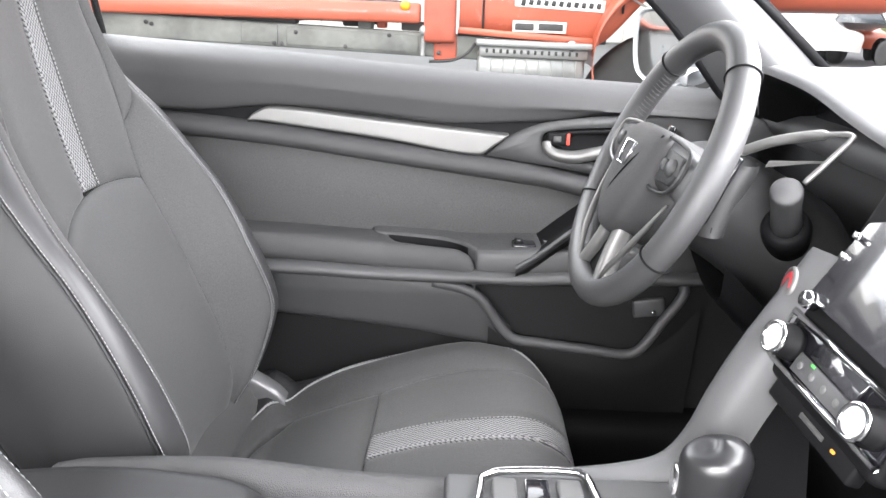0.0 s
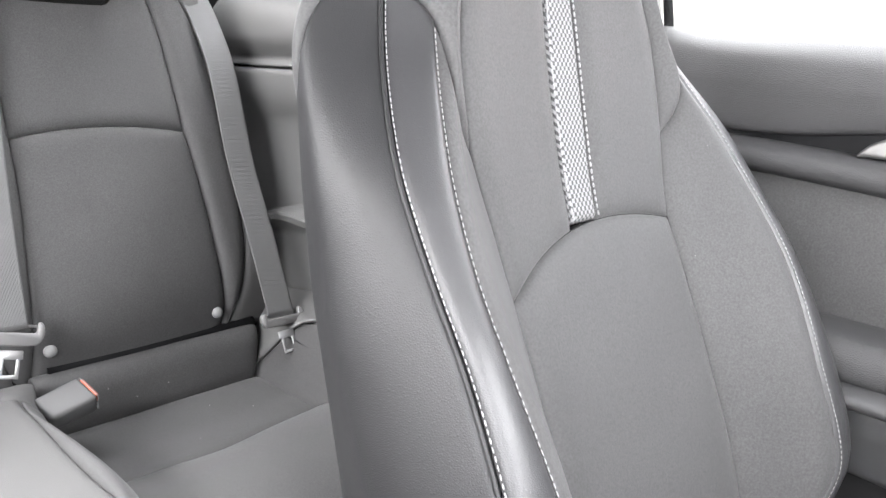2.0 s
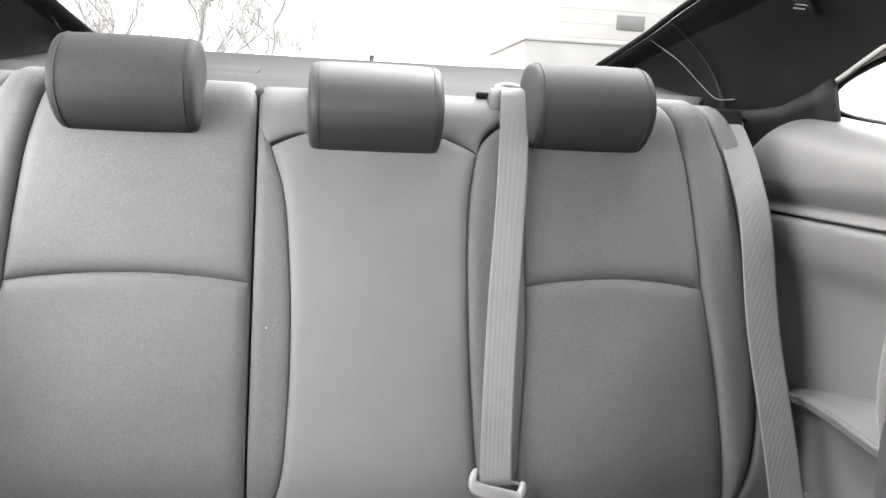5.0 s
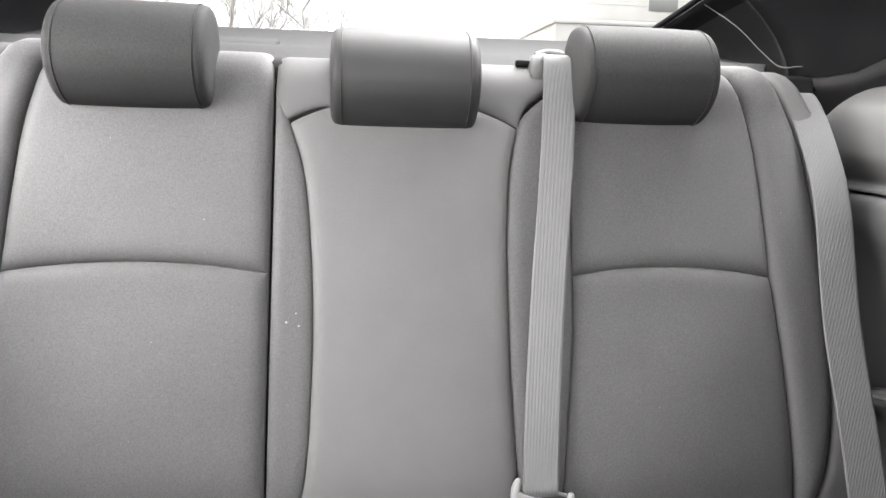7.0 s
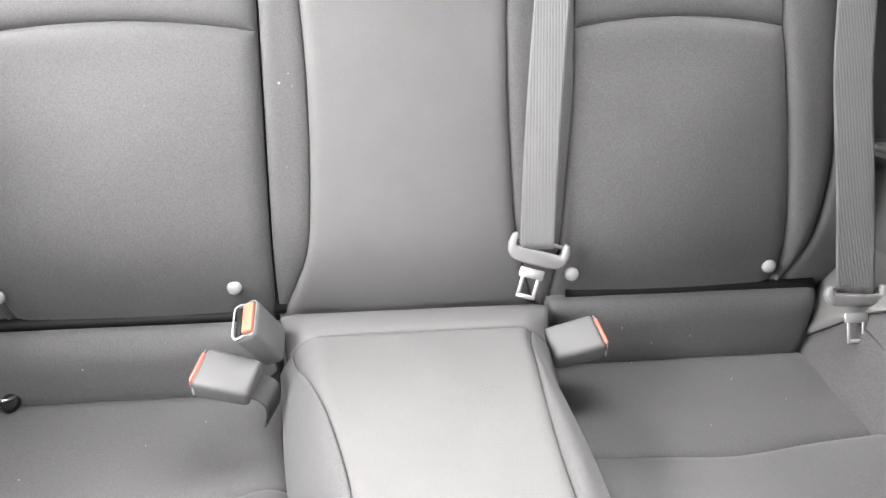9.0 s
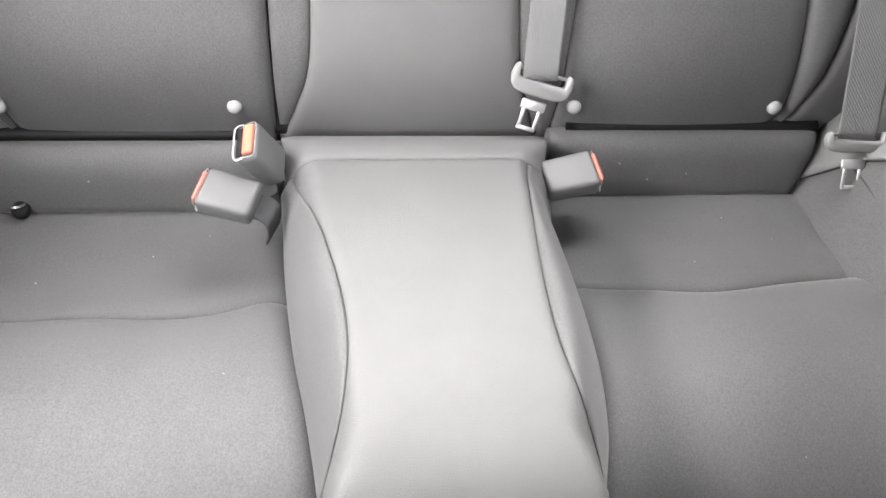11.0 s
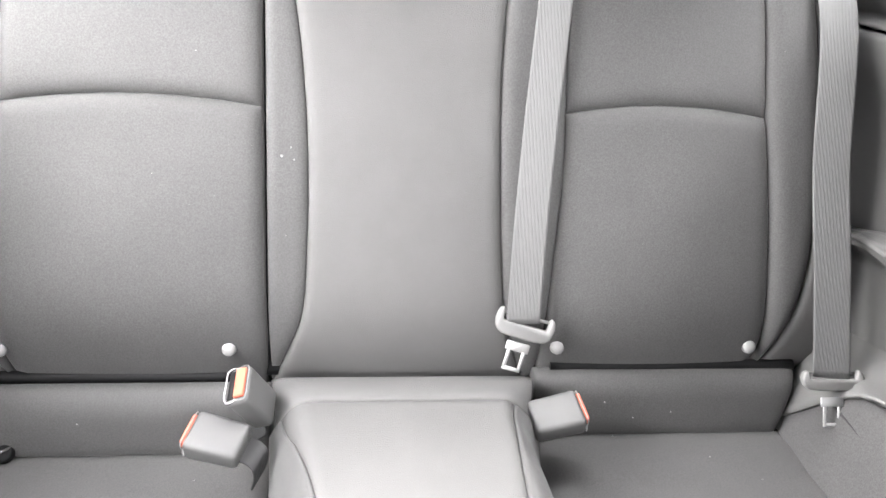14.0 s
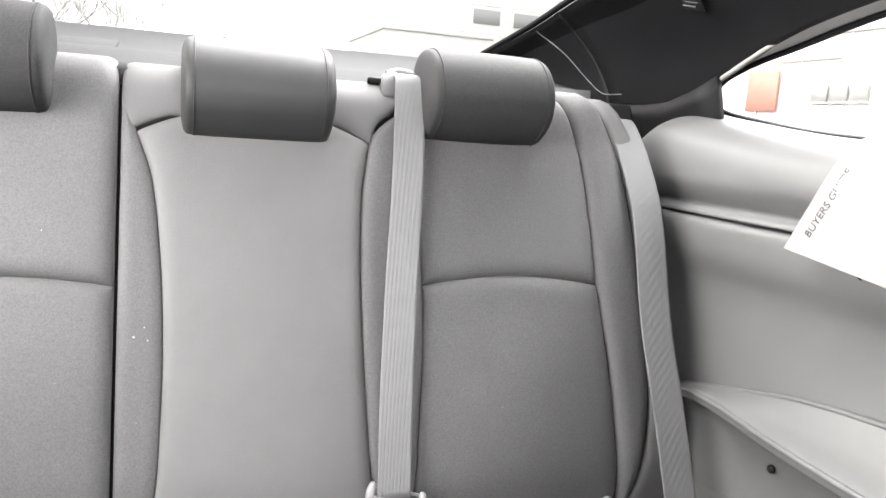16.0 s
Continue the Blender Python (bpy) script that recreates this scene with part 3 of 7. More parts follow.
def tongue(parent, m, w, deep=1.0):
    """Plastic-covered latch plate, drawn flat: x across, y up the belt."""
    half = [(0.53, 0.017), (0.60, 0.019), (0.67, 0.014), (0.70, 0.004), (0.65, -0.007), (0.54, -0.013), (0.30, -0.015)]
    edge = [(w * x, y * deep) for x, y in half]
    shape = edge + [(-x, y) for x, y in reversed(edge)] + [(-w * 0.52, 0.003 * deep), (w * 0.52, 0.003 * deep)]
    part("grip", plate(shape, 0.010, m @ pose(0, 0, -0.004), 0.0026), TONGUE, parent, "pale grey plastic grip")
    part("cross_bar", box((w * 1.1, 0.004, 0.003), m @ pose(0, 0.0125 * deep, -0.0045), 0.001, 2), TONGUE, parent)
    bm = bmesh.new()
    for x in (-0.0095, 0.0095):
        box((0.0045, 0.030, 0.0025), m @ pose(x, -0.040, 0), 0.0008, 1, bm)
    box((0.0235, 0.005, 0.0025), m @ pose(0, -0.0545, 0), 0.0008, 1, bm)
    box((0.030, 0.012, 0.0027), m @ pose(0, -0.026, 0), 0.001, 1, bm)
    part("latch_plate", bm, LATCH, parent, "steel latch plate with a square eye")


centre_belt = thing("seat_belt", (-1.25, 0.16, 0.64), "grey woven centre seat belt hanging over the bench back", "seat belt", "rear seat belts")
cb = [back_surf(0.192, 1.165, 0.022), back_surf(0.190, 1.149, 0.026), back_surf(0.182, 1.035, 0.026), back_surf(0.169, 0.901, 0.03), back_surf(0.159, 0.774, 0.034), back_surf(0.153, 0.66, 0.040)]
part("webbing", webbing(cb, 0.041, (0, 1, 0)), BELT, centre_belt)
tongue(centre_belt, Matrix.Translation(back_surf(0.155, 0.655, 0.036)) @ Matrix(((0, -0.29, 0.957, 0), (1, 0, 0, 0), (0, 0.957, 0.29, 0), (0, 0, 0, 1))) @ pose(0, 0, 0, 0, 0, -16), 0.054)
side_belt = thing("seat_belt", (-1.2, 0.54, 0.6), "grey woven outboard seat belt along the bench edge", "seat belt", "rear seat belts")
sb = [(-1.50, 0.550, 1.126), (-1.465, 0.533, 1.139), (-1.428, 0.525, 1.137), (-1.400, 0.522, 1.118), (-1.370, 0.523, 1.082), (-1.335, 0.530, 1.01), (-1.280, 0.528, 0.86), (-1.230, 0.535, 0.73), (-1.190, 0.541, 0.615)]
part("webbing", webbing(sb, 0.046, (0.12, 0.99, 0)), BELT, side_belt)
slot_at = Matrix.Translation((-1.488, 0.548, 1.137))
part("slot", box((0.03, 0.052, 0.012), slot_at, 0.003, 2), BLACK, side_belt)
part("slot_frame", tube(curve([(-1.476, 0.518, 1.1475), (-1.476, 0.545, 1.1475), (-1.476, 0.566, 1.1465), (-1.476, 0.574, 1.143), (-1.476, 0.576, 1.133)], 24), 0.0028, 8), PLASTIC, side_belt, "grey lip of the belt slot")
tongue(side_belt, Matrix.Translation((-1.188, 0.541, 0.612)) @ Matrix(((0, -0.42, 0.907, 0), (1, 0, 0, 0), (0, 0.907, 0.42, 0), (0, 0, 0, 1))), 0.058, 0.75)


BLACK_WEB = surface("black_webbing", (0.022, 0.022, 0.023), 0.75, spec=0.3, grain=0.5, gscale=260, kind="rib", mottle=0.08)


def buckle(at, direction, facing, label):
    """A buckle stalk: grey box with an orange release button at its mouth."""
    ob = thing("belt_buckle", at, label, "seat belt buckle", "rear buckles")
    d = Vector(direction).normalized()
    f = Vector(facing)
    f = (f - d * f.dot(d)).normalized()
    m = Matrix.Translation(at) @ Matrix((d, f.cross(d), f)).transposed().to_4x4()
    part("housing", box((0.062, 0.046, 0.026), m @ pose(0.031, 0, 0), 0.006, 3, taper=1.06), BUCKLE, ob)
    part("release_button", box((0.005, 0.037, 0.0125), m @ pose(0.0640, 0, 0.0045), 0.0018, 2), ORANGE, ob, "salmon orange release button")
    part("slot", box((0.004, 0.037, 0.0085), m @ pose(0.0612, 0, -0.0072), 0.001, 1), BLACK, ob)
    mouth = [(-0.0205, -0.0015), (-0.0222, -0.006), (-0.0215, -0.0115), (-0.017, -0.0132), (0, -0.0136), (0.017, -0.0132), (0.0215, -0.0115), (0.0222, -0.006), (0.0205, -0.0015)]
    part("mouth", tube(curve([m @ Vector((0.0625 + 0.002 * (abs(y) < 0.02), y, z)) for y, z in mouth], 40), 0.0009, 8), LATCH, ob, "chromed U-shaped mouth")
    part("rim", tube(curve([m @ Vector((0.0630, y, z)) for y, z in ((-0.0205, -0.001), (-0.0222, 0.005), (-0.0205, 0.0118), (0, 0.0128), (0.0205, 0.0118), (0.0222, 0.005), (0.0205, -0.001))], 30), 0.0007, 6), TONGUE, ob)
    drop = [m @ Vector((0.006, 0, -0.004)), m @ Vector((-0.010, 0.001, -0.005)), m @ Vector((-0.019, 0.004, -0.010)), m @ Vector((-0.021, 0.007, -0.022)), m @ Vector((-0.019, 0.012, -0.038))]
    part("strap", webbing(drop, 0.031, m.to_3x3() @ Vector((0.12, 1, 0)), 24, 0.002), BLACK_WEB, ob, "creased black strap")
    return ob


buckle((-1.118, -0.168, 0.580), (-0.25, -0.95, 0.12), (0.35, 0.05, 0.93), "grey plastic buckle with an orange button lying on the outboard cushion")
buckle((-1.178, -0.152, 0.584), (0.35, -0.42, 0.84), (0.162, 0.91, 0.388), "grey plastic buckle with an orange button standing beside the centre cushion")
buckle((-1.165, 0.160, 0.573), (-0.12, 0.95, 0.16), (0.35, -0.1, 0.93), "grey plastic buckle with an orange button beside the centre cushion")

# board behind and under the bench, so that no light passes the seams
part("back_board", box((0.06, 1.12, 0.62), Matrix.Translation((-1.385, 0, 0.86)) @ pose(0, 0, 0, 0, -17, 0), 0.01, 2), BLACK, bench)
part("cushion_base", box((0.44, 1.18, 0.12), Matrix.Translation((-1.01, 0, 0.375)), 0.02, 2), BLACK, bench)
# black tubes laid for the crease's shade; then the child seat anchor in it
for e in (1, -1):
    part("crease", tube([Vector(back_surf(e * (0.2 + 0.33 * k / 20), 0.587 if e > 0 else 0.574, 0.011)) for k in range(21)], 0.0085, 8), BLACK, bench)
anchor = thing("seat_anchor", (-1.2, -0.44, 0.505), "small steel child seat anchor in the bench crease", "seat anchor")
part("slot", lathe([(0.0001, 0.004), (0.009, 0.003), (0.012, -0.004)], Matrix.Translation((-1.206, -0.472, 0.506)) @ pose(0, 0, 0, 0, 45, 0), 20), BLACK, anchor)
part("loop", tube(curve([(-1.215, -0.478, 0.508), (-1.199, -0.476, 0.515), (-1.195, -0.472, 0.517), (-1.199, -0.468, 0.515), (-1.215, -0.466, 0.508)], 24), 0.0022, 8), STEEL, anchor)

guide = thing("belt_guide", (-1.43, 0.19, 1.13), "grey plastic belt guide with steel loop on the bench back", "belt guide")
part("cap", loft([[(x, y, z) for x, z in ((-1.445, zb), (-1.446, zt - 0.006), (-1.436, zt), (-1.420, zt - 0.003), (-1.411, zt - 0.014), (-1.409, zb))] for y, zb, zt in ((0.1565, 1.146, 1.160), (0.159, 1.142, 1.168), (0.164, 1.140, 1.174), (0.171, 1.140, 1.177), (0.178, 1.142, 1.177), (0.182, 1.146, 1.175))], 20, 28, closed=True, caps=True), BUCKLE, guide, "grey rounded cap")
part("hood", tube(curve([(-1.432, 0.168, 1.173), (-1.434, 0.184, 1.178), (-1.431, 0.202, 1.175), (-1.424, 0.216, 1.164), (-1.418, 0.222, 1.153)], 30), 0.0042, 10, flat=1.5), BUCKLE, guide)
part("loop", tube(curve([(-1.412, 0.176, 1.171), (-1.406, 0.190, 1.164), (-1.404, 0.205, 1.157), (-1.406, 0.218, 1.154), (-1.413, 0.2205, 1.159), (-1.418, 0.214, 1.168)], 40), 0.0019, 8), STEEL, guide, "bright steel wire loop")
part("slot", box((0.016, 0.044, 0.020), Matrix.Translation((-1.432, 0.196, 1.160)), 0.004, 2), BLACK, guide)
part("latch", box((0.010, 0.018, 0.009), Matrix.Translation((-1.43, 0.150, 1.163)), 0.0015, 1), BLACK, guide)

# a few pale crumbs caught in the cloth beside the centre panel
for y, z, r in ((-0.1385, 0.850, 0.0016), (-0.1275, 0.860, 0.0010), (-0.124, 0.846, 0.0012)):
    part("lint_speck", lathe([(0.0001, 0.0008), (r * 0.7, 0.0006), (r, -0.0006)], Matrix.Translation(back_surf(y, z, 0.0065)) @ pose(0, 0, 0, 0, 73, 0), 9), WHITE_LINT, bench, "pale speck of lint")


# and a few on the cushions
for y, v, r in ((0.27, 0.45, 0.0010), (0.36, 0.60, 0.0008), (0.31, 0.68, 0.0009), (-0.25, 0.62, 0.0009), (-0.385, 0.48, 0.0011)):
    x, _, z = band_surf_right(y, v, 0.0105)
    part("lint_speck", lathe([(0.0001, 0.0008), (r * 0.7, 0.0006), (r, -0.0006)], Matrix.Translation((x + (0.012 if y < 0 else 0), y, z - (0.012 if y < 0 else 0))) @ pose(0, 0, 0, 0, 75, 0), 9), WHITE_LINT, bench, "pale speck of lint")
for y, v, r in ((0.285, 0.08, 0.0011), (0.40, 0.30, 0.0008), (0.45, 0.52, 0.0009), (0.34, 0.72, 0.0008), (-0.30, 0.48, 0.0009), (-0.42, 0.70, 0.0011), (-0.24, 0.30, 0.0008)):
    x, _, z = rear_surf_right(y, v, 0.0095)
    part("lint_speck", lathe([(0.0001, 0.0008), (r * 0.7, 0.0006), (r, -0.0006)], Matrix.Translation((x + (0.012 if y < 0 else 0), y, z - (0.012 if y < 0 else 0))), 9), WHITE_LINT, bench, "pale speck of lint")


# ---- parcel shelf, rear window, pillars and quarter trim ----
LIGHT_TRIM = surface("pale_pillar_plastic", (0.24, 0.235, 0.225), 0.6, spec=0.35, grain=0.15, gscale=700, kind="voronoi", mottle=0.05)
SHELF = surface("shelf_cloth", (0.034, 0.034, 0.0345), 0.9, spec=0.15, grain=0.4, gscale=900, mottle=0.08, sheen=0.0)
shelf = thing("parcel_shelf", (-1.7, 0, 1.15), "grey cloth parcel shelf behind the bench", "parcel shelf", kind="structure")
part("shelf_board", sheet(lambda u, v: (-1.42 - 0.6 * u, (2 * v - 1) * (0.47 + 0.10 * min(1.0, u / 0.3)), 1.152 + 0.10 * u + 0.012 * math.sin(math.pi * min(1, 3 * u))), 24, 30, thick=0.02), SHELF, shelf)
part("tether_cover", box((0.10, 0.088, 0.008), Matrix.Translation((-1.60, -0.222, 1.1885)) @ pose(0, 0, 0, 0, 9.5, 0), 0.004, 3), SHELF, shelf, "raised tether cover in the shelf")

quarter = thing("quarter_trim", (-1.3, 0.62, 0.5), "grey moulded rear quarter trim panel with a scooped armrest", "trim panel", kind="structure")
part("upper_panel", loft([[(x, 0.715, zt + 0.006), (x, yo + 0.07, zt), (x, yo + 0.035, zt - 0.010), (x, yo + 0.008, zt - 0.035), (x, yo, 1.06), (x, yo + 0.012, 1.035), (x, yo + 0.020, 1.025), (x, yo + 0.006, 1.0125), (x, yo + 0.03, 1.008)] for x, zt, yo in ((-1.52, 1.135, 0.612), (-1.48, 1.150, 0.605), (-1.43, 1.156, 0.602), (-1.35, 1.146, 0.605), (-1.2, 1.130, 0.612), (-1.0, 1.118, 0.62), (-0.7, 1.085, 0.635))], 50, 40), QUARTER, quarter)
part("middle_panel", loft([[(x, yo + 0.05, 1.010), (x, yo + 0.012, 1.007), (x, yo + 0.002, 1.004), (x, yo, 0.985), (x, yo + 0.004, 0.955), (x, yo + 0.018, 0.92), (x, yo + 0.022, 0.86), (x, yo + 0.018, zl - 0.01)] for x, zl, yo in ((-1.6, 0.72, 0.58), (-1.45, 0.74, 0.592), (-1.32, 0.765, 0.604), (-1.2, 0.79, 0.61), (-1.05, 0.826, 0.616), (-0.95, 0.833, 0.62), (-0.7, 0.84, 0.63))], 50, 40), QUARTER, quarter)
part("armrest_top", loft([[(x, yo + 0.025, zu), (x, yo + 0.01, zu + 0.003), (x, (yo + yi) / 2, (zu + zl) / 2 + 0.002), (x, yi + 0.004, zl + 0.005), (x, yi, zl), (x, yi + 0.002, zl - 0.010)] for x, zu, zl, yo, yi in ((-1.45, 0.742, 0.735, 0.592, 0.58), (-1.34, 0.757, 0.752, 0.60, 0.59), (-1.27, 0.775, 0.768, 0.605, 0.585), (-1.2, 0.79, 0.769, 0.61, 0.582), (-1.1, 0.812, 0.762, 0.614, 0.58), (-0.95, 0.828, 0.756, 0.618, 0.582), (-0.7, 0.835, 0.75, 0.63, 0.59))], 50, 30), QUARTER, quarter)
part("armrest_side", loft([[(x, yi + 0.002, zl - 0.008), (x, yi + 0.03, zl - 0.035), (x, yi + 0.045 * s, zl - 0.09), (x, yi + 0.04 * s, zl - 0.16), (x, yi + 0.01, 0.56), (x, yi + 0.02, 0.40)] for x, zl, yi, s in ((-1.45, 0.735, 0.58, 0.2), (-1.34, 0.752, 0.59, 0.3), (-1.27, 0.768, 0.585, 0.6), (-1.2, 0.769, 0.582, 1.0), (-1.1, 0.762, 0.58, 1.2), (-0.95, 0.756, 0.582, 1.2), (-0.7, 0.75, 0.59, 1.0))], 50, 40), QUARTER, quarter)
# beads added along the armrest's rounded edges to catch their highlights
part("armrest_bead", tube(curve([(-1.35, 0.5925, 0.7515), (-1.27, 0.587, 0.768), (-1.2, 0.584, 0.7695), (-1.1, 0.582, 0.7625), (-0.95, 0.584, 0.7565), (-0.7, 0.592, 0.7505)], 60), 0.0042, 10), QUARTER, quarter)
part("armrest_bead", tube(curve([(-1.34, 0.601, 0.757), (-1.27, 0.612, 0.7755), (-1.2, 0.617, 0.7915), (-1.1, 0.621, 0.8135), (-0.95, 0.625, 0.829), (-0.7, 0.637, 0.836)], 60), 0.0030, 10), QUARTER, quarter)
part("foot_trim", sheet(foot_trim, 24, 12, thick=-0.006), QUARTER, quarter, "pale lit trim at the foot of the panel")
part("seat_side_filler", loft([[(x, 0.55, 0.565 + 0.01 * k), (x, 0.575, 0.59 + 0.01 * k), (x, 0.60, 0.585)] for x, k in ((-1.3, 1), (-1.15, 1), (-1.0, 0), (-0.8, -2), (-0.7, -4))], 20, 10), LEATHER_DARK, quarter)
part("front_seam", tube(curve([(-1.055, 0.612, 0.985), (-1.03, 0.632, 0.95), (-0.995, 0.636, 0.88), (-0.975, 0.634, 0.835)], 20), 0.0022, 6), BLACK, quarter)
part("latch_screw", lathe([(0.0001, 0.002), (0.005, 0.0015), (0.006, -0.002)], Matrix.Translation((-1.13, 0.612, 0.715)) @ pose(0, 0, 0, 90, 0, 0), 14), BLACK, quarter)

pillar = thing("pillar_trim", (-1.6, 0.6, 1.15), "black plastic rear pillar trim beside the rear window", "pillar trim", kind="structure")
EDGE = [(-2.02, 0.526, 1.262), (-1.75, 0.526, 1.302), (-1.58, 0.522, 1.331), (-1.3, 0.53, 1.372), (-0.7, 0.55, 1.40)]
SEAM = [(-1.95, 0.60, 1.175), (-1.65, 0.60, 1.160), (-1.48, 0.645, 1.164), (-1.40, 0.662, 1.195), (-1.25, 0.657, 1.255), (-1.1, 0.65, 1.285), (-0.7, 0.63, 1.34)]
EDGE_L, SEAM_L = curve(EDGE, 25), curve(SEAM, 25)


def pillar_skin(u0, u1, sag, flip=1):
    def fn(u, v):
        k = u0 + (u1 - u0) * u
        i = min(23, int(k * 24))
        f = k * 24 - i
        a, b = EDGE_L[i].lerp(EDGE_L[i + 1], f), SEAM_L[i].lerp(SEAM_L[i + 1], f)
        p = a.lerp(b, v)
        return (p.x, (p.y + sag * math.sin(math.pi * v)) * flip, p.z)

    return sheet(fn, 30, 16, thick=-0.012)


for flip in (1, -1):
    part("upper_trim", pillar_skin(0.28, 1.0, 0.02, flip), PILLAR, pillar)
    part("lower_trim", pillar_skin(0.0, 0.277, 0.024, flip), PILLAR, pillar)
part("base_trim", sheet(lambda u, v: (SEAM_L[round(u * 11)].x, SEAM_L[round(u * 11)].y - 0.012 + 0.02 * v, SEAM_L[round(u * 11)].z + 0.006 - 0.08 * v), 0, 0, [i / 11 for i in range(12)], [0, 0.3, 0.6, 1.0], thick=-0.01), PILLAR, pillar)
part("trim_joint", tube(curve([(-1.752, 0.530, 1.296), (-1.70, 0.566, 1.255), (-1.655, 0.592, 1.21), (-1.60, 0.594, 1.185), (-1.55, 0.60, 1.183)], 26), 0.0012, 6), BUCKLE, pillar)
part("window_gasket", tube([Vector((p.x, p.y - 0.004, p.z + 0.006)) for p in EDGE_L], 0.006, 6), BLACK, pillar)
part("warning_tag", box((0.045, 0.004, 0.03), Matrix.Translation((-1.366, 0.585, 1.308)) @ pose(0, 0, 0, 38, 12, 0), 0.004, 3), BLACK, pillar, "small embossed black tag")
for k in range(4):
    part("tag_rib", box((0.03, 0.002, 0.0022), Matrix.Translation((-1.366, 0.5815 + 0.0035 * k * 0.8, 1.3005 + 0.0055 * k)) @ pose(0, 0, 0, 38, 12, 0), 0.0005, 1), PLASTIC, pillar)
part("belt_slot", box((0.09, 0.055, 0.008), Matrix.Translation((-1.585, 0.595, 1.150)), 0.003, 2), BLACK, pillar)
part("slot_rim", tube(curve([(-1.545, 0.57, 1.155), (-1.63, 0.57, 1.160), (-1.635, 0.62, 1.16), (-1.545, 0.622, 1.155)], 30), 0.003, 6), PLASTIC, pillar)

WIN_TOP = curve([(-1.455, 0.70, 1.176), (-1.437, 0.70, 1.205), (-1.373, 0.70, 1.231), (-1.286, 0.70, 1.251), (-1.14, 0.70, 1.283), (-0.9, 0.70, 1.315), (-0.72, 0.70, 1.325)], 30)
strip = thing("window_trim", (-1.2, 0.68, 1.2), "pale plastic trim over the rear quarter window", "window trim", kind="structure")
LOWS = curve([(-1.445, 0.655, 1.176)] + SEAM[3:], 30)
part("strip", sheet(lambda u, v: LOWS[round(u * 29)].lerp(WIN_TOP[round(u * 29)], v) + Vector((0, -0.006 * math.sin(math.pi * v), 0)), 29, 8, thick=-0.006), LIGHT_TRIM, strip)
part("gasket", tube([p + Vector((0, 0.002, -0.003)) for p in WIN_TOP], 0.005, 6), BLACK, strip)
part("gasket", tube(curve([(-1.455, 0.70, 1.174), (-1.40, 0.70, 1.158), (-1.346, 0.70, 1.149), (-1.216, 0.70, 1.133), (-1.0, 0.70, 1.122), (-0.7, 0.70, 1.10)], 40), 0.005, 6), BLACK, strip)
for side, nm in ((1, "window_1"), (-1, "window_2")):
    q = thing(nm, (-1.2, 0.72 * side, 1.12), "fixed rear quarter window with a black edge", "window", kind="structure")
    part("pane", sheet(lambda u, v: (-1.48 + 0.80 * u, (0.728 - 0.03 * v) * side, 1.09 + 0.25 * v), 4, 4), QUARTER_GLASS, q).visible_shadow = False
rw = thing("window_3", (-1.9, 0, 1.25), "sloping rear window glass", "window", kind="structure")
part("pane", sheet(lambda u, v: (-2.04 + 0.99 * u, -0.56 + 1.12 * v, 1.258 + 0.127 * u - 0.02 * (2 * v - 1) ** 2), 8, 8), REAR_GLASS, rw).visible_shadow = False

LAY[:] = [1.045, 0.013, 1.07, -0.0644]
# B-pillar behind the driver door
bp = thing("door_pillar", (-0.68, 0.72, 0.9), "pale plastic door pillar with dark edge", "pillar", kind="structure")
part("cover", loft([[(-0.745, 0.742, 1.04), (-0.72, 0.712, 1.04), (-0.68, 0.712, 1.04), (-0.648, 0.742, 1.04)], [(-0.77, 0.73, 1.2), (-0.745, 0.695, 1.2), (-0.70, 0.695, 1.2), (-0.672, 0.73, 1.2)], [(-0.80, 0.69, 1.36), (-0.775, 0.65, 1.36), (-0.73, 0.65, 1.36), (-0.70, 0.69, 1.36)]], 20, 14), LIGHT_TRIM, bp)
part("weatherstrip", tube(curve([(-0.642, 0.745, 1.05), (-0.665, 0.735, 1.2), (-0.695, 0.695, 1.36)], 20), 0.006, 6), BLACK, bp)
part("lower_cover", box((0.1, 0.05, 0.6), Matrix.Translation((-0.72, 0.70, 0.75)), 0.015, 3), PLASTIC, bp)

LAY[:] = [1.0, 0.0, 1.0, 0.0]
# sheet of paper laid over the quarter ledge
PAPER = surface("white_paper", (0.17, 0.17, 0.167), 0.8, spec=0.2, mottle=0.02)
paper = thing("paper_notice", (-1.1, 0.6, 1.0), "white printed paper notice lying over the quarter trim ledge", "paper")
UPW = curve([(-1.135, 0.588, 0.995), (-1.112, 0.592, 1.045), (-1.086, 0.594, 1.095), (-1.072, 0.604, 1.122), (-1.066, 0.635, 1.136), (-1.062, 0.67, 1.141)], 41)
SIDE = Vector((0.262, 0.010, -0.020))
part("sheet", sheet(lambda u, v: UPW[round(u * 40)] + SIDE * v + Vector((0, -0.012 * math.sin(math.pi * v) * (1 - u), -0.012 * v * v * (1 - u))), 40, 16), PAPER, paper)
PRINT = surface("grey_print", (0.045, 0.045, 0.045), 0.8, mottle=0.05)


def words(text, size, m, material, parent, label=""):
    """Flat lettering in the built-in font."""
    c = bpy.data.curves.new("lettering", "FONT")
    c.body, c.size, c.extrude = text, size, 0.0002
    c.materials.append(material)
    ob = new("lettering", c)
    ob.parent = parent
    ob.matrix_local = Matrix.Translation(-origin_of(parent)) @ m
    if label:
        ob["label"] = label
    return ob


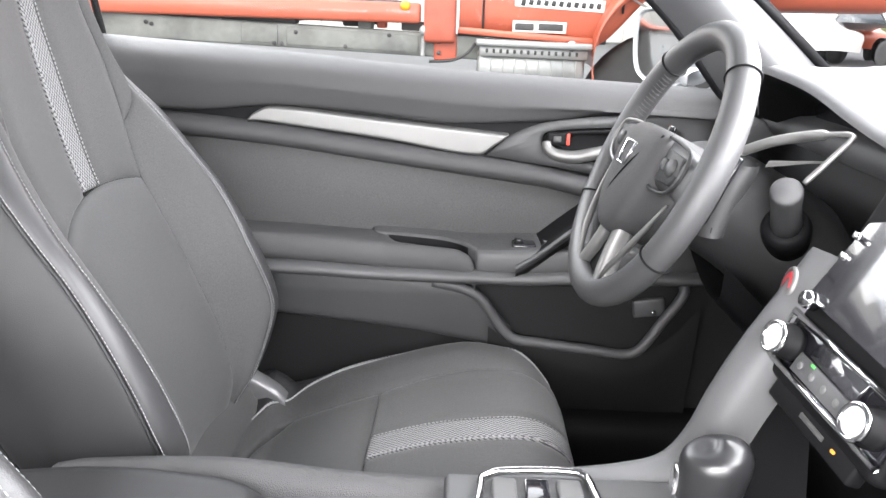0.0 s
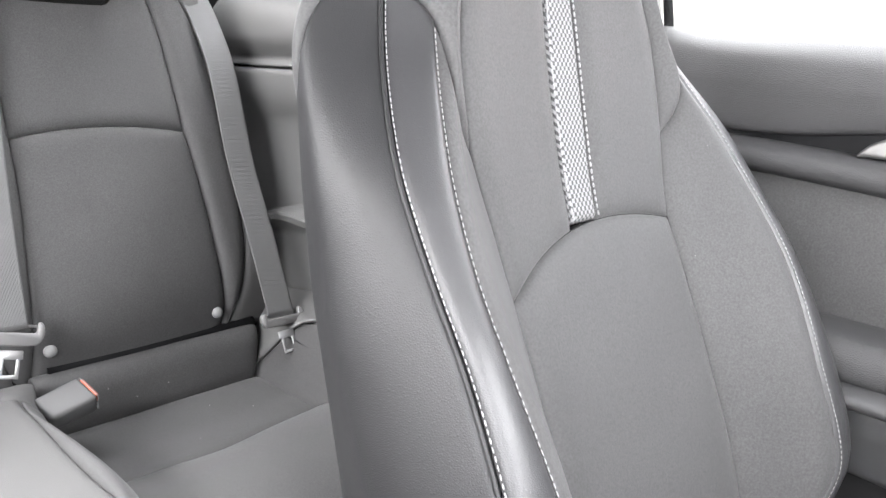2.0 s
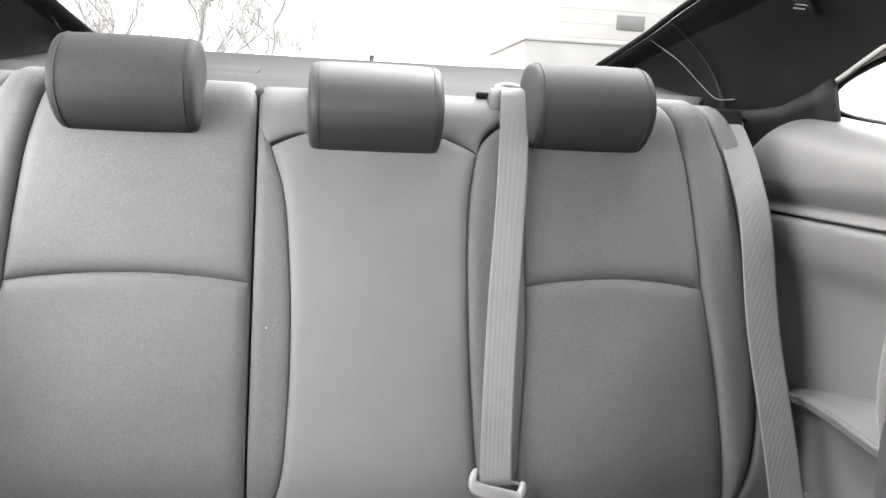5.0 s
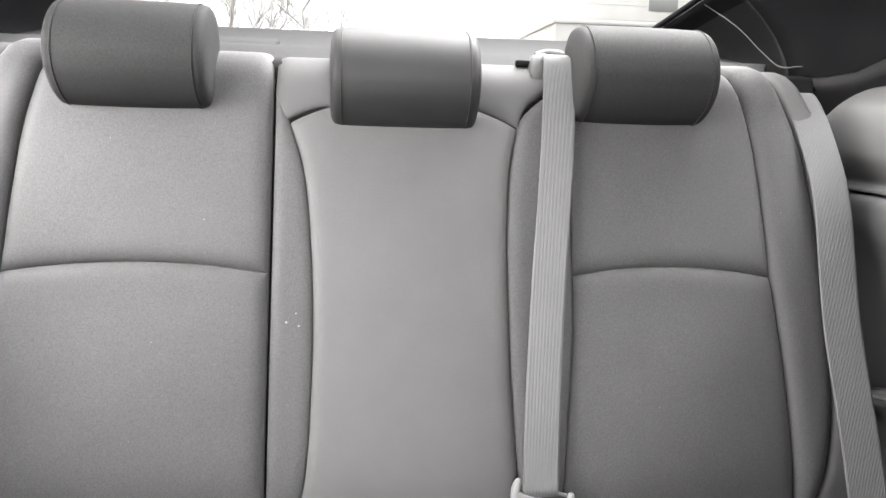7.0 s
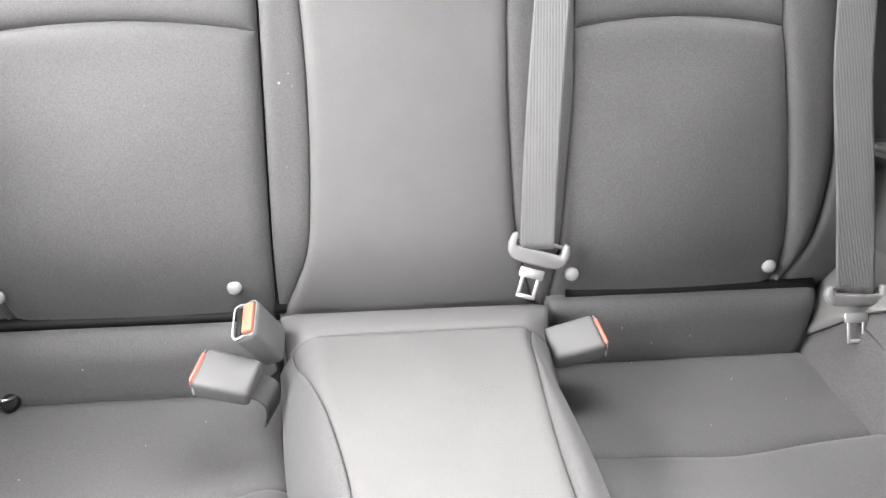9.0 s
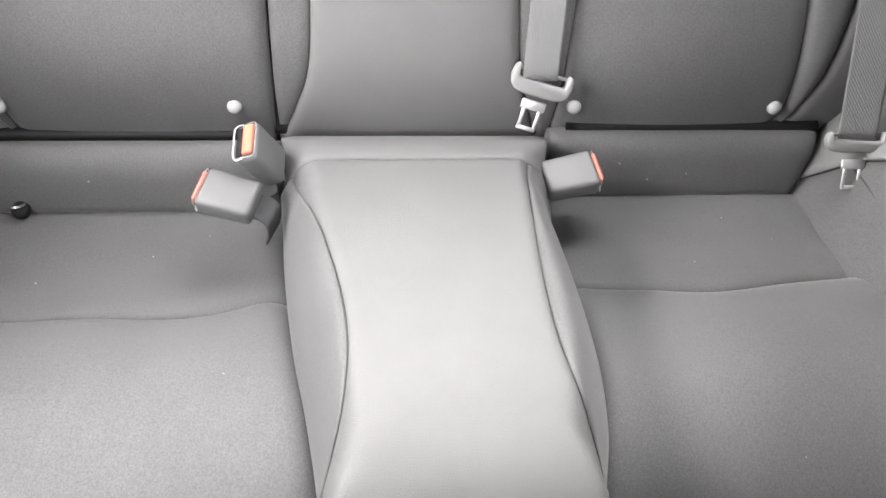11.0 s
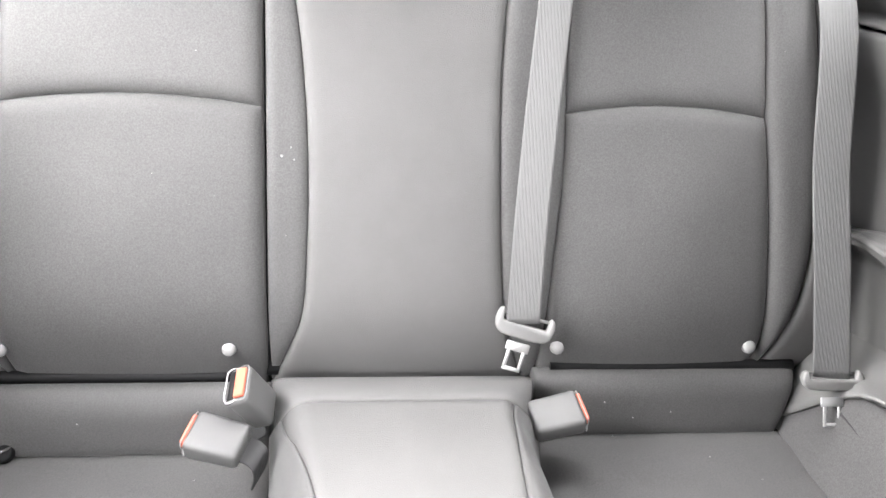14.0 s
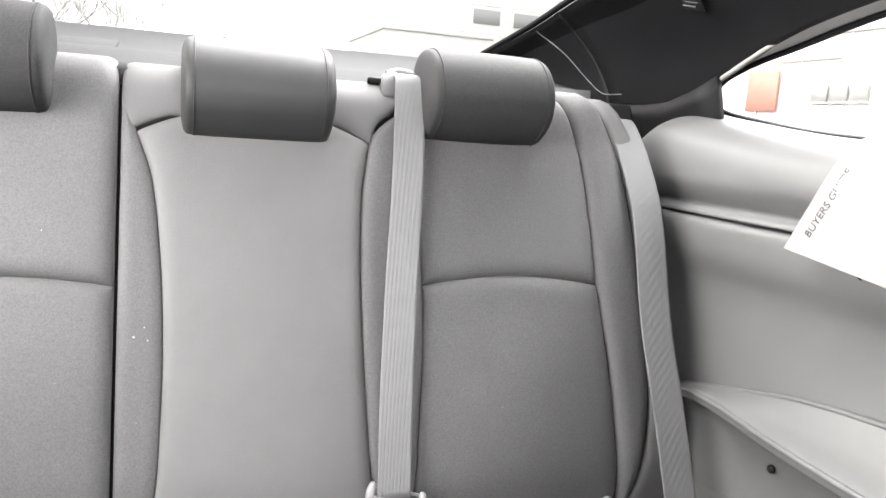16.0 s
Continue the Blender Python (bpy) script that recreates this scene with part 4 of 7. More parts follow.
TX = (Vector(UPW[24]) - Vector(UPW[2])).normalized()
TY = (-SIDE).normalized()
TY = (TY - TX * TY.dot(TX)).normalized()
TZ = TX.cross(TY)
for row, (txt, size, start) in enumerate((("BUYERS GUIDE", 0.0145, 4), ("IMPLIED WARRANTIES ONLY", 0.0105, 1), ("DEALER WARRANTY", 0.0125, 1))):
    d = (0.028, 0.078, 0.112)[row]
    at = W(UPW[start] + SIDE.normalized() * d) + TZ * 0.004
    words(txt, size, Matrix.Translation(at) @ Matrix((TX, TY, TZ)).transposed().to_4x4(), PRINT, paper)
for k in range(5):
    b = UPW[3 + k] + SIDE.normalized() * (0.045 + 0.006 * (k % 3) + (0.09 if k > 2 else 0))
    part("print_bar", box((0.07, 0.0018, 0.0004), Matrix.Translation(b + TX * 0.045 + TZ * 0.003) @ Matrix((TX, TY, TZ)).transposed().to_4x4(), 0), PRINT, paper)

# passenger side: low sill and roof rail round the open door
wall = thing("wall_passenger_side", (-0.4, -0.72, 0.4), "dark sill and quarter trim of the passenger side", "trim panel", kind="structure")
part("sill", box((1.6, 0.1, 0.14), Matrix.Translation((0.1, -0.74, 0.36)), 0.02, 2), PLASTIC, wall)
part("quarter_panel", sheet(lambda u, v: (-1.75 + 1.05 * u, -0.64 - 0.07 * v, 0.3 + (0.85 - 0.06 * u) * v), 10, 8, thick=0.03), PLASTIC, wall)
part("roof_rail", box((1.9, 0.08, 0.05), Matrix.Translation((-0.5, -0.66, 1.355)), 0.02, 2), PILLAR, wall)


# ---- front seats ----
def seat_profile(z):
    return float(spline([(0.50, -0.425), (0.55, -0.413), (0.60, -0.403), (0.66, -0.418), (0.738, -0.447), (0.81, -0.476), (0.905, -0.516), (0.97, -0.534), (1.08, -0.552), (1.2, -0.565), (1.32, -0.57)], z)[0])


# height: half width and forward offset of insert edge, ridge, cap, side, rear corner
SECTION = [
    (0.50, 0.095, 0.004, 0.100, 0.01, 0.108, 0.008, 0.115, -0.04, 0.12, -0.11),
    (0.57, 0.103, 0.004, 0.112, 0.012, 0.122, 0.010, 0.135, -0.03, 0.15, -0.11),
    (0.61, 0.110, 0.007, 0.138, 0.032, 0.158, 0.028, 0.178, -0.03, 0.18, -0.105),
    (0.655, 0.117, 0.010, 0.165, 0.058, 0.197, 0.052, 0.218, -0.022, 0.205, -0.10),
    (0.70, 0.12, 0.012, 0.186, 0.078, 0.226, 0.07, 0.242, -0.012, 0.215, -0.10),
    (0.78, 0.118, 0.013, 0.19, 0.08, 0.228, 0.074, 0.244, -0.01, 0.216, -0.088),
    (0.87, 0.117, 0.012, 0.198, 0.074, 0.222, 0.066, 0.242, -0.008, 0.217, -0.07),
    (0.92, 0.119, 0.01, 0.194, 0.06, 0.219, 0.052, 0.238, -0.006, 0.217, -0.06),
    (0.98, 0.128, 0.008, 0.178, 0.036, 0.21, 0.0275, 0.232, -0.012, 0.217, -0.052),
    (1.053, 0.125, 0.004, 0.145, 0.002, 0.175, -0.012, 0.212, -0.03, 0.21, -0.05),
    (1.12, 0.105, 0.0, 0.13, -0.008, 0.155, -0.02, 0.175, -0.04, 0.16, -0.06),
    (1.20, 0.090, 0.0, 0.120, -0.004, 0.135, -0.015, 0.15, -0.04, 0.12, -0.08),
    (1.30, 0.075, 0.0, 0.105, -0.005, 0.115, -0.015, 0.125, -0.05, 0.10, -0.08),
]


SATIN_GREY = surface("satin_grey_plastic", (0.09, 0.09, 0.092), 0.25, spec=0.6, mottle=0.08)


def make_seat(side, shift, label):
    """A front bucket seat; side is 1 for the driver, -1 for the passenger."""
    ob = thing("front_seat", (-0.2 + shift, 0.4 * side, 0.32), label, "car seat", "front seats")
    centre = lambda z: 0.362 if side > 0 else 0.385

    def surf(s, z, h):
        r = spline(SECTION, z)
        knots = [(0, 0, -0.012), (0.4, r[0], r[1]), (0.7, r[2], r[3]), (0.8, r[4], r[5]), (0.93, r[6], r[7]), (1.0, r[8], r[9])]
        a, g = abs(s), 1 if s > 0 else -1
        if a <= 0.4:
            w, o = r[0] * a / 0.4, r[1] + 0.012 * ((a / 0.4) ** 2 - 1)
        else:
            w, o = spline(knots, a)
        blend = lambda x0, x1: min(1.0, max(0.0, (a - x0) / (x1 - x0)))
        n = Vector((0.92, 0, 0.38)).lerp(Vector((0.6, 0.75 * g, 0.2)), blend(0.65, 0.8)).lerp(Vector((0.0, 1.0 * g, 0)), blend(0.8, 0.92)).lerp(Vector((-0.8, 0.5 * g, 0)), blend(0.95, 1.0))
        return (seat_profile(z) + o + shift + n.x * h, (centre(z) + w * g + n.y * h) * side, z + n.z * h)

    def seam_line(s, z0, z1, h, n=44):
        return [Vector(surf(s, z0 + (z1 - z0) * k / n, h)) for k in range(n + 1)]

    yoke = lambda u: 0.874 + 0.030 * (u if side > 0 else 1 - u) + 0.020 * (1 - (2 * u - 1) ** 2)
    part("back_insert", pad([(0.53, -0.4, 0.4), (0.9, -0.4, 0.4)], surf, 0.010, 0.03, top=yoke), FABRIC, ob)
    part("upper_insert", pad([(0.87, -0.4, -0.05), (1.3, -0.4, -0.05)], surf, 0.008, 0.02, bot=lambda u: yoke(0.4375 * u)), FABRIC, ob)
    part("upper_insert", pad([(0.87, 0.07, 0.4), (1.3, 0.07, 0.4)], surf, 0.008, 0.02, bot=lambda u: yoke(0.5875 + 0.4125 * u)), FABRIC, ob)
    stripe = part("stripe", pad([(0.912, -0.049, 0.069), (1.3, -0.049, 0.069)], surf, 0.006, 0.006), STRIPE, ob, "pale woven centre stripe")
    for e in (-1, 1):
        part("stripe_stitching", stitches(seam_line(0.069 if e > 0 else -0.049, 0.914, 1.28, 0.006), 0.0055, 0.0038, 0.0009), THREAD, ob)
        o = (lambda a, b: (a, b)) if e > 0 else (lambda a, b: (-b, -a))
        crease = lambda a: float(spline([(0.4, 0.975), (0.55, 1.01), (0.7, 1.056), (0.8, 1.085), (0.86, 1.088), (0.93, 1.062), (1.0, 1.0)], a)[0])
        top_of = lambda a, b: (lambda u: crease(a + (b - a) * (u if e > 0 else 1 - u)))
        part("bolster", pad([(0.53, *o(0.4, 0.7)), (1.09, *o(0.4, 0.7))], surf, 0.007, 0.02, nv=50, top=top_of(0.4, 0.7)), FABRIC, ob)
        part("bolster_cap", pad([(0.53, *o(0.7, 0.8)), (1.09, *o(0.7, 0.8))], surf, 0.005, 0.010, nu=14, nv=50, top=top_of(0.7, 0.8)), LEATHER_BLACK, ob, "glossy black leatherette bolster cap")
        part("side_panel", pad([(0.45, *o(0.8, 1.0)), (1.09, *o(0.8, 1.0))], surf, 0.004, 0.012, nu=34, nv=50, top=top_of(0.8, 1.0)), LEATHER_DARK, ob, "black leatherette side panel")
        part("upper_cover", pad([(0.975, *o(0.4, 1.0)), (1.3, *o(0.4, 1.0))], surf, 0.011, 0.02, nu=40, nv=40, bot=top_of(0.4, 1.0)), FABRIC, ob)
        part("stitching", stitches(seam_line(0.706 * e, 0.55, 1.052, 0.0045), 0.0046, 0.0032, 0.0005), THREAD, ob, "pale stitching")
        part("stitching", stitches(seam_line(0.794 * e, 0.55, 1.078, 0.0045), 0.0046, 0.0032, 0.00052), THREAD, ob, "pale stitching")
        part("piping", tube(seam_line(0.803 * e, 0.53, 1.082, 0.003), 0.0016, 6), LEATHER_DARK, ob)
        part("seam", tube(seam_line(0.4 * e, 0.54, 1.28, -0.0003), 0.0011, 6), BLACK, ob)
    part("seam", tube([Vector(surf(-0.4 + 0.8 * k / 30, yoke(k / 30), -0.0003)) for k in range(31)], 0.0011, 6), BLACK, ob)
    part("back_shell", sheet(lambda u, v: Vector(surf(-1.0, 0.45 + 0.85 * v, 0)).lerp(Vector(surf(1.0, 0.45 + 0.85 * v, 0)), u) + Vector((-0.02 * math.sin(math.pi * u), 0, 0)), 12, 24), LEATHER_DARK, ob)

    yc = 0.38

    def cush(y, x, h):
        a = abs(y)
        z = float(spline([(-0.46, 0.47), (-0.38, 0.495), (-0.3, 0.52), (-0.2, 0.552), (-0.1, 0.582), (0.0, 0.596), (0.045, 0.592), (0.08, 0.57), (0.098, 0.53), (0.104, 0.45)], x)[0])
        ridge = float(spline([(0, 0), (0.12, 0.0), (0.16, 0.012), (0.195, 0.03), (0.218, 0.026), (0.236, -0.03), (0.242, -0.12)], a)[0])
        if ridge > 0:
            ridge *= 1.0 if x < -0.05 else max(0.1, 1 - 7 * (x + 0.05))
        back = min(1.0, max(0.0, (-0.325 - x) / 0.04))
        z += 0.034 * back * back * (3 - 2 * back)
        curl = -1.2 * max(0.0, a - 0.1) ** 2 * max(0.0, min(1.0, (x - 0.0) / 0.09))
        return (x + shift + curl, (yc + y) * side, z + ridge + h)

    EDGE_IN = [(-0.35, 0.06), (-0.335, 0.115), (-0.32, 0.13), (-0.30, 0.136), (-0.19, 0.145), (0.0, 0.160), (0.07, 0.150), (0.10, 0.13)]
    EDGE_OUT = [(-0.395, 0.012), (-0.388, 0.06), (-0.372, 0.112), (-0.352, 0.148), (-0.32, 0.18), (-0.26, 0.204), (-0.19, 0.214), (-0.05, 0.222), (0.04, 0.214), (0.10, 0.18)]
    ein = lambda x: float(spline(EDGE_IN, x)[0])
    eout = lambda x: float(spline(EDGE_OUT, x)[0])
    part("rear_insert", pad([(x, -ein(x), ein(x)) for x in (-0.352, -0.335, -0.32, -0.30, -0.24, -0.185)], cush, 0.008, 0.016, bot=lambda u: -0.352 + 0.03 * abs(2 * u - 1) ** 3), FABRIC, ob)
    xs_in = (-0.185, -0.1, 0.0, 0.07, 0.10)
    part("front_insert", pad([(x, -ein(x), -0.026) for x in xs_in], cush, 0.008, 0.018), FABRIC, ob)
    part("front_insert", pad([(x, 0.026, ein(x)) for x in xs_in], cush, 0.008, 0.018), FABRIC, ob)
    part("stripe", pad([(x, -0.0255, 0.0255) for x in xs_in], cush, 0.007, 0.006), STRIPE, ob, "pale woven centre stripe")
    for e in (-1, 1):
        part("stripe_stitching", stitches([Vector(cush(0.0255 * e, -0.18 + 0.275 * k / 30, 0.006)) for k in range(31)], 0.0055, 0.0038, 0.0009), THREAD, ob)
        rows = [(x, ein(x) if x > -0.352 else 0.0, eout(x)) for x in (-0.394, -0.388, -0.372, -0.356, -0.345, -0.335, -0.32, -0.30, -0.25, -0.19, -0.1, 0.0, 0.05, 0.10)]
        part("seat_bolster", pad(rows if e > 0 else mirrored(rows), cush, 0.006, 0.016), FABRIC, ob)
        line = [Vector(cush(e * eout(x), x, 0.004)) for x in [-0.394 + 0.492 * (k / 60) ** 1.4 for k in range(61)]]
        part("piping", tube(line, 0.0016, 6), THREAD, ob, "pale piping")
        part("stitching", stitches([p + Vector((0, 0.006 * e * side, 0.0)) for p in line], 0.0055, 0.004, 0.0008), THREAD, ob)
        skirt_rows = [(x, eout(x) + 0.001, 0.2415) for x in (-0.38, -0.33, -0.19, -0.05, 0.04, 0.10)]
        part("seat_side", pad(skirt_rows if e > 0 else mirrored(skirt_rows), cush, 0.002, 0.01, nu=10), LEATHER_DARK, ob)
        part("hinge_cover", loft([[(x + shift, (yc + e * 0.175 + dy) * side, z + dz) for dy, dz in ((-0.020, -0.03), (-0.019, 0.006), (-0.006, 0.012), (0.010, 0.009), (0.020, -0.03))] for x, z in ((-0.40, 0.578), (-0.375, 0.563), (-0.35, 0.546), (-0.335, 0.53))], 14, 16), SATIN_GREY, ob)
    part("gusset", sheet(lambda u, v: (-0.435 + 0.085 * v + shift, (yc + (2 * u - 1) * 0.185) * side, 0.61 - 0.13 * v), 10, 8, thick=0.01), FABRIC, ob)
    part("seat_base", box((0.46, 0.40, 0.14), Matrix.Translation((-0.17 + shift, yc * side, 0.41)), 0.03, 3), BLACK, ob)
    return ob


make_seat(1, 0.0, "black cloth driver seat with leatherette bolsters and pale stripe")
make_seat(-1, 0.13, "black cloth passenger seat with leatherette bolsters")

# ---- driver door ----
DOOR_LAY, DASH_LAY = [1.045, 0.013, 1.07, -0.0644], [1.10, -0.003, 1.09, -0.104]
LAY[:] = DOOR_LAY
door = thing("driver_door", (-0.2, 0.72, 0.4), "closed driver door with grey trim, silver strip and armrest", "car door")
TOPZ = [(-0.70, 1.074), (-0.635, 1.071), (-0.36, 1.053), (-0.1, 1.033), (0.14, 1.021), (0.29, 1.014), (0.45, 1.008)]
LINE = [(-0.70, 0.970), (-0.549, 0.962), (-0.407, 0.952), (-0.236, 0.931), (-0.046, 0.907), (0.038, 0.897), (0.143, 0.876), (0.3, 0.862), (0.45, 0.855)]
PADLOW = [(-0.70, 0.978), (-0.56, 0.968), (-0.42, 0.962), (-0.385, 0.974), (-0.2, 0.963), (-0.03, 0.948), (0.01, 0.952), (0.076, 0.967), (0.16, 0.975), (0.3, 0.982), (0.45, 0.985)]
at = lambda rows, x: float(spline(rows, x)[0])
xs = [-0.655, -0.635, -0.5, -0.36, -0.2, -0.1, 0.05, 0.14, 0.29, 0.42]
part("upper_pad", loft([[(x, 0.775, zt - 0.012), (x, 0.752, zt - 0.003), (x, 0.735, zt), (x, 0.712, zt - 0.006), (x, 0.692, zt - 0.02), (x, 0.683, zt - 0.042), (x, 0.686, (zt + zl) / 2 - 0.012), (x, 0.697, zl + 0.004), (x, 0.712, zl)] for x in xs for zt, zl in ((at(TOPZ, x), at(PADLOW, x)),)], 60, 36), SOFT, door, "soft grained upper pad")
part("ledge_band", loft([[(x, 0.712, z), (x, 0.694, z - 0.001), (x, 0.680, z - 0.008), (x, 0.677, z - 0.018), (x, 0.684, z - 0.028), (x, 0.704, z - 0.034)] for x in xs for z in (at(LINE, x),)], 60, 24), SOFT, door)
# black sheet between pad and ledge, in place of the gap's own shade
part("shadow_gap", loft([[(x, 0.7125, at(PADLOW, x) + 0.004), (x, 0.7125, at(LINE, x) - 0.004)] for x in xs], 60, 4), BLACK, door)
part("cloth_insert", sheet(lambda u, v: (-0.66 + 1.0 * u, 0.703 - 0.008 * math.sin(math.pi * v), 0.74 + (at(LINE, -0.66 + 1.0 * u) - 0.03 - 0.74) * v), 44, 16), FABRIC, door)
part("silver_strip", pad([(-0.412, 0.951, 0.9535), (-0.40, 0.952, 0.965), (-0.373, 0.950, 0.974), (-0.2, 0.930, 0.959), (-0.055, 0.910, 0.946), (-0.03, 0.925, 0.9435), (-0.009, 0.9405, 0.942)], lambda z, x, h: (x, 0.695 - h, z), 0.006, 0.004, nu=20, nv=60), SILVER, door, "satin silver trim strip")


def recess(outer, inner, y0, depth, bm_n=60):
    """A flat plate with a sunken cup: closed outlines in (x, z)."""
    ring = lambda pts, y, f=1.0: [(sum(p[0] for p in pts) / len(pts) * (1 - f) + x * f, y, sum(p[1] for p in pts) / len(pts) * (1 - f) + z * f) for x, z in pts]
    rows = [ring(outer, y0 + 0.006), ring(outer, y0, 0.985), ring(inner, y0, 1.06), ring(inner, y0 + 0.003), ring(inner, y0 + depth * 0.7, 0.95), ring(inner, y0 + depth, 0.85), ring(inner, y0 + depth, 0.02)]
    lines = [curve(r + [r[0]], bm_n + 1)[:-1] for r in rows]
    bm = bmesh.new()
    vs = [[bm.verts.new(p) for p in l] for l in lines]
    for a, b in zip(vs, vs[1:]):
        for k in range(bm_n):
            bm.faces.new((a[k], a[(k + 1) % bm_n], b[(k + 1) % bm_n], b[k]))
    return bm


part("handle_bezel", recess([(-0.042, 0.909), (-0.01, 0.938), (0.03, 0.957), (0.09, 0.968), (0.18, 0.975), (0.30, 0.978), (0.31, 0.868), (0.2, 0.872), (0.1, 0.889), (0.02, 0.9005)], [(0.040, 0.930), (0.042, 0.943), (0.06, 0.949), (0.11, 0.954), (0.19, 0.956), (0.25, 0.95), (0.24, 0.915), (0.17, 0.904), (0.11, 0.905), (0.06, 0.912)], 0.694, 0.03), PLASTIC, door)
part("cup_liner", recess([(0.043, 0.930), (0.045, 0.941), (0.062, 0.947), (0.11, 0.952), (0.19, 0.954), (0.247, 0.948), (0.237, 0.917), (0.17, 0.906), (0.11, 0.907), (0.062, 0.914)], [(0.06, 0.930), (0.062, 0.938), (0.075, 0.941), (0.11, 0.945), (0.19, 0.947), (0.23, 0.943), (0.22, 0.922), (0.17, 0.913), (0.11, 0.914), (0.075, 0.92)], 0.697, 0.027), BLACK, door)
part("door_handle", tube(curve([(0.048, 0.692, 0.933), (0.050, 0.688, 0.924), (0.062, 0.684, 0.916), (0.09, 0.681, 0.913), (0.115, 0.680, 0.918), (0.14, 0.682, 0.923), (0.17, 0.688, 0.924)], 40), lambda s: 0.007 + 0.003 * math.sin(math.pi * s), 10, flat=1.0), SILVER, door, "chrome inner door handle")
lock = part("lock_lever", box((0.034, 0.010, 0.020), Matrix.Translation((0.066, 0.694, 0.938)), 0.003, 3), BLACK, door)
part("lock_mark", box((0.005, 0.003, 0.017), Matrix.Translation((0.0805, 0.6885, 0.938)), 0.001, 1), surface("red_mark", (0.7, 0.06, 0.04), 0.5), lock, "red mark")
part("lock_icon", box((0.012, 0.002, 0.009), Matrix.Translation((0.064, 0.6885, 0.938)), 0.001, 1), BUCKLE, lock)

ARM = [(-0.66, 0.705, 0.802), (-0.40, 0.705, 0.800), (-0.26, 0.705, 0.794), (-0.215, 0.705, 0.791), (-0.20, 0.694, 0.790), (-0.182, 0.656, 0.789), (-0.165, 0.640, 0.788), (-0.12, 0.634, 0.785), (-0.085, 0.631, 0.782), (-0.066, 0.628, 0.774), (-0.057, 0.622, 0.765), (-0.0535, 0.616, 0.757)]
part("armrest", loft([[(x, yb, zt - 0.04), (x, yb, zt - 0.010), (x, yb - 0.004, zt - 0.005), (x, yb * 0.55 + 0.612 * 0.45, zt - 0.001), (x, 0.617, zt), (x, 0.607, zt - 0.006), (x, 0.602, zt - 0.018), (x, 0.605, zt - 0.033), (x, 0.625, zt - 0.043)] for x, yb, zt in ARM], 90, 44), SOFT, door, "padded armrest with a scooped pull")
PANEL = [(-0.222, 0.700, 0.790), (-0.212, 0.674, 0.7915), (-0.19, 0.668, 0.7915), (-0.13, 0.664, 0.7885), (-0.10, 0.660, 0.7865), (-0.08, 0.650, 0.785), (-0.066, 0.634, 0.784), (-0.055, 0.618, 0.783), (-0.048, 0.609, 0.783), (0.0, 0.606, 0.785), (0.08, 0.605, 0.789), (0.2, 0.606, 0.794), (0.3, 0.606, 0.80)]
# black sheet and floor stand in for the shade inside the pull slot
part("slot_shade", loft([[(x, yf - 0.0015, z - 0.003), (x, yf - 0.002, z - 0.04)] for x, yf, z in PANEL[2:7]], 30, 4), BLACK, door)
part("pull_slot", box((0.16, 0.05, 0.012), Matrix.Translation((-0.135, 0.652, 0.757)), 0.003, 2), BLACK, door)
part("switch_panel", loft([[(x, 0.705, z + 0.004), (x, yf + 0.012, z + 0.001), (x, yf + 0.004, z), (x, yf, z - 0.004), (x, yf, z - 0.036), (x, yf + 0.03, z - 0.042)] for x, yf, z in PANEL], 80, 24), PLASTIC, door)
for x, w in ((0.018, 0.036), (0.055, 0.022)):
    sw = part("window_switch", box((w, 0.030, 0.008), Matrix.Translation((x, 0.638, 0.787)), 0.003, 2), GLOSS, door)
    part("rocker", box((w * 0.4, 0.022, 0.006), Matrix.Translation((x - w * 0.2, 0.638, 0.7915)) @ pose(0, 0, 0, 0, 14, 0), 0.002, 2), BLACK, sw)
    part("legend", box((0.005, 0.005, 0.0008), Matrix.Translation((x - w * 0.22, 0.632, 0.7953)), 0), RIVET, sw)
part("diagonal_pull", loft([[(x, 0.598 + 0.004, z - 0.012), (x, 0.594, z - 0.002), (x, 0.60, z + 0.008), (x, 0.63, z + 0.006), (x, 0.69, z + 0.01)] for x, z in ((0.005, 0.756), (0.03, 0.772), (0.08, 0.812), (0.13, 0.85), (0.20, 0.895))], 24, 20), BLACK, door)
part("diagonal_edge", tube(curve([(0.005, 0.597, 0.762), (0.03, 0.595, 0.779), (0.08, 0.595, 0.819), (0.13, 0.597, 0.857)], 20), 0.0035, 8), PLASTIC, door)
part("lower_lip", loft([[(x, 0.66, z + 0.012), (x, 0.606, z + 0.012), (x, 0.595, z + 0.006), (x, 0.592, z - 0.001), (x, 0.600, z - 0.008), (x, 0.66, z - 0.012)] for x, z in ((-0.66, 0.752), (-0.343, 0.750), (-0.2, 0.745), (0.0, 0.743), (0.107, 0.747), (0.3, 0.752))], 30, 24), PLASTIC, door)
LOWTOP = [(-0.66, 0.742), (-0.357, 0.732), (-0.155, 0.724), (-0.08, 0.714), (-0.045, 0.700), (-0.02, 0.668), (0.008, 0.638)]
LOWBOT = [(-0.66, 0.675), (-0.357, 0.652), (-0.155, 0.630), (-0.08, 0.617), (-0.045, 0.610), (-0.02, 0.604), (0.008, 0.60)]
part("lower_panel", pad([(x, at(LOWBOT, x), z) for x, z in LOWTOP], lambda z, x, h: (x, 0.662 - h + 0.2 * max(0, 0.70 - z), z), 0.008, 0.014, nv=44), PLASTIC, door)
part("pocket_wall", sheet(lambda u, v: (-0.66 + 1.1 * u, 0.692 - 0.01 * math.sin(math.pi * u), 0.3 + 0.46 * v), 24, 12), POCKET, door)
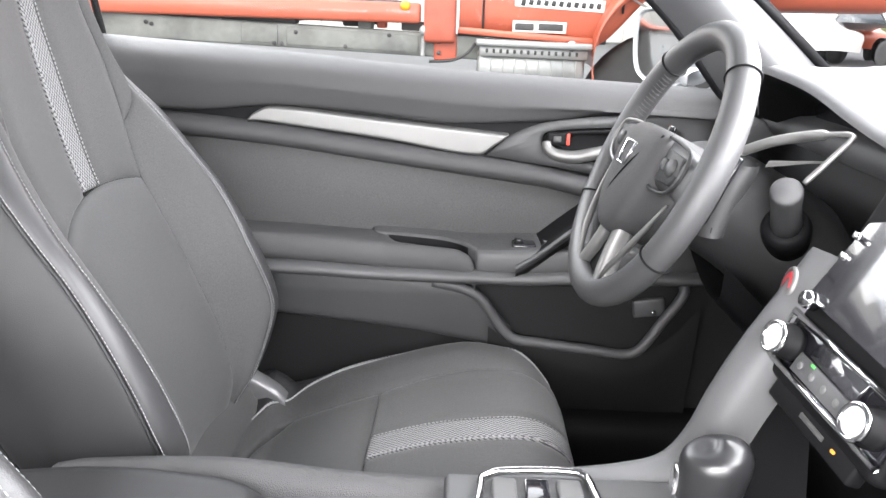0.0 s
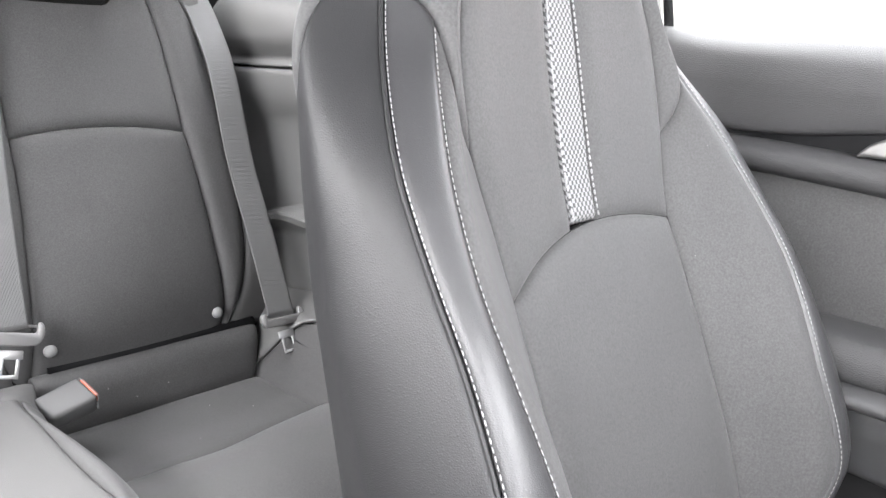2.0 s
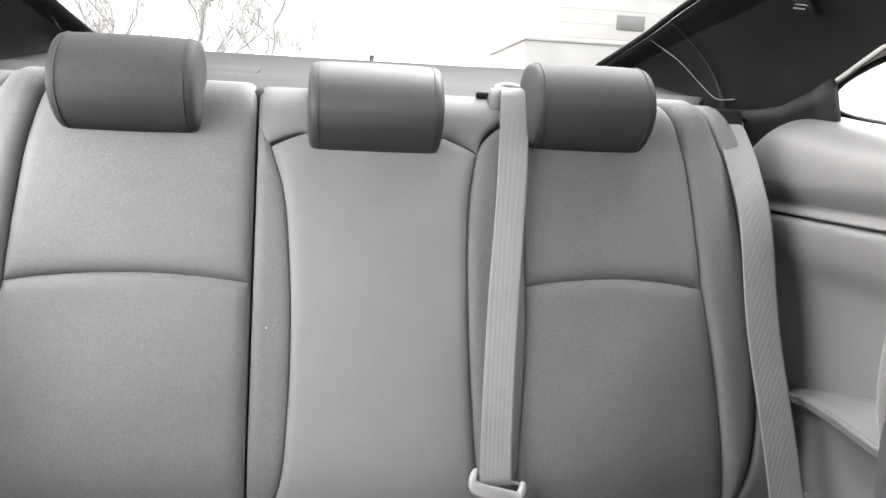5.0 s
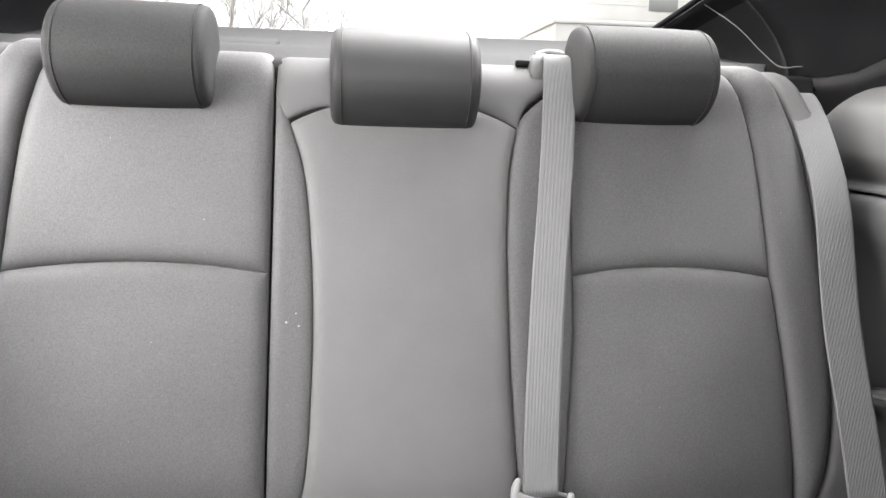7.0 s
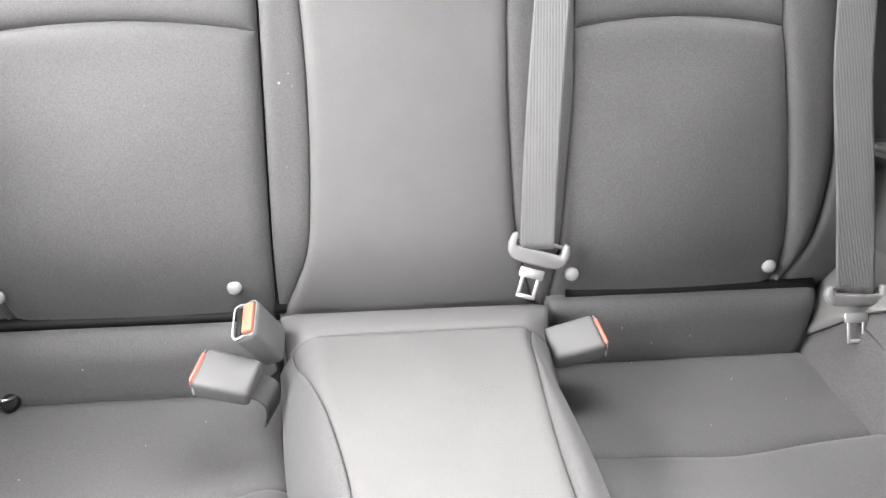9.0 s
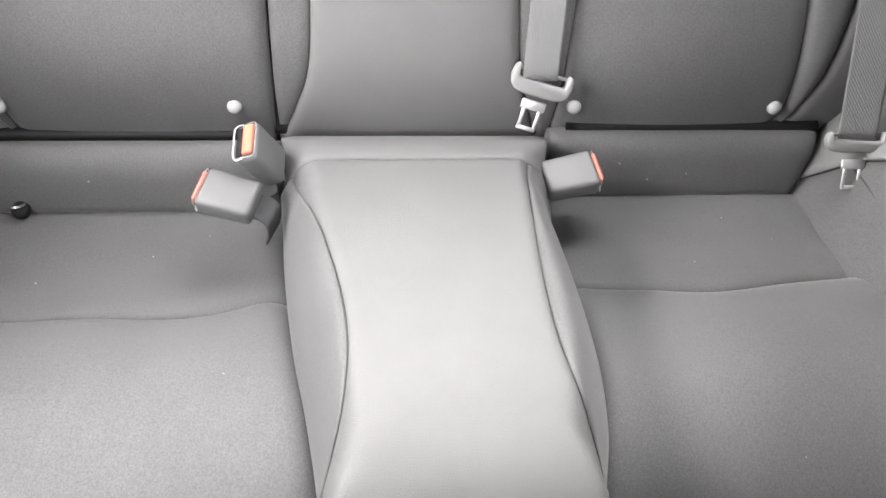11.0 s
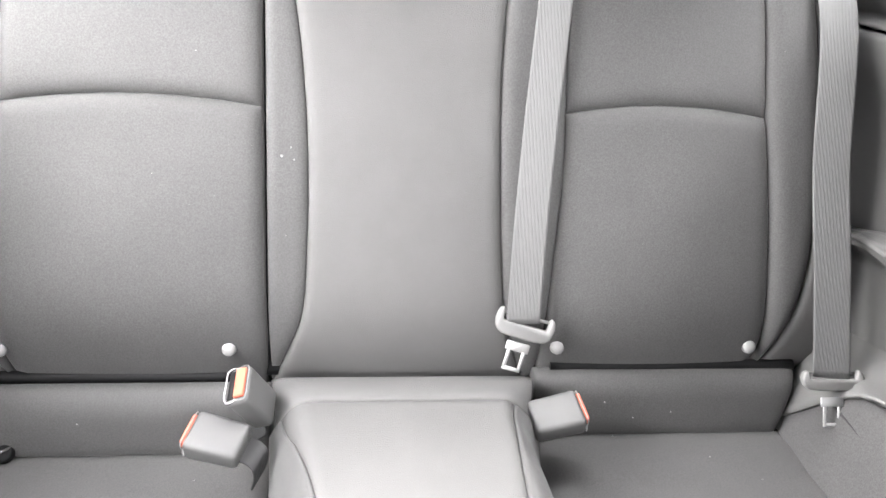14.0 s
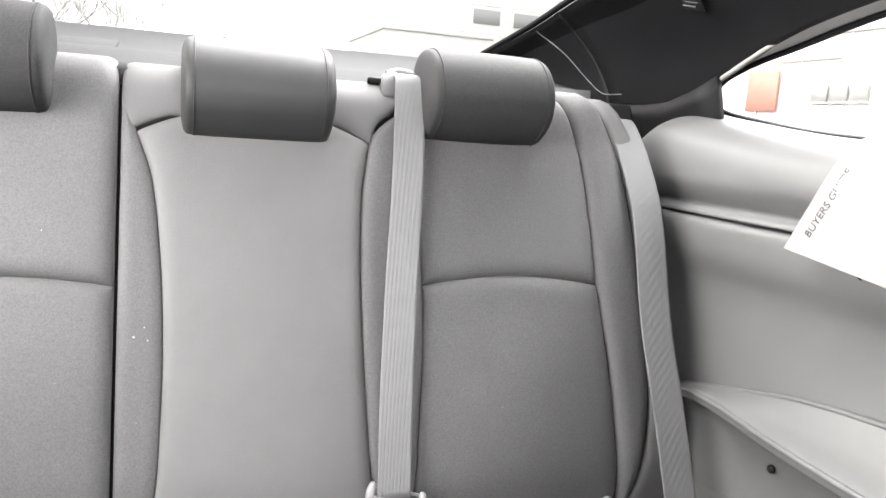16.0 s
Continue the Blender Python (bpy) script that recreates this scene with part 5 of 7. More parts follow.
RAIL = [(-0.12, 0.653, 0.719), (-0.075, 0.648, 0.712), (-0.045, 0.646, 0.698), (-0.018, 0.645, 0.662), (0.008, 0.644, 0.634), (0.05, 0.644, 0.627), (0.13, 0.645, 0.618), (0.190, 0.647, 0.611), (0.212, 0.648, 0.620), (0.245, 0.652, 0.667), (0.274, 0.655, 0.714), (0.268, 0.66, 0.735)]
part("pocket_rim", tube(curve(RAIL, 70), 0.0085, 10), PLASTIC, door, "grey rim of the door pocket")
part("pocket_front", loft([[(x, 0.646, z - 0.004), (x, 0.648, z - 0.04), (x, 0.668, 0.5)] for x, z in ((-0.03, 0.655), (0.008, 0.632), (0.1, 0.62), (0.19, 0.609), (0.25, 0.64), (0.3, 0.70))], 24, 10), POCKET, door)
part("reflector", box((0.05, 0.012, 0.03), Matrix.Translation((0.225, 0.672, 0.682)) @ pose(0, 0, 0, 0, -8, 0), 0.004, 2), PLASTIC, door)
part("reflector_dot", lathe([(0.0001, 0.002), (0.003, 0.0015), (0.004, -0.002)], Matrix.Translation((0.232, 0.664, 0.676)) @ pose(0, 0, 0, 90, 0, 0), 12), CHROME, door)
part("kick_seam", tube(curve([(0.225, 0.655, 0.585), (0.262, 0.657, 0.63), (0.296, 0.66, 0.676)], 14), 0.002, 6), PLASTIC, door)
dw = thing("window_4", (-0.2, 0.76, 1.05), "raised driver door window", "window", kind="structure")
part("pane", sheet(lambda u, v: (-0.66 + 1.0 * u, 0.758 - 0.10 * v, 1.0 + 0.36 * v), 4, 4), GLASS, dw).visible_shadow = False
# grey guard drawn black to stand for the shade down by the floor
sill = thing("door_sill", (0.1, 0.66, 0.48), "grey plastic door sill guard, blackened for the shade beside the carpet", "door sill", kind="structure")
part("guard", loft([[(x, 0.70, 0.50), (x, 0.66, 0.502), (x, 0.63, 0.495), (x, 0.62, 0.47), (x, 0.62, 0.35)] for x in (-0.6, -0.2, 0.2, 0.5)], 20, 16), BLACK, sill)

LAY[:] = [1.0, 0.0, 1.0, 0.0]
# ---- steering wheel: local x up, y to the left, z towards the driver ----
wheel = thing("steering_wheel", (0.152, 0.36, 0.964), "black leather-wrapped steering wheel with silver spoke trim", "steering wheel")
WM = Matrix.Translation((0.152, 0.36, 0.964)) @ pose(0, 0, 0, 0, 0, 3.35) @ pose(0, 0, 0, 0, 23.9, 0) @ pose(0, 0, 0, 0, -90, 0) @ Matrix.Scale(1.077, 4)
RR = 0.149
rim_pt = lambda a, r=RR, z=0.0: WM @ Vector((r * math.cos(a), r * math.sin(a), z))
part("rim", tube([rim_pt(2 * math.pi * k / 90) for k in range(90)], lambda s: 0.0165, 16, closed=True), WHEEL_LEATHER, wheel)
for deg in (42, -42, 118, -118):
    a = radians(deg)
    c = Vector((RR * math.cos(a), RR * math.sin(a), 0))
    o = Vector((math.cos(a), math.sin(a), 0))
    part("rim_seam", tube([WM @ (c + o * 0.0163 * math.cos(k) + Vector((0, 0, 0.0163 * math.sin(k)))) for k in (2 * math.pi * q / 24 for q in range(24))], 0.0012, 6, closed=True), BLACK, wheel)
for a0, a1 in ((45, 84), (98, 116), (-84, -45), (-116, -98)):
    bm = bmesh.new()
    n = int((a1 - a0) / 2.2)
    for k in range(n):
        a = radians(a0 + (a1 - a0) * k / n)
        b = radians(a0 + (a1 - a0) * (k + 0.55) / n)
        tube([rim_pt(a, RR - 0.0155, 0.006), rim_pt((a + b) / 2, RR - 0.0172, 0.0), rim_pt(b, RR - 0.0155, -0.006)], 0.00045, 5, bm)
    part("rim_stitching", bm, BELT, wheel, "pale zigzag stitching")
HALF = [(0.040, 0.0), (0.039, 0.034), (0.030, 0.056), (0.0, 0.061), (-0.034, 0.054), (-0.062, 0.040), (-0.080, 0.018), (-0.084, 0.0)]
SHIELD = HALF + [(x, -y) for x, y in HALF[-2:0:-1]]
ringw = lambda f, z: [WM @ Vector((x * f, y * f, z)) for x, y in SHIELD]
part("airbag_cover", loft([ringw(0.98, -0.03), ringw(1.0, -0.005), ringw(1.0, 0.010), ringw(0.95, 0.020), ringw(0.8, 0.027), ringw(0.5, 0.031), ringw(0.05, 0.032)], 30, 70, closed=True, caps=True), SOFT, wheel, "grained airbag cover")
# black tube on the cover draws the shade of its crease
part("cover_crease", tube(curve([WM @ Vector(p) for p in ((0.034, -0.048, 0.021), (0.004, -0.030, 0.0305), (-0.026, -0.008, 0.0315), (-0.052, 0.008, 0.028), (-0.072, 0.016, 0.019))], 30), 0.0013, 6), BLACK, wheel)
part("emblem", tube([WM @ Vector((0.002 + x * 0.013, y * 0.016, 0.0325)) for x, y in ((1, 1), (1, -1), (-1, -0.7), (-1, 0.7))], 0.0018, 6, closed=True), CHROME, wheel, "chrome emblem outline")
for e in (-1, 1):
    part("spoke", loft([[WM @ Vector((x, y * e, z)) for x, z in ((hi, -0.012), (hi, 0.010), (lo, 0.010), (lo, -0.012))] for y, hi, lo in ((0.050, 0.034, -0.012), (0.09, 0.030, -0.010), (0.125, 0.024, -0.014), (0.147, 0.024, -0.016))], 16, 24, closed=True), PLASTIC, wheel)
    part("spoke_trim", tube(curve([WM @ Vector((x, y * e, 0.014)) for x, y in ((0.036, 0.05), (0.034, 0.09), (0.028, 0.118), (0.006, 0.124), (-0.012, 0.108), (-0.018, 0.07), (-0.016, 0.054))], 40), 0.0022, 8), SILVER if e > 0 else SHROUD, wheel, "silver spoke trim" if e > 0 else "dark spoke edge")
    part("button_pad", plate([(0.026, 0.062), (0.024, 0.108), (0.006, 0.114), (-0.006, 0.104), (-0.008, 0.064)] if e > 0 else [(-0.008, -0.064), (-0.006, -0.104), (0.006, -0.114), (0.024, -0.108), (0.026, -0.062)], 0.006, WM @ Matrix.Translation((0, 0, 0.009)), 0.0015), SHROUD, wheel)
    part("button", lathe([(0.0001, 0.006), (0.008, 0.005), (0.010, 0.0)], WM @ Matrix.Translation((0.010, 0.094 * e, 0.014)), 24), PLASTIC, wheel)
    part("button", box((0.012, 0.010, 0.004), WM @ Matrix.Translation((0.010, 0.072 * e, 0.016)), 0.0015, 2), CHROME if e > 0 else PLASTIC, wheel)
    part("lower_spoke", loft([[WM @ Vector((x, y + dy, z)) for dy, z in ((-0.007, -0.010), (-0.008, 0.008), (0.008, 0.008), (0.007, -0.010))] for x, y in ((-0.070, 0.020 * e), (-0.095, 0.024 * e), (-0.120, 0.032 * e), (-0.144, 0.046 * e))], 14, 16, closed=True), SILVER, wheel, "silver lower spoke")
    part("lower_trim", tube(curve([WM @ Vector((x, y * e, z)) for x, y, z in ((-0.138, 0.040, 0.006), (-0.112, 0.060, 0.010), (-0.086, 0.078, 0.010), (-0.050, 0.096, 0.008), (-0.022, 0.108, 0.006))], 30), lambda s: 0.0028 + 0.003 * math.sin(math.pi * s), 8, flat=0.6), SILVER, wheel, "silver lower trim")
    part("shift_paddle", box((0.07, 0.022, 0.005), WM @ Matrix.Translation((0.012, 0.098 * e, -0.035)), 0.002, 2), GLOSS, wheel)
part("spoke_web", plate([(-0.05, -0.018), (-0.10, -0.022), (-0.138, -0.036), (-0.138, 0.036), (-0.10, 0.022), (-0.05, 0.018)], 0.008, WM @ Matrix.Translation((0, 0, -0.010)), 0.001), BLACK, wheel)

column = thing("steering_column", (0.25, 0.36, 0.92), "black plastic steering column shroud with stalks", "steering column")
sect = lambda z, rx, ry, dx: [WM @ Vector((dx + rx * math.cos(k), ry * math.sin(k), z)) for k in (2 * math.pi * q / 16 for q in range(16))]
part("shroud", loft([sect(-0.02, 0.035, 0.035, 0), sect(-0.05, 0.052, 0.058, 0), sect(-0.075, 0.058, 0.066, -0.004), sect(-0.13, 0.062, 0.07, -0.01), sect(-0.24, 0.07, 0.085, -0.03)], 24, 40, closed=True), SHROUD, column)
SA, SB = Vector((0.285, 0.285, 0.912)), Vector((0.247, 0.212, 0.975))
ST = Matrix.Translation(SA) @ (SB - SA).to_track_quat("Z", "Y").to_matrix().to_4x4()
part("stalk_collar", lathe([(0.025, -0.03), (0.026, 0.004), (0.0245, 0.010), (0.021, 0.013), (0.0175, 0.014)], ST, 32), BLACK, column)
part("wiper_stalk", lathe([(0.0165, 0.0), (0.0155, 0.03), (0.0148, 0.06), (0.0150, 0.068), (0.0158, 0.088), (0.0155, 0.093), (0.0140, 0.096), (0.0001, 0.0955)], ST, 28), PLASTIC, column, "wiper stalk with round end")
part("paddle_module", loft([[(x - 0.004, 0.318, z), (x, 0.300, z), (x + w * 0.5, 0.292, z), (x + w, 0.300, z), (x + w + 0.004, 0.318, z)] for x, z, w in ((0.200, 0.897, 0.024), (0.203, 0.912, 0.027), (0.212, 0.945, 0.029), (0.222, 0.968, 0.029), (0.230, 0.978, 0.022))], 18, 16), PLASTIC, column, "grey paddle module behind the wheel")
part("module_mark", box((0.008, 0.003, 0.008), Matrix.Translation((0.211, 0.2955, 0.905)) @ pose(0, 0, 0, 0, 12, 0), 0.001, 1), BLACK, column)
LAY[:] = DASH_LAY
part("lower_tunnel", loft([[(x, y, z) for x, y, z in ((0.20 + k, 0.26, 0.90 - k), (0.21 + k, 0.30, 0.85 - k), (0.22 + k, 0.40, 0.84 - k), (0.21 + k, 0.45, 0.88 - k))] for k in (0.0, 0.04, 0.1)], 10, 20), BLACK, column)

# ---- dashboard ----
dash = thing("dashboard", (0.5, 0, 0.8), "dark grey moulded dashboard with cluster hood and centre stack", "dashboard")
part("top_pad", loft([[(0.345, y, 0.985), (0.335, y, 1.005), (0.36, y, 1.020), (0.5, y, 1.025), (0.75, y, 1.0), (0.95, y, 0.96)] for y in (-0.72, -0.3, 0.0, 0.2, 0.5, 0.72)], 20, 30), PLASTIC, dash)
part("fascia", loft([[(0.35, y, 0.99), (0.33, y, 0.95), (0.345, y, 0.90), (0.38, y, 0.8), (0.42, y, 0.6), (0.5, y, 0.4)] for y in (-0.72, -0.3, 0.0, 0.2, 0.5, 0.70)], 14, 26), BLACK, dash)
LAY[:] = [1.0, 0.0, 1.0, 0.0]
HOOD = [(0.06, 0.975, 0.37), (0.11, 1.012, 0.315), (0.16, 1.026, 0.30), (0.22, 1.036, 0.30), (0.30, 1.057, 0.291), (0.37, 1.067, 0.281), (0.43, 1.066, 0.288), (0.50, 1.052, 0.31), (0.56, 1.0, 0.34)]
part("cluster_hood", loft([[(x, y, z), (x - 0.003, y, z + 0.004), (x + 0.012, y, z + 0.010), (x + 0.07, y, (z + 1.085) / 2), (x + 0.15, y * 0.98 + 0.007, 1.072), (x + 0.34, y * 0.96 + 0.014, 1.055)] for y, z, x in HOOD], 50, 30), LIGHT_GREY, dash, "grey cluster hood")
part("hood_underside", loft([[(x + 0.002, y, z - 0.001), (x + 0.05, y * 0.97 + 0.01, z - 0.016), (x + 0.12, y * 0.92 + 0.028, z - 0.045)] for y, z, x in HOOD], 40, 12), BLACK, dash)
part("hood_trim", tube(curve([(0.228, 0.29, 0.995), (0.25, 0.27, 1.009), (0.271, 0.25, 1.018), (0.290, 0.215, 1.026), (0.297, 0.202, 1.026), (0.285, 0.200, 1.012), (0.258, 0.20, 0.981)], 40), lambda s: 0.0055 if s < 0.5 else 0.003, 8), SILVER, dash, "silver trim round the cluster")
part("trim_blade", loft([[(0.243, 0.262, 0.984), (0.246, 0.258, 0.992), (0.252, 0.256, 0.988)], [(0.283, 0.225, 0.997), (0.284, 0.223, 0.999), (0.286, 0.222, 0.997)]], 8, 6), SILVER, dash)
LAY[:] = DASH_LAY
part("cluster_screen", box((0.006, 0.32, 0.10), Matrix.Translation((0.37, 0.345, 1.005)) @ pose(0, 0, 0, 0, -20, 0), 0.003, 2), GLOSS, dash)
part("vent_ring", tube([Vector((0.325 - 0.02 * math.sin(k), 0.625 + 0.036 * math.cos(k), 1.035 + 0.036 * math.sin(k))) for k in (2 * math.pi * q / 30 for q in range(30))], 0.007, 8, closed=True), PLASTIC, dash)
part("vent_body", lathe([(0.034, 0.0), (0.030, 0.012), (0.015, 0.014), (0.0001, 0.012)], Matrix.Translation((0.345, 0.625, 1.033)) @ pose(0, 0, 0, 0, -80, 0), 28), BLACK, dash)
part("switch_bank", box((0.05, 0.09, 0.03), Matrix.Translation((0.30, 0.575, 0.985)) @ pose(0, 0, 0, 0, -35, 0), 0.004, 2), PLASTIC, dash)
for k in range(3):
    part("dash_button", box((0.014, 0.022, 0.008), Matrix.Translation((0.285, 0.545 + 0.028 * k, 1.0)) @ pose(0, 0, 0, 0, -35, 0), 0.002, 2), BLACK, dash)

# centre stack: leans back, facing the rear
LAY[:] = [1.0, 0.0, 1.0, 0.0]
SM = Matrix.Translation((0.2237, 0.0215, 0.8625)) @ pose(0, 0, 0, 0, 0, -10.2) @ pose(0, 0, 0, 0, -67.9, 0) @ pose(0, 0, 0, 18.9, 0, 0) @ Matrix.Scale(0.74, 4)
SCREEN_GLASS = surface("screen_glass", (0.03, 0.03, 0.034), 0.12, spec=0.9, coat=0.5, mottle=0.1)
stack = part("stack_housing", box((0.30, 0.21, 0.05), SM @ Matrix.Translation((0.10, 0, -0.032)), 0.012, 3), BLACK, dash)
part("screen", box((0.125, 0.19, 0.006), SM @ Matrix.Translation((0.115, 0, 0.002)) @ pose(0, 0, 0, -4, 8, 0), 0.003, 2), SCREEN_GLASS, dash, "glossy dark touch screen")
part("climate_panel", box((0.052, 0.20, 0.008), SM @ Matrix.Translation((0.0, 0, -0.006)), 0.003, 2), GLOSS, dash)
for x in (-0.028, 0.030):
    part("chrome_line", tube([SM @ Vector((x, -0.104, 0.0)), SM @ Vector((x, 0, 0.001)), SM @ Vector((x, 0.104, 0.0))], 0.0034, 8), CHROME, dash)
part("chrome_line", tube([SM @ Vector((-0.028, 0.104, 0)), SM @ Vector((0.03, 0.104, 0))], 0.0022, 8), CHROME, dash)
for y in (0.078, -0.078):
    knob = part("climate_knob", lathe([(0.0215, 0.0), (0.0215, 0.008), (0.0185, 0.010), (0.0175, 0.026), (0.016, 0.028), (0.013, 0.027), (0.0001, 0.026)], SM @ Matrix.Translation((0, y, 0.0)), 36), BLACK, dash)
    part("knob_ring", tube([SM @ Vector((0.0172 * math.cos(k), y + 0.0172 * math.sin(k), 0.0265)) for k in (2 * math.pi * q / 36 for q in range(36))], 0.0024, 8, closed=True), CHROME, knob, "bright knob ring")
    part("knob_face", lathe([(0.0150, 0.0255), (0.0148, 0.0278), (0.012, 0.0285), (0.0001, 0.0287)], SM @ Matrix.Translation((0, y, 0.0)), 30), surface("knob_silver", (0.6, 0.6, 0.6), 0.4, metal=0.4, mottle=0.05), knob, "satin silver knob face")
part("climate_button_panel", box((0.024, 0.118, 0.004), SM @ Matrix.Translation((-0.011, 0.0, 0.0)), 0.002, 2), LIGHT_GREY, dash, "grey strip of climate buttons")
for k in range(5):
    part("button_mark", lathe([(0.0001, 0.0007), (0.0042, 0.0006), (0.0048, 0.0)], SM @ Matrix.Translation((-0.011, 0.047 - 0.0235 * k, 0.0021)), 14), TONGUE, dash)
part("indicator", box((0.003, 0.007, 0.0008), SM @ Matrix.Translation((-0.001, 0.030, 0.0024)), 0), surface("green_mark", (0.1, 0.7, 0.1), 0.5), dash, "small green mark")
part("lower_tray", box((0.034, 0.16, 0.02), SM @ Matrix.Translation((-0.052, 0, -0.02)), 0.004, 2), BLACK, dash)
# pale slot and amber spot below the climate panel; neither gives light
part("tray_slot", box((0.006, 0.045, 0.003), SM @ Matrix.Translation((-0.054, -0.004, -0.010)), 0.001, 1), BUCKLE, dash)
part("amber_spot", box((0.004, 0.007, 0.003), SM @ Matrix.Translation((-0.054, -0.045, -0.010)), 0.001, 1), surface("amber_mark", (0.8, 0.3, 0.04), 0.4), dash, "small amber spot")
part("climate_display", box((0.024, 0.09, 0.004), SM @ Matrix.Translation((0.015, 0, 0.0)) @ pose(0, 0, 0, -4, 8, 0), 0.001, 1), SCREEN_GLASS, dash)
part("volume_knob", lathe([(0.011, 0), (0.011, 0.012), (0.009, 0.016), (0.0001, 0.0165)], SM @ Matrix.Translation((0.052, 0.085, 0.0)), 24), CHROME, dash)
for k in range(3):
    part("audio_button", box((0.008, 0.012, 0.005), SM @ Matrix.Translation((0.085 + 0.026 * k, 0.088, 0.0)), 0.0015, 2), CHROME, dash)
part("hazard_button", box((0.016, 0.03, 0.008), SM @ Matrix.Translation((0.205, 0.05, 0.0)), 0.003, 2), surface("red_button", (0.55, 0.05, 0.04), 0.45), dash, "red hazard button")
part("stack_vent", box((0.03, 0.19, 0.02), SM @ Matrix.Translation((0.215, 0, -0.01)), 0.004, 2), PLASTIC, dash)
part("vent_blade", box((0.004, 0.18, 0.012), SM @ Matrix.Translation((0.215, 0, 0.002)), 0.001, 1), SILVER, dash)
part("start_button", lathe([(0.016, 0.0), (0.016, 0.006), (0.013, 0.008), (0.0001, 0.0075)], Matrix.Translation((0.228, 0.122, 0.905)) @ pose(0, 0, 0, 0, -75, -12) @ Matrix.Scale(0.8, 4), 28), surface("start_red", (0.5, 0.04, 0.05), 0.35), dash, "red start button")
part("start_bezel", tube([Matrix.Translation((0.228, 0.122, 0.905)) @ pose(0, 0, 0, 0, -75, -12) @ Matrix.Scale(0.8, 4) @ Vector((0.018 * math.cos(k), 0.018 * math.sin(k), 0.004)) for k in (2 * math.pi * q / 28 for q in range(28))], 0.003, 8, closed=True), SILVER, dash)

LAY[:] = [1.10, -0.008, 1.095, -0.127]
# ---- centre console ----
console = thing("centre_console", (-0.1, 0, 0.5), "grey moulded centre console with padded armrest and side rail", "centre console")
part("body", box((0.60, 0.17, 0.36), Matrix.Translation((-0.12, 0.015, 0.555)), 0.02, 3), PLASTIC, console)
part("armrest_lid", pad([(-0.445, -0.055, 0.066), (-0.40, -0.06, 0.070), (-0.25, -0.06, 0.070), (-0.21, -0.055, 0.064)], lambda y, x, h: (x, y, 0.762 + h + 0.010 * math.sin(math.pi * min(1, max(0, (x + 0.445) / 0.235)))), 0.016, 0.022, skirt=0.04), LEATHER_DARK, console, "black leatherette armrest lid")
part("lid_stitching", stitches([Vector((x, 0.062, 0.7705 + 0.009 * math.sin(math.pi * (x + 0.445) / 0.235))) for x in [-0.43 + 0.2 * k / 20 for k in range(21)]], 0.005, 0.0036, 0.0006), THREAD, console)
part("side_rail", loft([[(x, 0.078, z - 0.03), (x, 0.080, z - 0.004), (x, 0.090, z + 0.002), (x, 0.106, z), (x, 0.116, z - 0.008), (x, 0.119, z - 0.03), (x, 0.116, 0.45)] for x, z in ((-0.40, 0.760), (-0.36, 0.767), (-0.25, 0.772), (-0.15, 0.764), (-0.06, 0.760), (-0.02, 0.756), (-0.012, 0.74))], 40, 34), SOFT, console, "soft padded side rail")
WING = [(-0.03, 0.752), (0.0, 0.757), (0.05, 0.765), (0.092, 0.772), (0.125, 0.783), (0.145, 0.81), (0.160, 0.85), (0.178, 0.89), (0.20, 0.93), (0.225, 0.975)]
part("wing_panel", loft([[(x + 0.02, 0.128, z - 0.05), (x + 0.004, 0.130, z - 0.012), (x, 0.124, z), (x + 0.002, 0.108, z + 0.002), (x + 0.012, 0.094, z - 0.002), (x + 0.03, 0.088, z - 0.03)] for x, z in WING], 50, 26), LIGHT_GREY, console, "pale grey side wing rising to the dash")
part("wing_side", loft([[(x + 0.012, 0.129, z - 0.03), (x + 0.04, 0.128, 0.70), (x + 0.06, 0.124, 0.45)] for x, z in WING], 30, 12), BLACK, console)
part("shift_plate", box((0.24, 0.13, 0.02), Matrix.Translation((0.06, 0.02, 0.770)), 0.006, 3), PLASTIC, console)
part("shift_frame", tube(curve([(-0.03, 0.068, 0.785), (-0.015, 0.078, 0.786), (0.05, 0.08, 0.786), (0.058, 0.066, 0.785), (0.058, -0.03, 0.785), (-0.03, -0.03, 0.785), (-0.03, 0.068, 0.785)], 60)[:-1], 0.0035, 8, closed=True), CHROME, console, "chrome switch frame")
for x in (-0.012, 0.014, 0.040):
    part("console_switch", box((0.020, 0.05, 0.008), Matrix.Translation((x, 0.042, 0.784)), 0.003, 2), (BUCKLE if x != 0.014 else GLOSS), console)
LAY[3] = -0.137
KNOB_LEATHER = surface("polished_black_leather", (0.012, 0.012, 0.013), 0.36, spec=0.6, grain=0.12, gscale=620, kind="voronoi", mottle=0.08)
shifter = thing("gear_selector", (0.135, 0.02, 0.78), "black leather gear selector knob with chrome side", "gear selector")
part("boot", loft([[(0.135 + rx * math.cos(k), 0.02 + ry * math.sin(k), z) for k in (2 * math.pi * q / 14 for q in range(14))] for rx, ry, z in ((0.042, 0.045, 0.775), (0.032, 0.034, 0.79), (0.020, 0.022, 0.806), (0.018, 0.020, 0.822))], 20, 28, closed=True), LEATHER_BLACK, shifter)
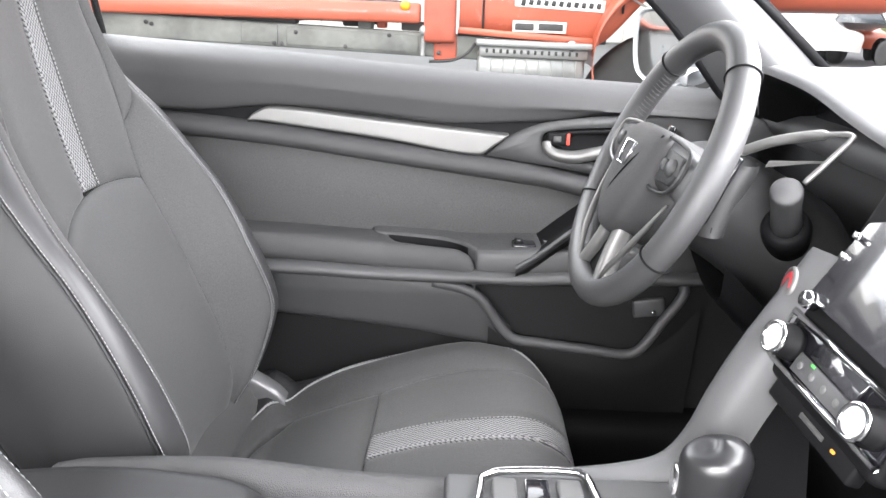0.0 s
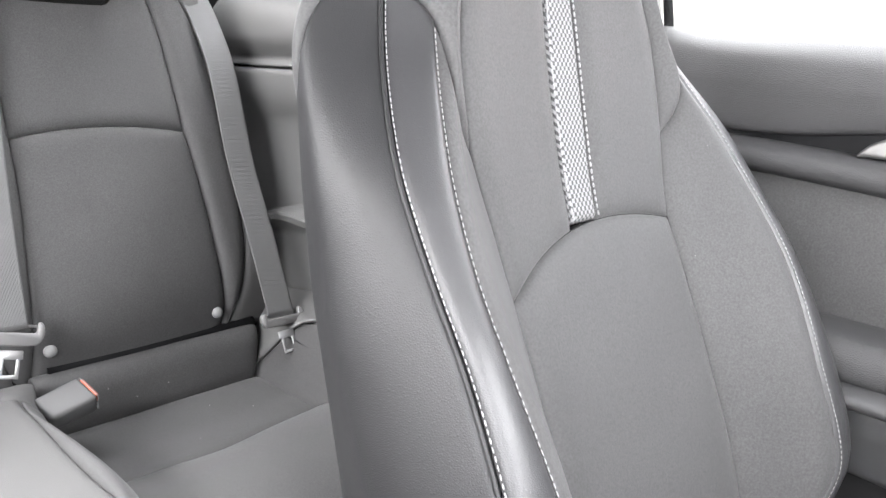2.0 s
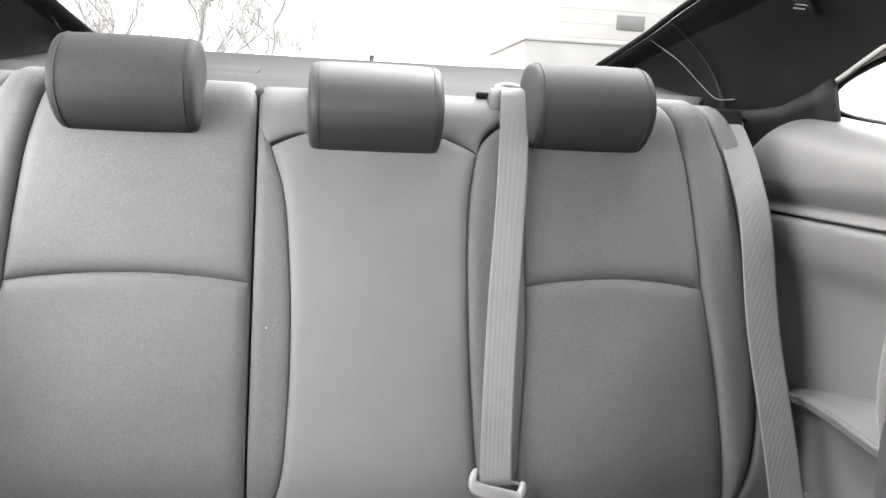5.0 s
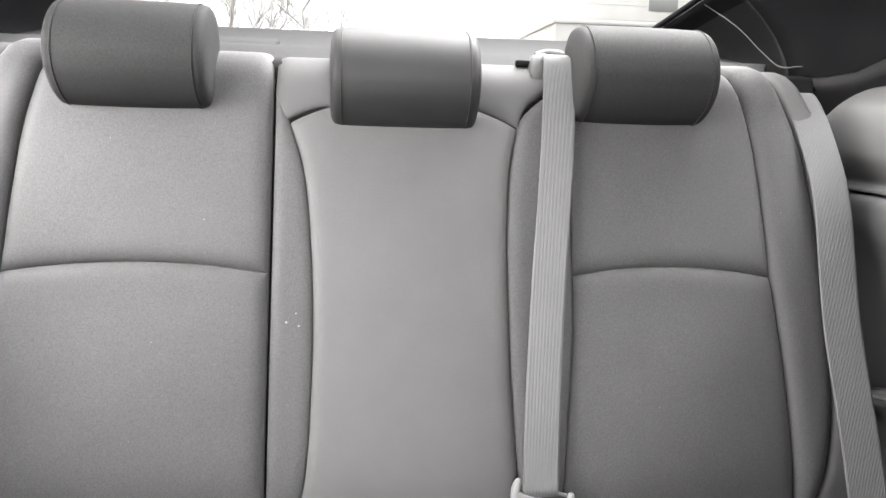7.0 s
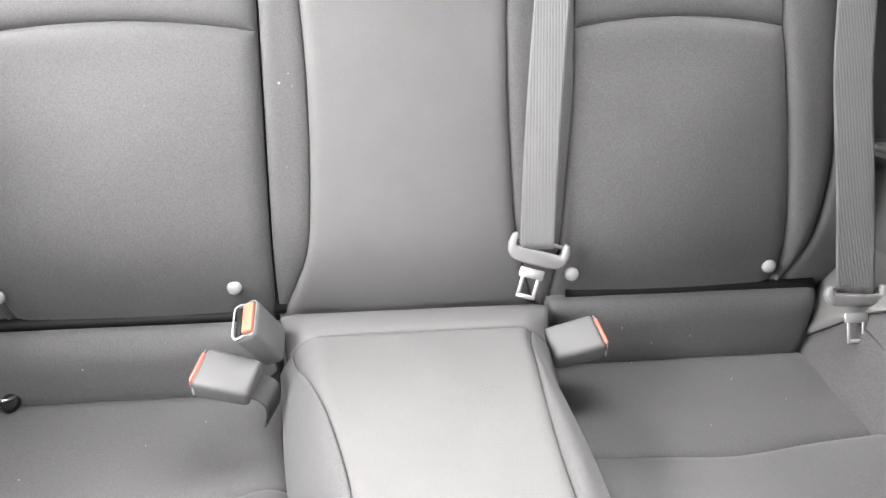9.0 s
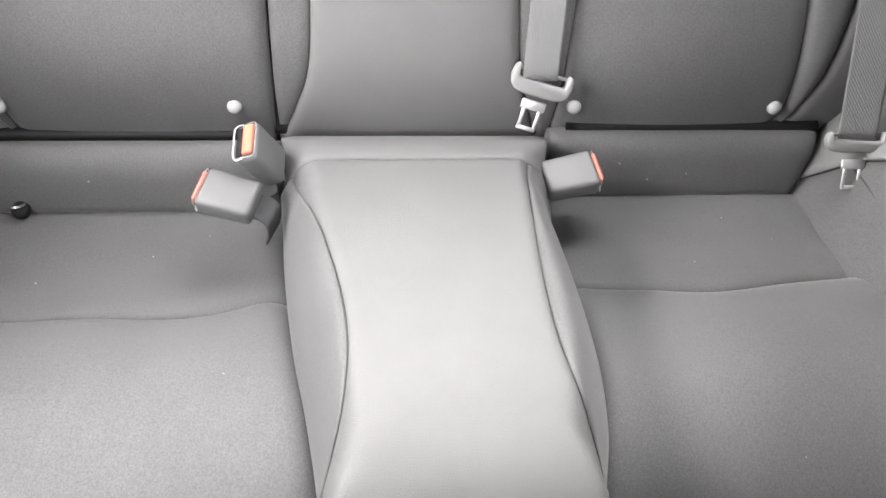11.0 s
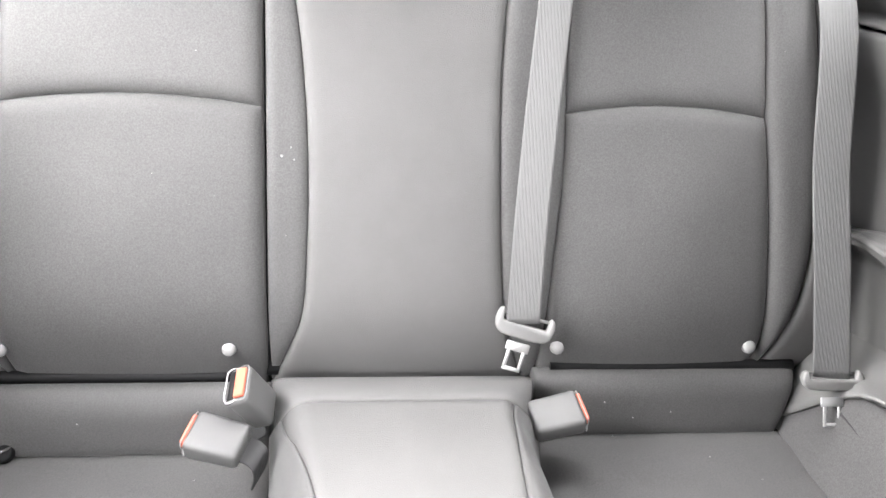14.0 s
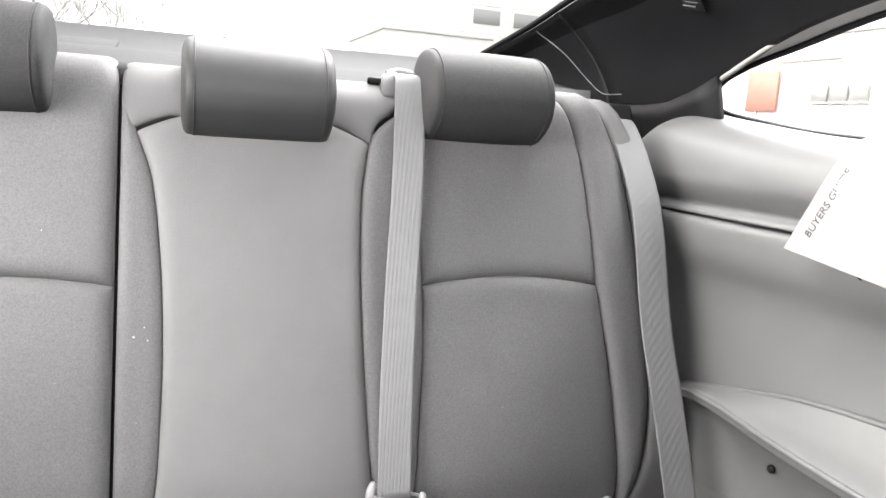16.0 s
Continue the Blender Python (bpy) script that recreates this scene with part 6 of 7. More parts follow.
part("knob", loft([[(0.136 + dx + rx * math.cos(k), 0.02 + ry * math.sin(k), z + 0.004 * math.cos(k)) for k in (2 * math.pi * q / 16 for q in range(16))] for rx, ry, z, dx in ((0.0205, 0.021, 0.790, 0), (0.0225, 0.0235, 0.812, 0.001), (0.0245, 0.0255, 0.828, 0.002), (0.0260, 0.0265, 0.841, 0.003), (0.0250, 0.0255, 0.851, 0.003), (0.019, 0.0195, 0.858, 0.003), (0.003, 0.003, 0.8605, 0.003))], 26, 36, closed=True, caps=True), KNOB_LEATHER, shifter)
part("release_button", box((0.006, 0.014, 0.022), Matrix.Translation((0.1135, 0.026, 0.826)) @ pose(0, 0, 0, 0, 8, 0), 0.002, 2), CHROME, shifter, "chrome release button")

LAY[:] = DOOR_LAY
# ---- windscreen side ----
ap = thing("front_pillar", (0.4, 0.68, 1.0), "grey plastic windscreen pillar trim", "pillar", kind="structure")
part("cover", loft([[(0.50, 0.70, 1.0), (0.42, 0.645, 1.005), (0.36, 0.66, 1.01), (0.315, 0.70, 1.0)], [(0.33, 0.68, 1.14), (0.27, 0.615, 1.14), (0.22, 0.625, 1.14), (0.19, 0.67, 1.13)], [(0.05, 0.62, 1.34), (0.0, 0.55, 1.345), (-0.05, 0.56, 1.345), (-0.08, 0.61, 1.33)]], 24, 20), PILLAR_GREY, ap)
part("edge", tube(curve([(0.312, 0.705, 1.0), (0.188, 0.675, 1.13), (-0.08, 0.615, 1.33)], 24), 0.006, 6), BLACK, ap)
part("glass_edge", tube(curve([(0.505, 0.695, 1.0), (0.335, 0.675, 1.14), (0.055, 0.615, 1.34)], 24), 0.007, 6), BLACK, ap)
ws = thing("window_5", (0.6, 0, 1.1), "raked windscreen glass", "window", kind="structure")
part("pane", sheet(lambda u, v: (0.98 - 0.92 * u, -0.66 + 1.32 * v, 0.97 + 0.385 * u), 6, 6), GLASS, ws).visible_shadow = False

LAY[:] = [1.08, 0.014, 1.05, -0.04]
mirror = thing("wing_mirror", (0.27, 0.93, 0.99), "grey wing mirror reflecting the truck", "wing mirror")
MM = Matrix.Translation((0.255, 0.94, 1.062)) @ pose(0, 0, 0, 0, 0, 24)
OUT = [(-0.075, -0.045), (-0.082, 0.0), (-0.07, 0.052), (0.0, 0.062), (0.07, 0.058), (0.082, 0.02), (0.07, -0.04), (0.03, -0.062), (-0.04, -0.064)]
mring = lambda f, x: [MM @ Vector((x, y * f, z * f)) for y, z in OUT]
part("housing", loft([mring(0.93, 0.012), mring(1.0, 0.0), mring(1.05, 0.004), mring(1.04, 0.03), mring(0.85, 0.075), mring(0.35, 0.10)], 24, 50, closed=True, caps=True), BODY, mirror)
part("mirror_glass", loft([mring(0.94, 0.004), mring(0.5, 0.003), mring(0.02, 0.003)], 6, 50, closed=True), MIRROR, mirror, "mirror glass")
part("mount", loft([[(0.26, 0.76, 1.005), (0.31, 0.76, 1.0), (0.31, 0.76, 1.035), (0.26, 0.76, 1.03)], [(0.27, 0.86, 1.01), (0.32, 0.86, 1.0), (0.32, 0.86, 1.03), (0.27, 0.86, 1.03)]], 8, 16, closed=True), BODY, mirror)
LAY[:] = [1.0, 0.0, 1.0, 0.0]


# ---- the car's own outer skin round the cabin ----
car = thing("car_body", (-0.3, 0, 0.17), "grey painted outer body of the coupe round its cabin", "car body", kind="structure")
part("roof_skin", sheet(lambda u, v: (-1.08 + 1.32 * u, -0.64 + 1.28 * v, 1.45 - 0.035 * (2 * v - 1) ** 2 - 0.03 * (2 * u - 1) ** 2), 16, 16, thick=0.02), BODY, car)
SIDES = [(-2.42, 0.70, 0.55, 1.10), (-2.2, 0.78, 0.48, 1.14), (-1.7, 0.80, 0.42, 1.10), (-0.74, 0.80, 0.38, 1.03), (0.3, 0.80, 0.38, 1.0), (0.62, 0.80, 0.39, 0.98), (1.0, 0.80, 0.40, 0.95), (1.6, 0.78, 0.46, 0.86), (1.9, 0.70, 0.5, 0.78)]
for e in (-1, 1):
    # the passenger door stands open, so that side is in two pieces
    for rows in ((SIDES,) if e > 0 else (SIDES[:4], SIDES[5:])):
        part("body_side", loft([[(x, e * (y - 0.03), zb), (x, e * y, zb + 0.08), (x, e * (y + 0.03), (zb + zt) / 2), (x, e * (y + 0.01), zt - 0.05), (x, e * (y - 0.03), zt)] for x, y, zb, zt in rows], 40, 24), BODY, car)
    for x in (-1.52, 1.2):
        tyre = part("wheel", lathe([(0.19, -0.09), (0.28, -0.10), (0.295, -0.07), (0.295, 0.07), (0.28, 0.10), (0.19, 0.09)], Matrix.Translation((x, e * 0.73, 0.462)) @ pose(0, 0, 0, 90, 0, 0), 36), BLACK, car, "black tyre")
        part("rim", lathe([(0.19, -0.08), (0.17, -0.06), (0.05, -0.07), (0.0001, -0.07)], Matrix.Translation((x, e * 0.73, 0.462)) @ pose(0, 0, 0, 90 * e, 0, 0), 30), SILVER, tyre)
part("bonnet", sheet(lambda u, v: (0.96 + 0.95 * u, (2 * v - 1) * (0.77 - 0.08 * u), 0.955 - 0.10 * u - 0.06 * u * u - 0.03 * (2 * v - 1) ** 2), 16, 16, thick=0.02), BODY, car)
part("boot_lid", sheet(lambda u, v: (-2.04 - 0.38 * u, (2 * v - 1) * (0.75 - 0.06 * u), 1.225 - 0.06 * u * u - 0.09 * (2 * v - 1) ** 4), 12, 16, thick=0.02), BODY, car)
part("tail_panel", sheet(lambda u, v: (-2.42 - 0.02 * math.sin(math.pi * u), (2 * v - 1) * 0.70, 0.5 + 0.66 * u), 8, 10, thick=0.02), BODY, car)
part("nose_panel", sheet(lambda u, v: (1.90 + 0.03 * math.sin(math.pi * u), (2 * v - 1) * 0.70, 0.45 + 0.35 * u), 8, 10, thick=0.02), BODY, car)
part("underfloor", box((4.2, 1.4, 0.04), Matrix.Translation((-0.25, 0, 0.265)), 0.01, 1), BLACK, car)

# ---- outside, in metres ----
ASPHALT = surface("asphalt", (0.07, 0.07, 0.07), 0.9, grain=0.6, gscale=120, mottle=0.2, mscale=3)
ground = part("ground", sheet(lambda u, v: (-1500 + 3000 * u, -1500 + 3000 * v, 0), 8, 8), ASPHALT, None, real=True)
tagged(ground, "grey asphalt car park reaching the horizon", "ground", kind="structure")
RED = surface("orange_red_paint", (0.40, 0.098, 0.055), 0.35, spec=0.5, coat=0.3, mottle=0.08, mscale=3)
RED_DULL = surface("worn_red_paint", (0.38, 0.09, 0.055), 0.6, mottle=0.25, mscale=6)
CHASSIS = surface("grimy_steel", (0.065, 0.065, 0.065), 0.7, metal=0.2, mottle=0.4, mscale=7)
ALLOY = surface("tank_alloy", (0.31, 0.315, 0.31), 0.45, metal=0.5, mottle=0.15, mscale=9)
GREASY = surface("greasy_grey_steel", (0.16, 0.165, 0.155), 0.6, metal=0.1, mottle=0.4, mscale=5)
RUBBER = surface("tyre_rubber", (0.03, 0.03, 0.03), 0.85, mottle=0.2)
WHITE = surface("white_vinyl", (0.8, 0.8, 0.78), 0.5, mottle=0.03)
INK = surface("black_vinyl", (0.03, 0.03, 0.03), 0.5, mottle=0.05)
YF = 3.67
truck = thing("tow_truck", (-1, 4.6, 0), "orange-red flatbed tow truck parked beside the car", "truck", real=True)


def rt(name, bm, mat, label="", p=None):
    bm.transform(Matrix.Translation((0.113, 0, 0.075)))
    return part(name, bm, mat, p or truck, label, real=True)


rt("deck_rail", box((6.0, 0.09, 0.105), pose(-3.45, YF + 0.03, 0.98, 0, 0.6, 0), 0.015, 2), RED, "orange-red deck side rail")
rt("deck_floor", box((5.8, 2.2, 0.06), pose(-3.5, YF + 1.2, 0.985), 0.01, 1), CHASSIS)
for k in range(9):
    rt("cross_member", box((0.09, 2.1, 0.12), pose(-0.85 - 0.62 * k, YF + 1.2, 0.93), 0.01, 1), CHASSIS)
beam = rt("chassis_beam", box((3.6, 0.12, 0.125), pose(-1.90, YF + 0.09, 0.843, 0, 2.2, 0), 0.01, 2), GREASY, "grimy grey chassis beam")
for x, z, w, h in ((-0.82, 0.80, 0.72, 0.092), (-1.33, 0.826, 0.20, 0.10)):
    rt("beam_plate", box((w, 0.012, h), pose(x, YF + 0.029, z, 0, 2.2, 0), 0.004, 2), GREASY, p=beam)
for x, z in ((-1.25, 0.775), (-1.21, 0.773), (-1.13, 0.835), (-0.62, 0.83), (-0.86, 0.765), (-1.95, 0.87), (-1.92, 0.86)):
    rt("bolt_head", lathe([(0.012, 0.0), (0.011, 0.008), (0.0001, 0.009)], pose(x, YF + 0.026, z, 90, 0, 0), 8), CHASSIS, p=beam)
# brackets and hoses in the gap under the deck
for x, w, z, h, mat in ((-2.75, 1.46, 0.93, 0.07, CHASSIS), (-1.745, 0.06, 0.925, 0.07, CHASSIS), (-1.35, 0.42, 0.915, 0.06, CHASSIS), (-0.76, 0.08, 0.888, 0.062, GREASY), (-0.67, 0.05, 0.89, 0.05, RED_DULL), (-0.50, 0.12, 0.88, 0.05, CHASSIS)):
    rt("deck_bracket", box((w, 0.09, h), pose(x, YF + 0.14, z, 0, 2.2, 0), 0.008, 2), mat)
rt("hose", tube(curve([(-1.62, YF + 0.2, 0.96), (-1.5, YF + 0.16, 0.925), (-1.36, YF + 0.14, 0.905), (-1.0, YF + 0.2, 0.905), (-0.7, YF + 0.2, 0.89)], 30), 0.010, 8), INK)
rt("hose", tube(curve([(-0.40, YF + 0.0, 0.70), (-0.28, YF - 0.02, 0.71), (-0.20, YF - 0.02, 0.745), (-0.15, YF + 0.0, 0.80)], 24), 0.008, 8), INK)
rt("lock_pin", tube([Vector((-0.435, YF - 0.01, 0.73)), Vector((-0.43, YF - 0.01, 0.87))], 0.012, 8), ALLOY)
rt("lock_head", lathe([(0.0001, -0.02), (0.026, -0.018), (0.03, 0.0), (0.024, 0.016), (0.0001, 0.018)], pose(-0.425, YF - 0.015, 0.86, 90, 0, 0), 16), ALLOY)
rt("post_bracket", box((0.125, 0.05, 0.14), pose(-0.315, YF + 0.04, 0.775), 0.012, 2), RED_DULL)
for z in (0.745, 0.805):
    rt("bolt_head", lathe([(0.013, 0.0), (0.012, 0.008), (0.0001, 0.009)], pose(-0.35, YF + 0.013, z, 90, 0, 0), 8), CHASSIS)
rt("tool_locker", box((0.9, 0.4, 0.3), pose(-2.9, YF + 0.25, 0.58), 0.03, 2), CHASSIS)
rt("marker_lamp", lathe([(0.026, 0.0), (0.024, 0.012), (0.0001, 0.018)], pose(-0.53, YF - 0.02, 0.985, 90, 0, 0), 20), surface("amber_lens", (0.8, 0.35, 0.02), 0.3), "amber side marker")
rt("head_post", box((0.17, 0.16, 0.30), pose(-0.345, YF + 0.04, 0.95), 0.02, 2), RED_DULL)
rt("head_post", box((0.13, 0.14, 1.2), pose(-0.32, YF + 0.05, 1.65), 0.02, 2), RED_DULL)
rt("head_board", box((0.08, 2.2, 0.5), pose(-0.36, YF + 1.2, 1.75), 0.02, 2), RED_DULL)
rt("winch_drum", lathe([(0.10, -0.09), (0.10, -0.075), (0.065, -0.07), (0.065, 0.07), (0.10, 0.075), (0.10, 0.09)], pose(-0.66, YF + 0.7, 1.19, 0, 90, 0), 24), CHASSIS)
rt("winch_arm", box((0.34, 0.06, 0.05), pose(-0.86, YF + 0.7, 1.15, 0, 5, 0), 0.01, 2), CHASSIS)
cab = rt("cab", loft([[(x, YF + 0.02, zb), (x, YF, zb + 0.02), (x, YF - 0.01, 1.2), (x, YF + 0.02, 1.55), (x, YF + 0.12, 2.3), (x, YF + 1.0, 2.42), (x, YF + 1.9, 2.3), (x, YF + 2.0, 1.2), (x, YF + 2.0, zb)] for x, zb in ((-0.24, 0.86), (-0.2, 0.85), (0.2, 0.83), (0.5, 0.80), (0.9, 1.15), (1.5, 1.1))], 30, 60, closed=True, caps=True), RED, "orange-red cab")
rt("door_gap", box((0.012, 0.006, 0.9), pose(-0.115, YF - 0.010, 1.30), 0), INK, p=cab)
rt("door_gap", box((0.012, 0.006, 0.9), pose(0.62, YF - 0.010, 1.42), 0), INK, p=cab)
rt("cab_sill", box((0.75, 0.03, 0.035), pose(0.13, YF - 0.008, 0.845, 0, 3.5, 0), 0.005, 1), RED, p=cab)
rt("door_handle", box((0.075, 0.02, 0.15), pose(-0.062, YF - 0.015, 1.135), 0.008, 2), CHASSIS, "grey recessed door handle", cab)
rt("handle_grip", box((0.02, 0.02, 0.12), pose(-0.062, YF - 0.03, 1.14), 0.006, 2), INK, p=cab)
# business lettering as plain bars on white outlines
for x0, z0, n, w, h, sl in ((0.01, 1.135, 5, 0.050, 0.062, 0.02), (0.345, 1.125, 4, 0.050, 0.062, 0.02), (0.065, 1.02, 11, 0.033, 0.042, 0.015)):
    rt("sign_backing", box((n * w * 1.22 + 0.03, 0.004, h * 1.45), pose(x0 + n * w * 0.61, YF - 0.013, z0 - 0.005, 0, 3, 0), 0.001, 1), WHITE, p=cab)
    for k in range(n):
        rt("sign_bar", box((w * 0.7, 0.004, h * (1.0 if k == 0 else 0.66)), pose(x0 + 0.03 + k * w * 1.2, YF - 0.017, z0 - 0.004 * k * 0.4, 0, 12, 0), 0.001, 1), INK, p=cab)
rt("number_plate_backing", box((0.285, 0.004, 0.058), pose(0.185, YF - 0.012, 0.893, 0, 1, 0), 0.001, 1), WHITE, p=cab)
for k in range(2):
    rt("number_bar", box((0.10 if k == 0 else 0.13, 0.004, 0.036), pose(0.105 + 0.14 * k, YF - 0.016, 0.893, 0, 1, 0), 0.001, 1), CHASSIS, p=cab)
rt("fuel_tank", lathe([(0.001, -0.29), (0.14, -0.29), (0.155, -0.27), (0.155, 0.27), (0.14, 0.29), (0.001, 0.29)], pose(0.15, YF + 0.14, 0.67, 0, 90, 0), 28), ALLOY, "ribbed alloy fuel tank")
for k in range(8):
    rt("tank_rib", box((0.008, 0.006, 0.13), pose(-0.07 + 0.066 * k, YF - 0.017, 0.665), 0.002, 1), ALLOY)
step = rt("tank_step", box((0.62, 0.17, 0.036), pose(0.16, YF + 0.02, 0.803, 0, 1.2, 0), 0.010, 2), ALLOY, "pale alloy step over the tank")
rt("step_face", box((0.58, 0.02, 0.055), pose(0.16, YF - 0.02, 0.760, 0, 1.2, 0), 0.004, 1), ALLOY, p=step)
for k in range(14):
    rt("step_hole", box((0.014, 0.006, 0.022), pose(-0.09 + 0.037 * k, YF - 0.030, 0.766 - 0.0008 * k), 0.003, 1), CHASSIS, p=step)
rt("under_sill", box((0.80, 0.1, 0.03), pose(0.15, YF + 0.07, 0.838, 0, 2, 0), 0.004, 1), INK)
rt("tank_cap", lathe([(0.03, 0), (0.028, 0.02), (0.0001, 0.024)], pose(0.36, YF - 0.03, 0.80, 90, 0, 0), 16), CHROME)
fender = [(0.47 + 0.42 * (1 - math.cos(a)), 0.70 + 0.42 * math.sin(a)) for a in (math.pi * 0.96 * k / 20 - 0.25 for k in range(21))]
rt("fender", loft([[(x, YF - 0.06, z), (x, YF - 0.10, z + 0.03), (x, YF + 0.02, z + 0.09), (x, YF + 0.5, z + 0.10)] for x, z in fender], 30, 14), RED, "curved orange-red wheel arch")
for x in (0.92, -3.6, -4.7):
    wh = rt("wheel", lathe([(0.30, -0.13), (0.44, -0.13), (0.48, -0.09), (0.48, 0.09), (0.44, 0.13), (0.30, 0.13)], pose(x, YF + 0.16, 0.405, 90, 0, 0), 40), RUBBER, "black truck wheel")
    rt("wheel_disc", lathe([(0.30, 0.10), (0.27, 0.06), (0.12, 0.05), (0.10, 0.12), (0.0001, 0.13)], pose(x, YF + 0.16, 0.405, 90, 0, 0), 32), ALLOY, p=wh)
rt("bonnet", box((0.9, 1.7, 0.5), pose(1.75, YF + 1.0, 1.25), 0.12, 4), RED)
rt("mirror_stay", tube([Vector((0.75, YF - 0.02, 1.0)), Vector((0.42, YF - 0.05, 1.16)), Vector((0.2, YF - 0.06, 1.28))], 0.006, 6), ALLOY)

# pale buildings behind and beside
SIDING = surface("white_siding", (0.72, 0.71, 0.68), 0.7, mottle=0.05, mscale=0.6)
BEIGE = surface("beige_block", (0.62, 0.605, 0.57), 0.8, mottle=0.08, mscale=0.8)
PANE = surface("dark_pane", (0.06, 0.07, 0.08), 0.15, spec=0.6, mottle=0.1)
# far panes and red door are paled in colour for haze and glare
BLOCK_PANE = surface("haze_paled_pane", (0.28, 0.28, 0.27), 0.3, mottle=0.05)
DOOR_RED = surface("haze_paled_red_door", (0.50, 0.20, 0.155), 0.6, mottle=0.1, mscale=2)
hall = thing("white_hall", (-25, 32, 0), "long white-sided hall with a red door and windows", "building", real=True)
part("wall", box((70, 12, 11), pose(-25, 36.0, 5.5), 0.05, 1), SIDING, hall, real=True)
part("roof", box((71, 13, 0.4), pose(-25, 36.0, 11.2), 0.05, 1), BEIGE, hall, real=True)
part("red_door", box((2.3, 0.1, 2.15), pose(-35.0, 29.84, 4.15), 0.03, 1), DOOR_RED, hall, real=True)
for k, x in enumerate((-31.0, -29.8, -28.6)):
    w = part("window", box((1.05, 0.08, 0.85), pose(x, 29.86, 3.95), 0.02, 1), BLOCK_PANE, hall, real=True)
    part("sill", box((1.15, 0.14, 0.08), pose(x, 29.84, 3.49), 0.01, 1), SIDING, w, real=True)
for k in range(24):
    part("siding_rib", box((0.12, 0.12, 10.6), pose(-59 + 2.95 * k, 29.94, 5.4), 0.02, 1), SIDING, hall, real=True)
for x, z, wd in ((-30.5, 6.9, 6.0), (-32.0, 5.7, 4.0), (-22, 6.9, 5.0)):
    part("eaves_strip", box((wd, 0.2, 0.16), pose(x, 29.9, z), 0.02, 1), BEIGE, hall, real=True)
block = thing("beige_block", (-44, 12, 0), "pale beige block building seen through the rear window", "building", real=True)
part("wall", box((10, 20, 14), pose(-62, 26.2, 7), 0.05, 1), BEIGE, block, real=True)
part("annex", box((10, 7, 6.6), pose(-51, 14.7, 3.3), 0.05, 1), BEIGE, block, real=True)
part("annex_parapet", box((10.2, 7.2, 0.25), pose(-51, 14.7, 6.7), 0.03, 1), SIDING, block, real=True)
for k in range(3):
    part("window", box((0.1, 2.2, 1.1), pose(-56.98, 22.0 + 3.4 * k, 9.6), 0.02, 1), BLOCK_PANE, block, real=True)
for k in range(12):
    part("siding_course", box((0.05, 20, 0.03), pose(-56.99, 26.2, 1.0 + 1.05 * k), 0), SIDING, block, real=True)

# bark lightened in its colour to stand for haze and glare over distance
BARK = surface("haze_paled_bark", (0.6, 0.58, 0.55), 0.9, mottle=0.2, mscale=3, grain=0.5, gscale=30)


def bare_tree(x, y, height, seed):
    """A leafless tree: tapered trunk and forking limbs and twigs."""
    rnd = random.Random(seed)
    ob = thing("bare_tree", (x, y, 0), "leafless tree beyond the car park, its colour paled for haze", "tree", "bare trees", real=True)
    trunk, limbs, twigs = bmesh.new(), bmesh.new(), bmesh.new()
    line = [Vector((x + 0.15 * math.sin(k), y + 0.12 * math.cos(2 * k), height * 0.75 * k / 8)) for k in range(9)]
    tube(line, lambda s: 0.17 * (1 - 0.85 * s), 8, trunk)

    def grow(p, d, length, r, level):
        pts, q = [p.copy()], p.copy()
        for _ in range(5):
            d = (d + Vector((rnd.uniform(-0.2, 0.2), rnd.uniform(-0.2, 0.2), rnd.uniform(0.0, 0.16)))).normalized()
            q = q + d * length / 5
            pts.append(q.copy())
        tube(pts, lambda s: max(0.02, r * (1 - 0.75 * s)), 5 if level < 2 else 3, limbs if level < 1 else twigs)
        if level < 3:
            for _ in range(4 if level < 2 else 3):
                k = rnd.choice(pts[1:])
                grow(k, (d + Vector((rnd.uniform(-0.9, 0.9), rnd.uniform(-0.9, 0.9), rnd.uniform(0, 0.5)))).normalized(), length * rnd.uniform(0.45, 0.65), r * 0.5, level + 1)

    for k in range(9):
        p = line[2 + k % 7]
        a = rnd.uniform(0, 6.28)
        grow(p, Vector((math.cos(a), math.sin(a), rnd.uniform(0.5, 1.2))).normalized(), height * rnd.uniform(0.25, 0.4), 0.09, 0)
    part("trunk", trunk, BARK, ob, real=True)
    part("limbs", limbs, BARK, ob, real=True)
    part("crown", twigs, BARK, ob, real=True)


for i, (az, dist, h) in enumerate(((-165, 42, 9.5), (-170.6, 45, 10.5), (-175.6, 46, 10.0))):
    bare_tree(dist * math.cos(radians(az)), dist * math.sin(radians(az)), h, 5 + i)
lamp_post = thing("street_lamp", (-40, 1.5, 0), "slim grey lamp post far behind the car", "street lamp", real=True)
part("post", tube([Vector((-40, 1.8, 0)), Vector((-40, 1.8, 4.3))], 0.05, 8), CHASSIS, lamp_post, real=True)
part("head", box((0.25, 0.25, 0.35), pose(-40, 1.8, 4.45), 0.06, 2), CHASSIS, lamp_post, real=True)


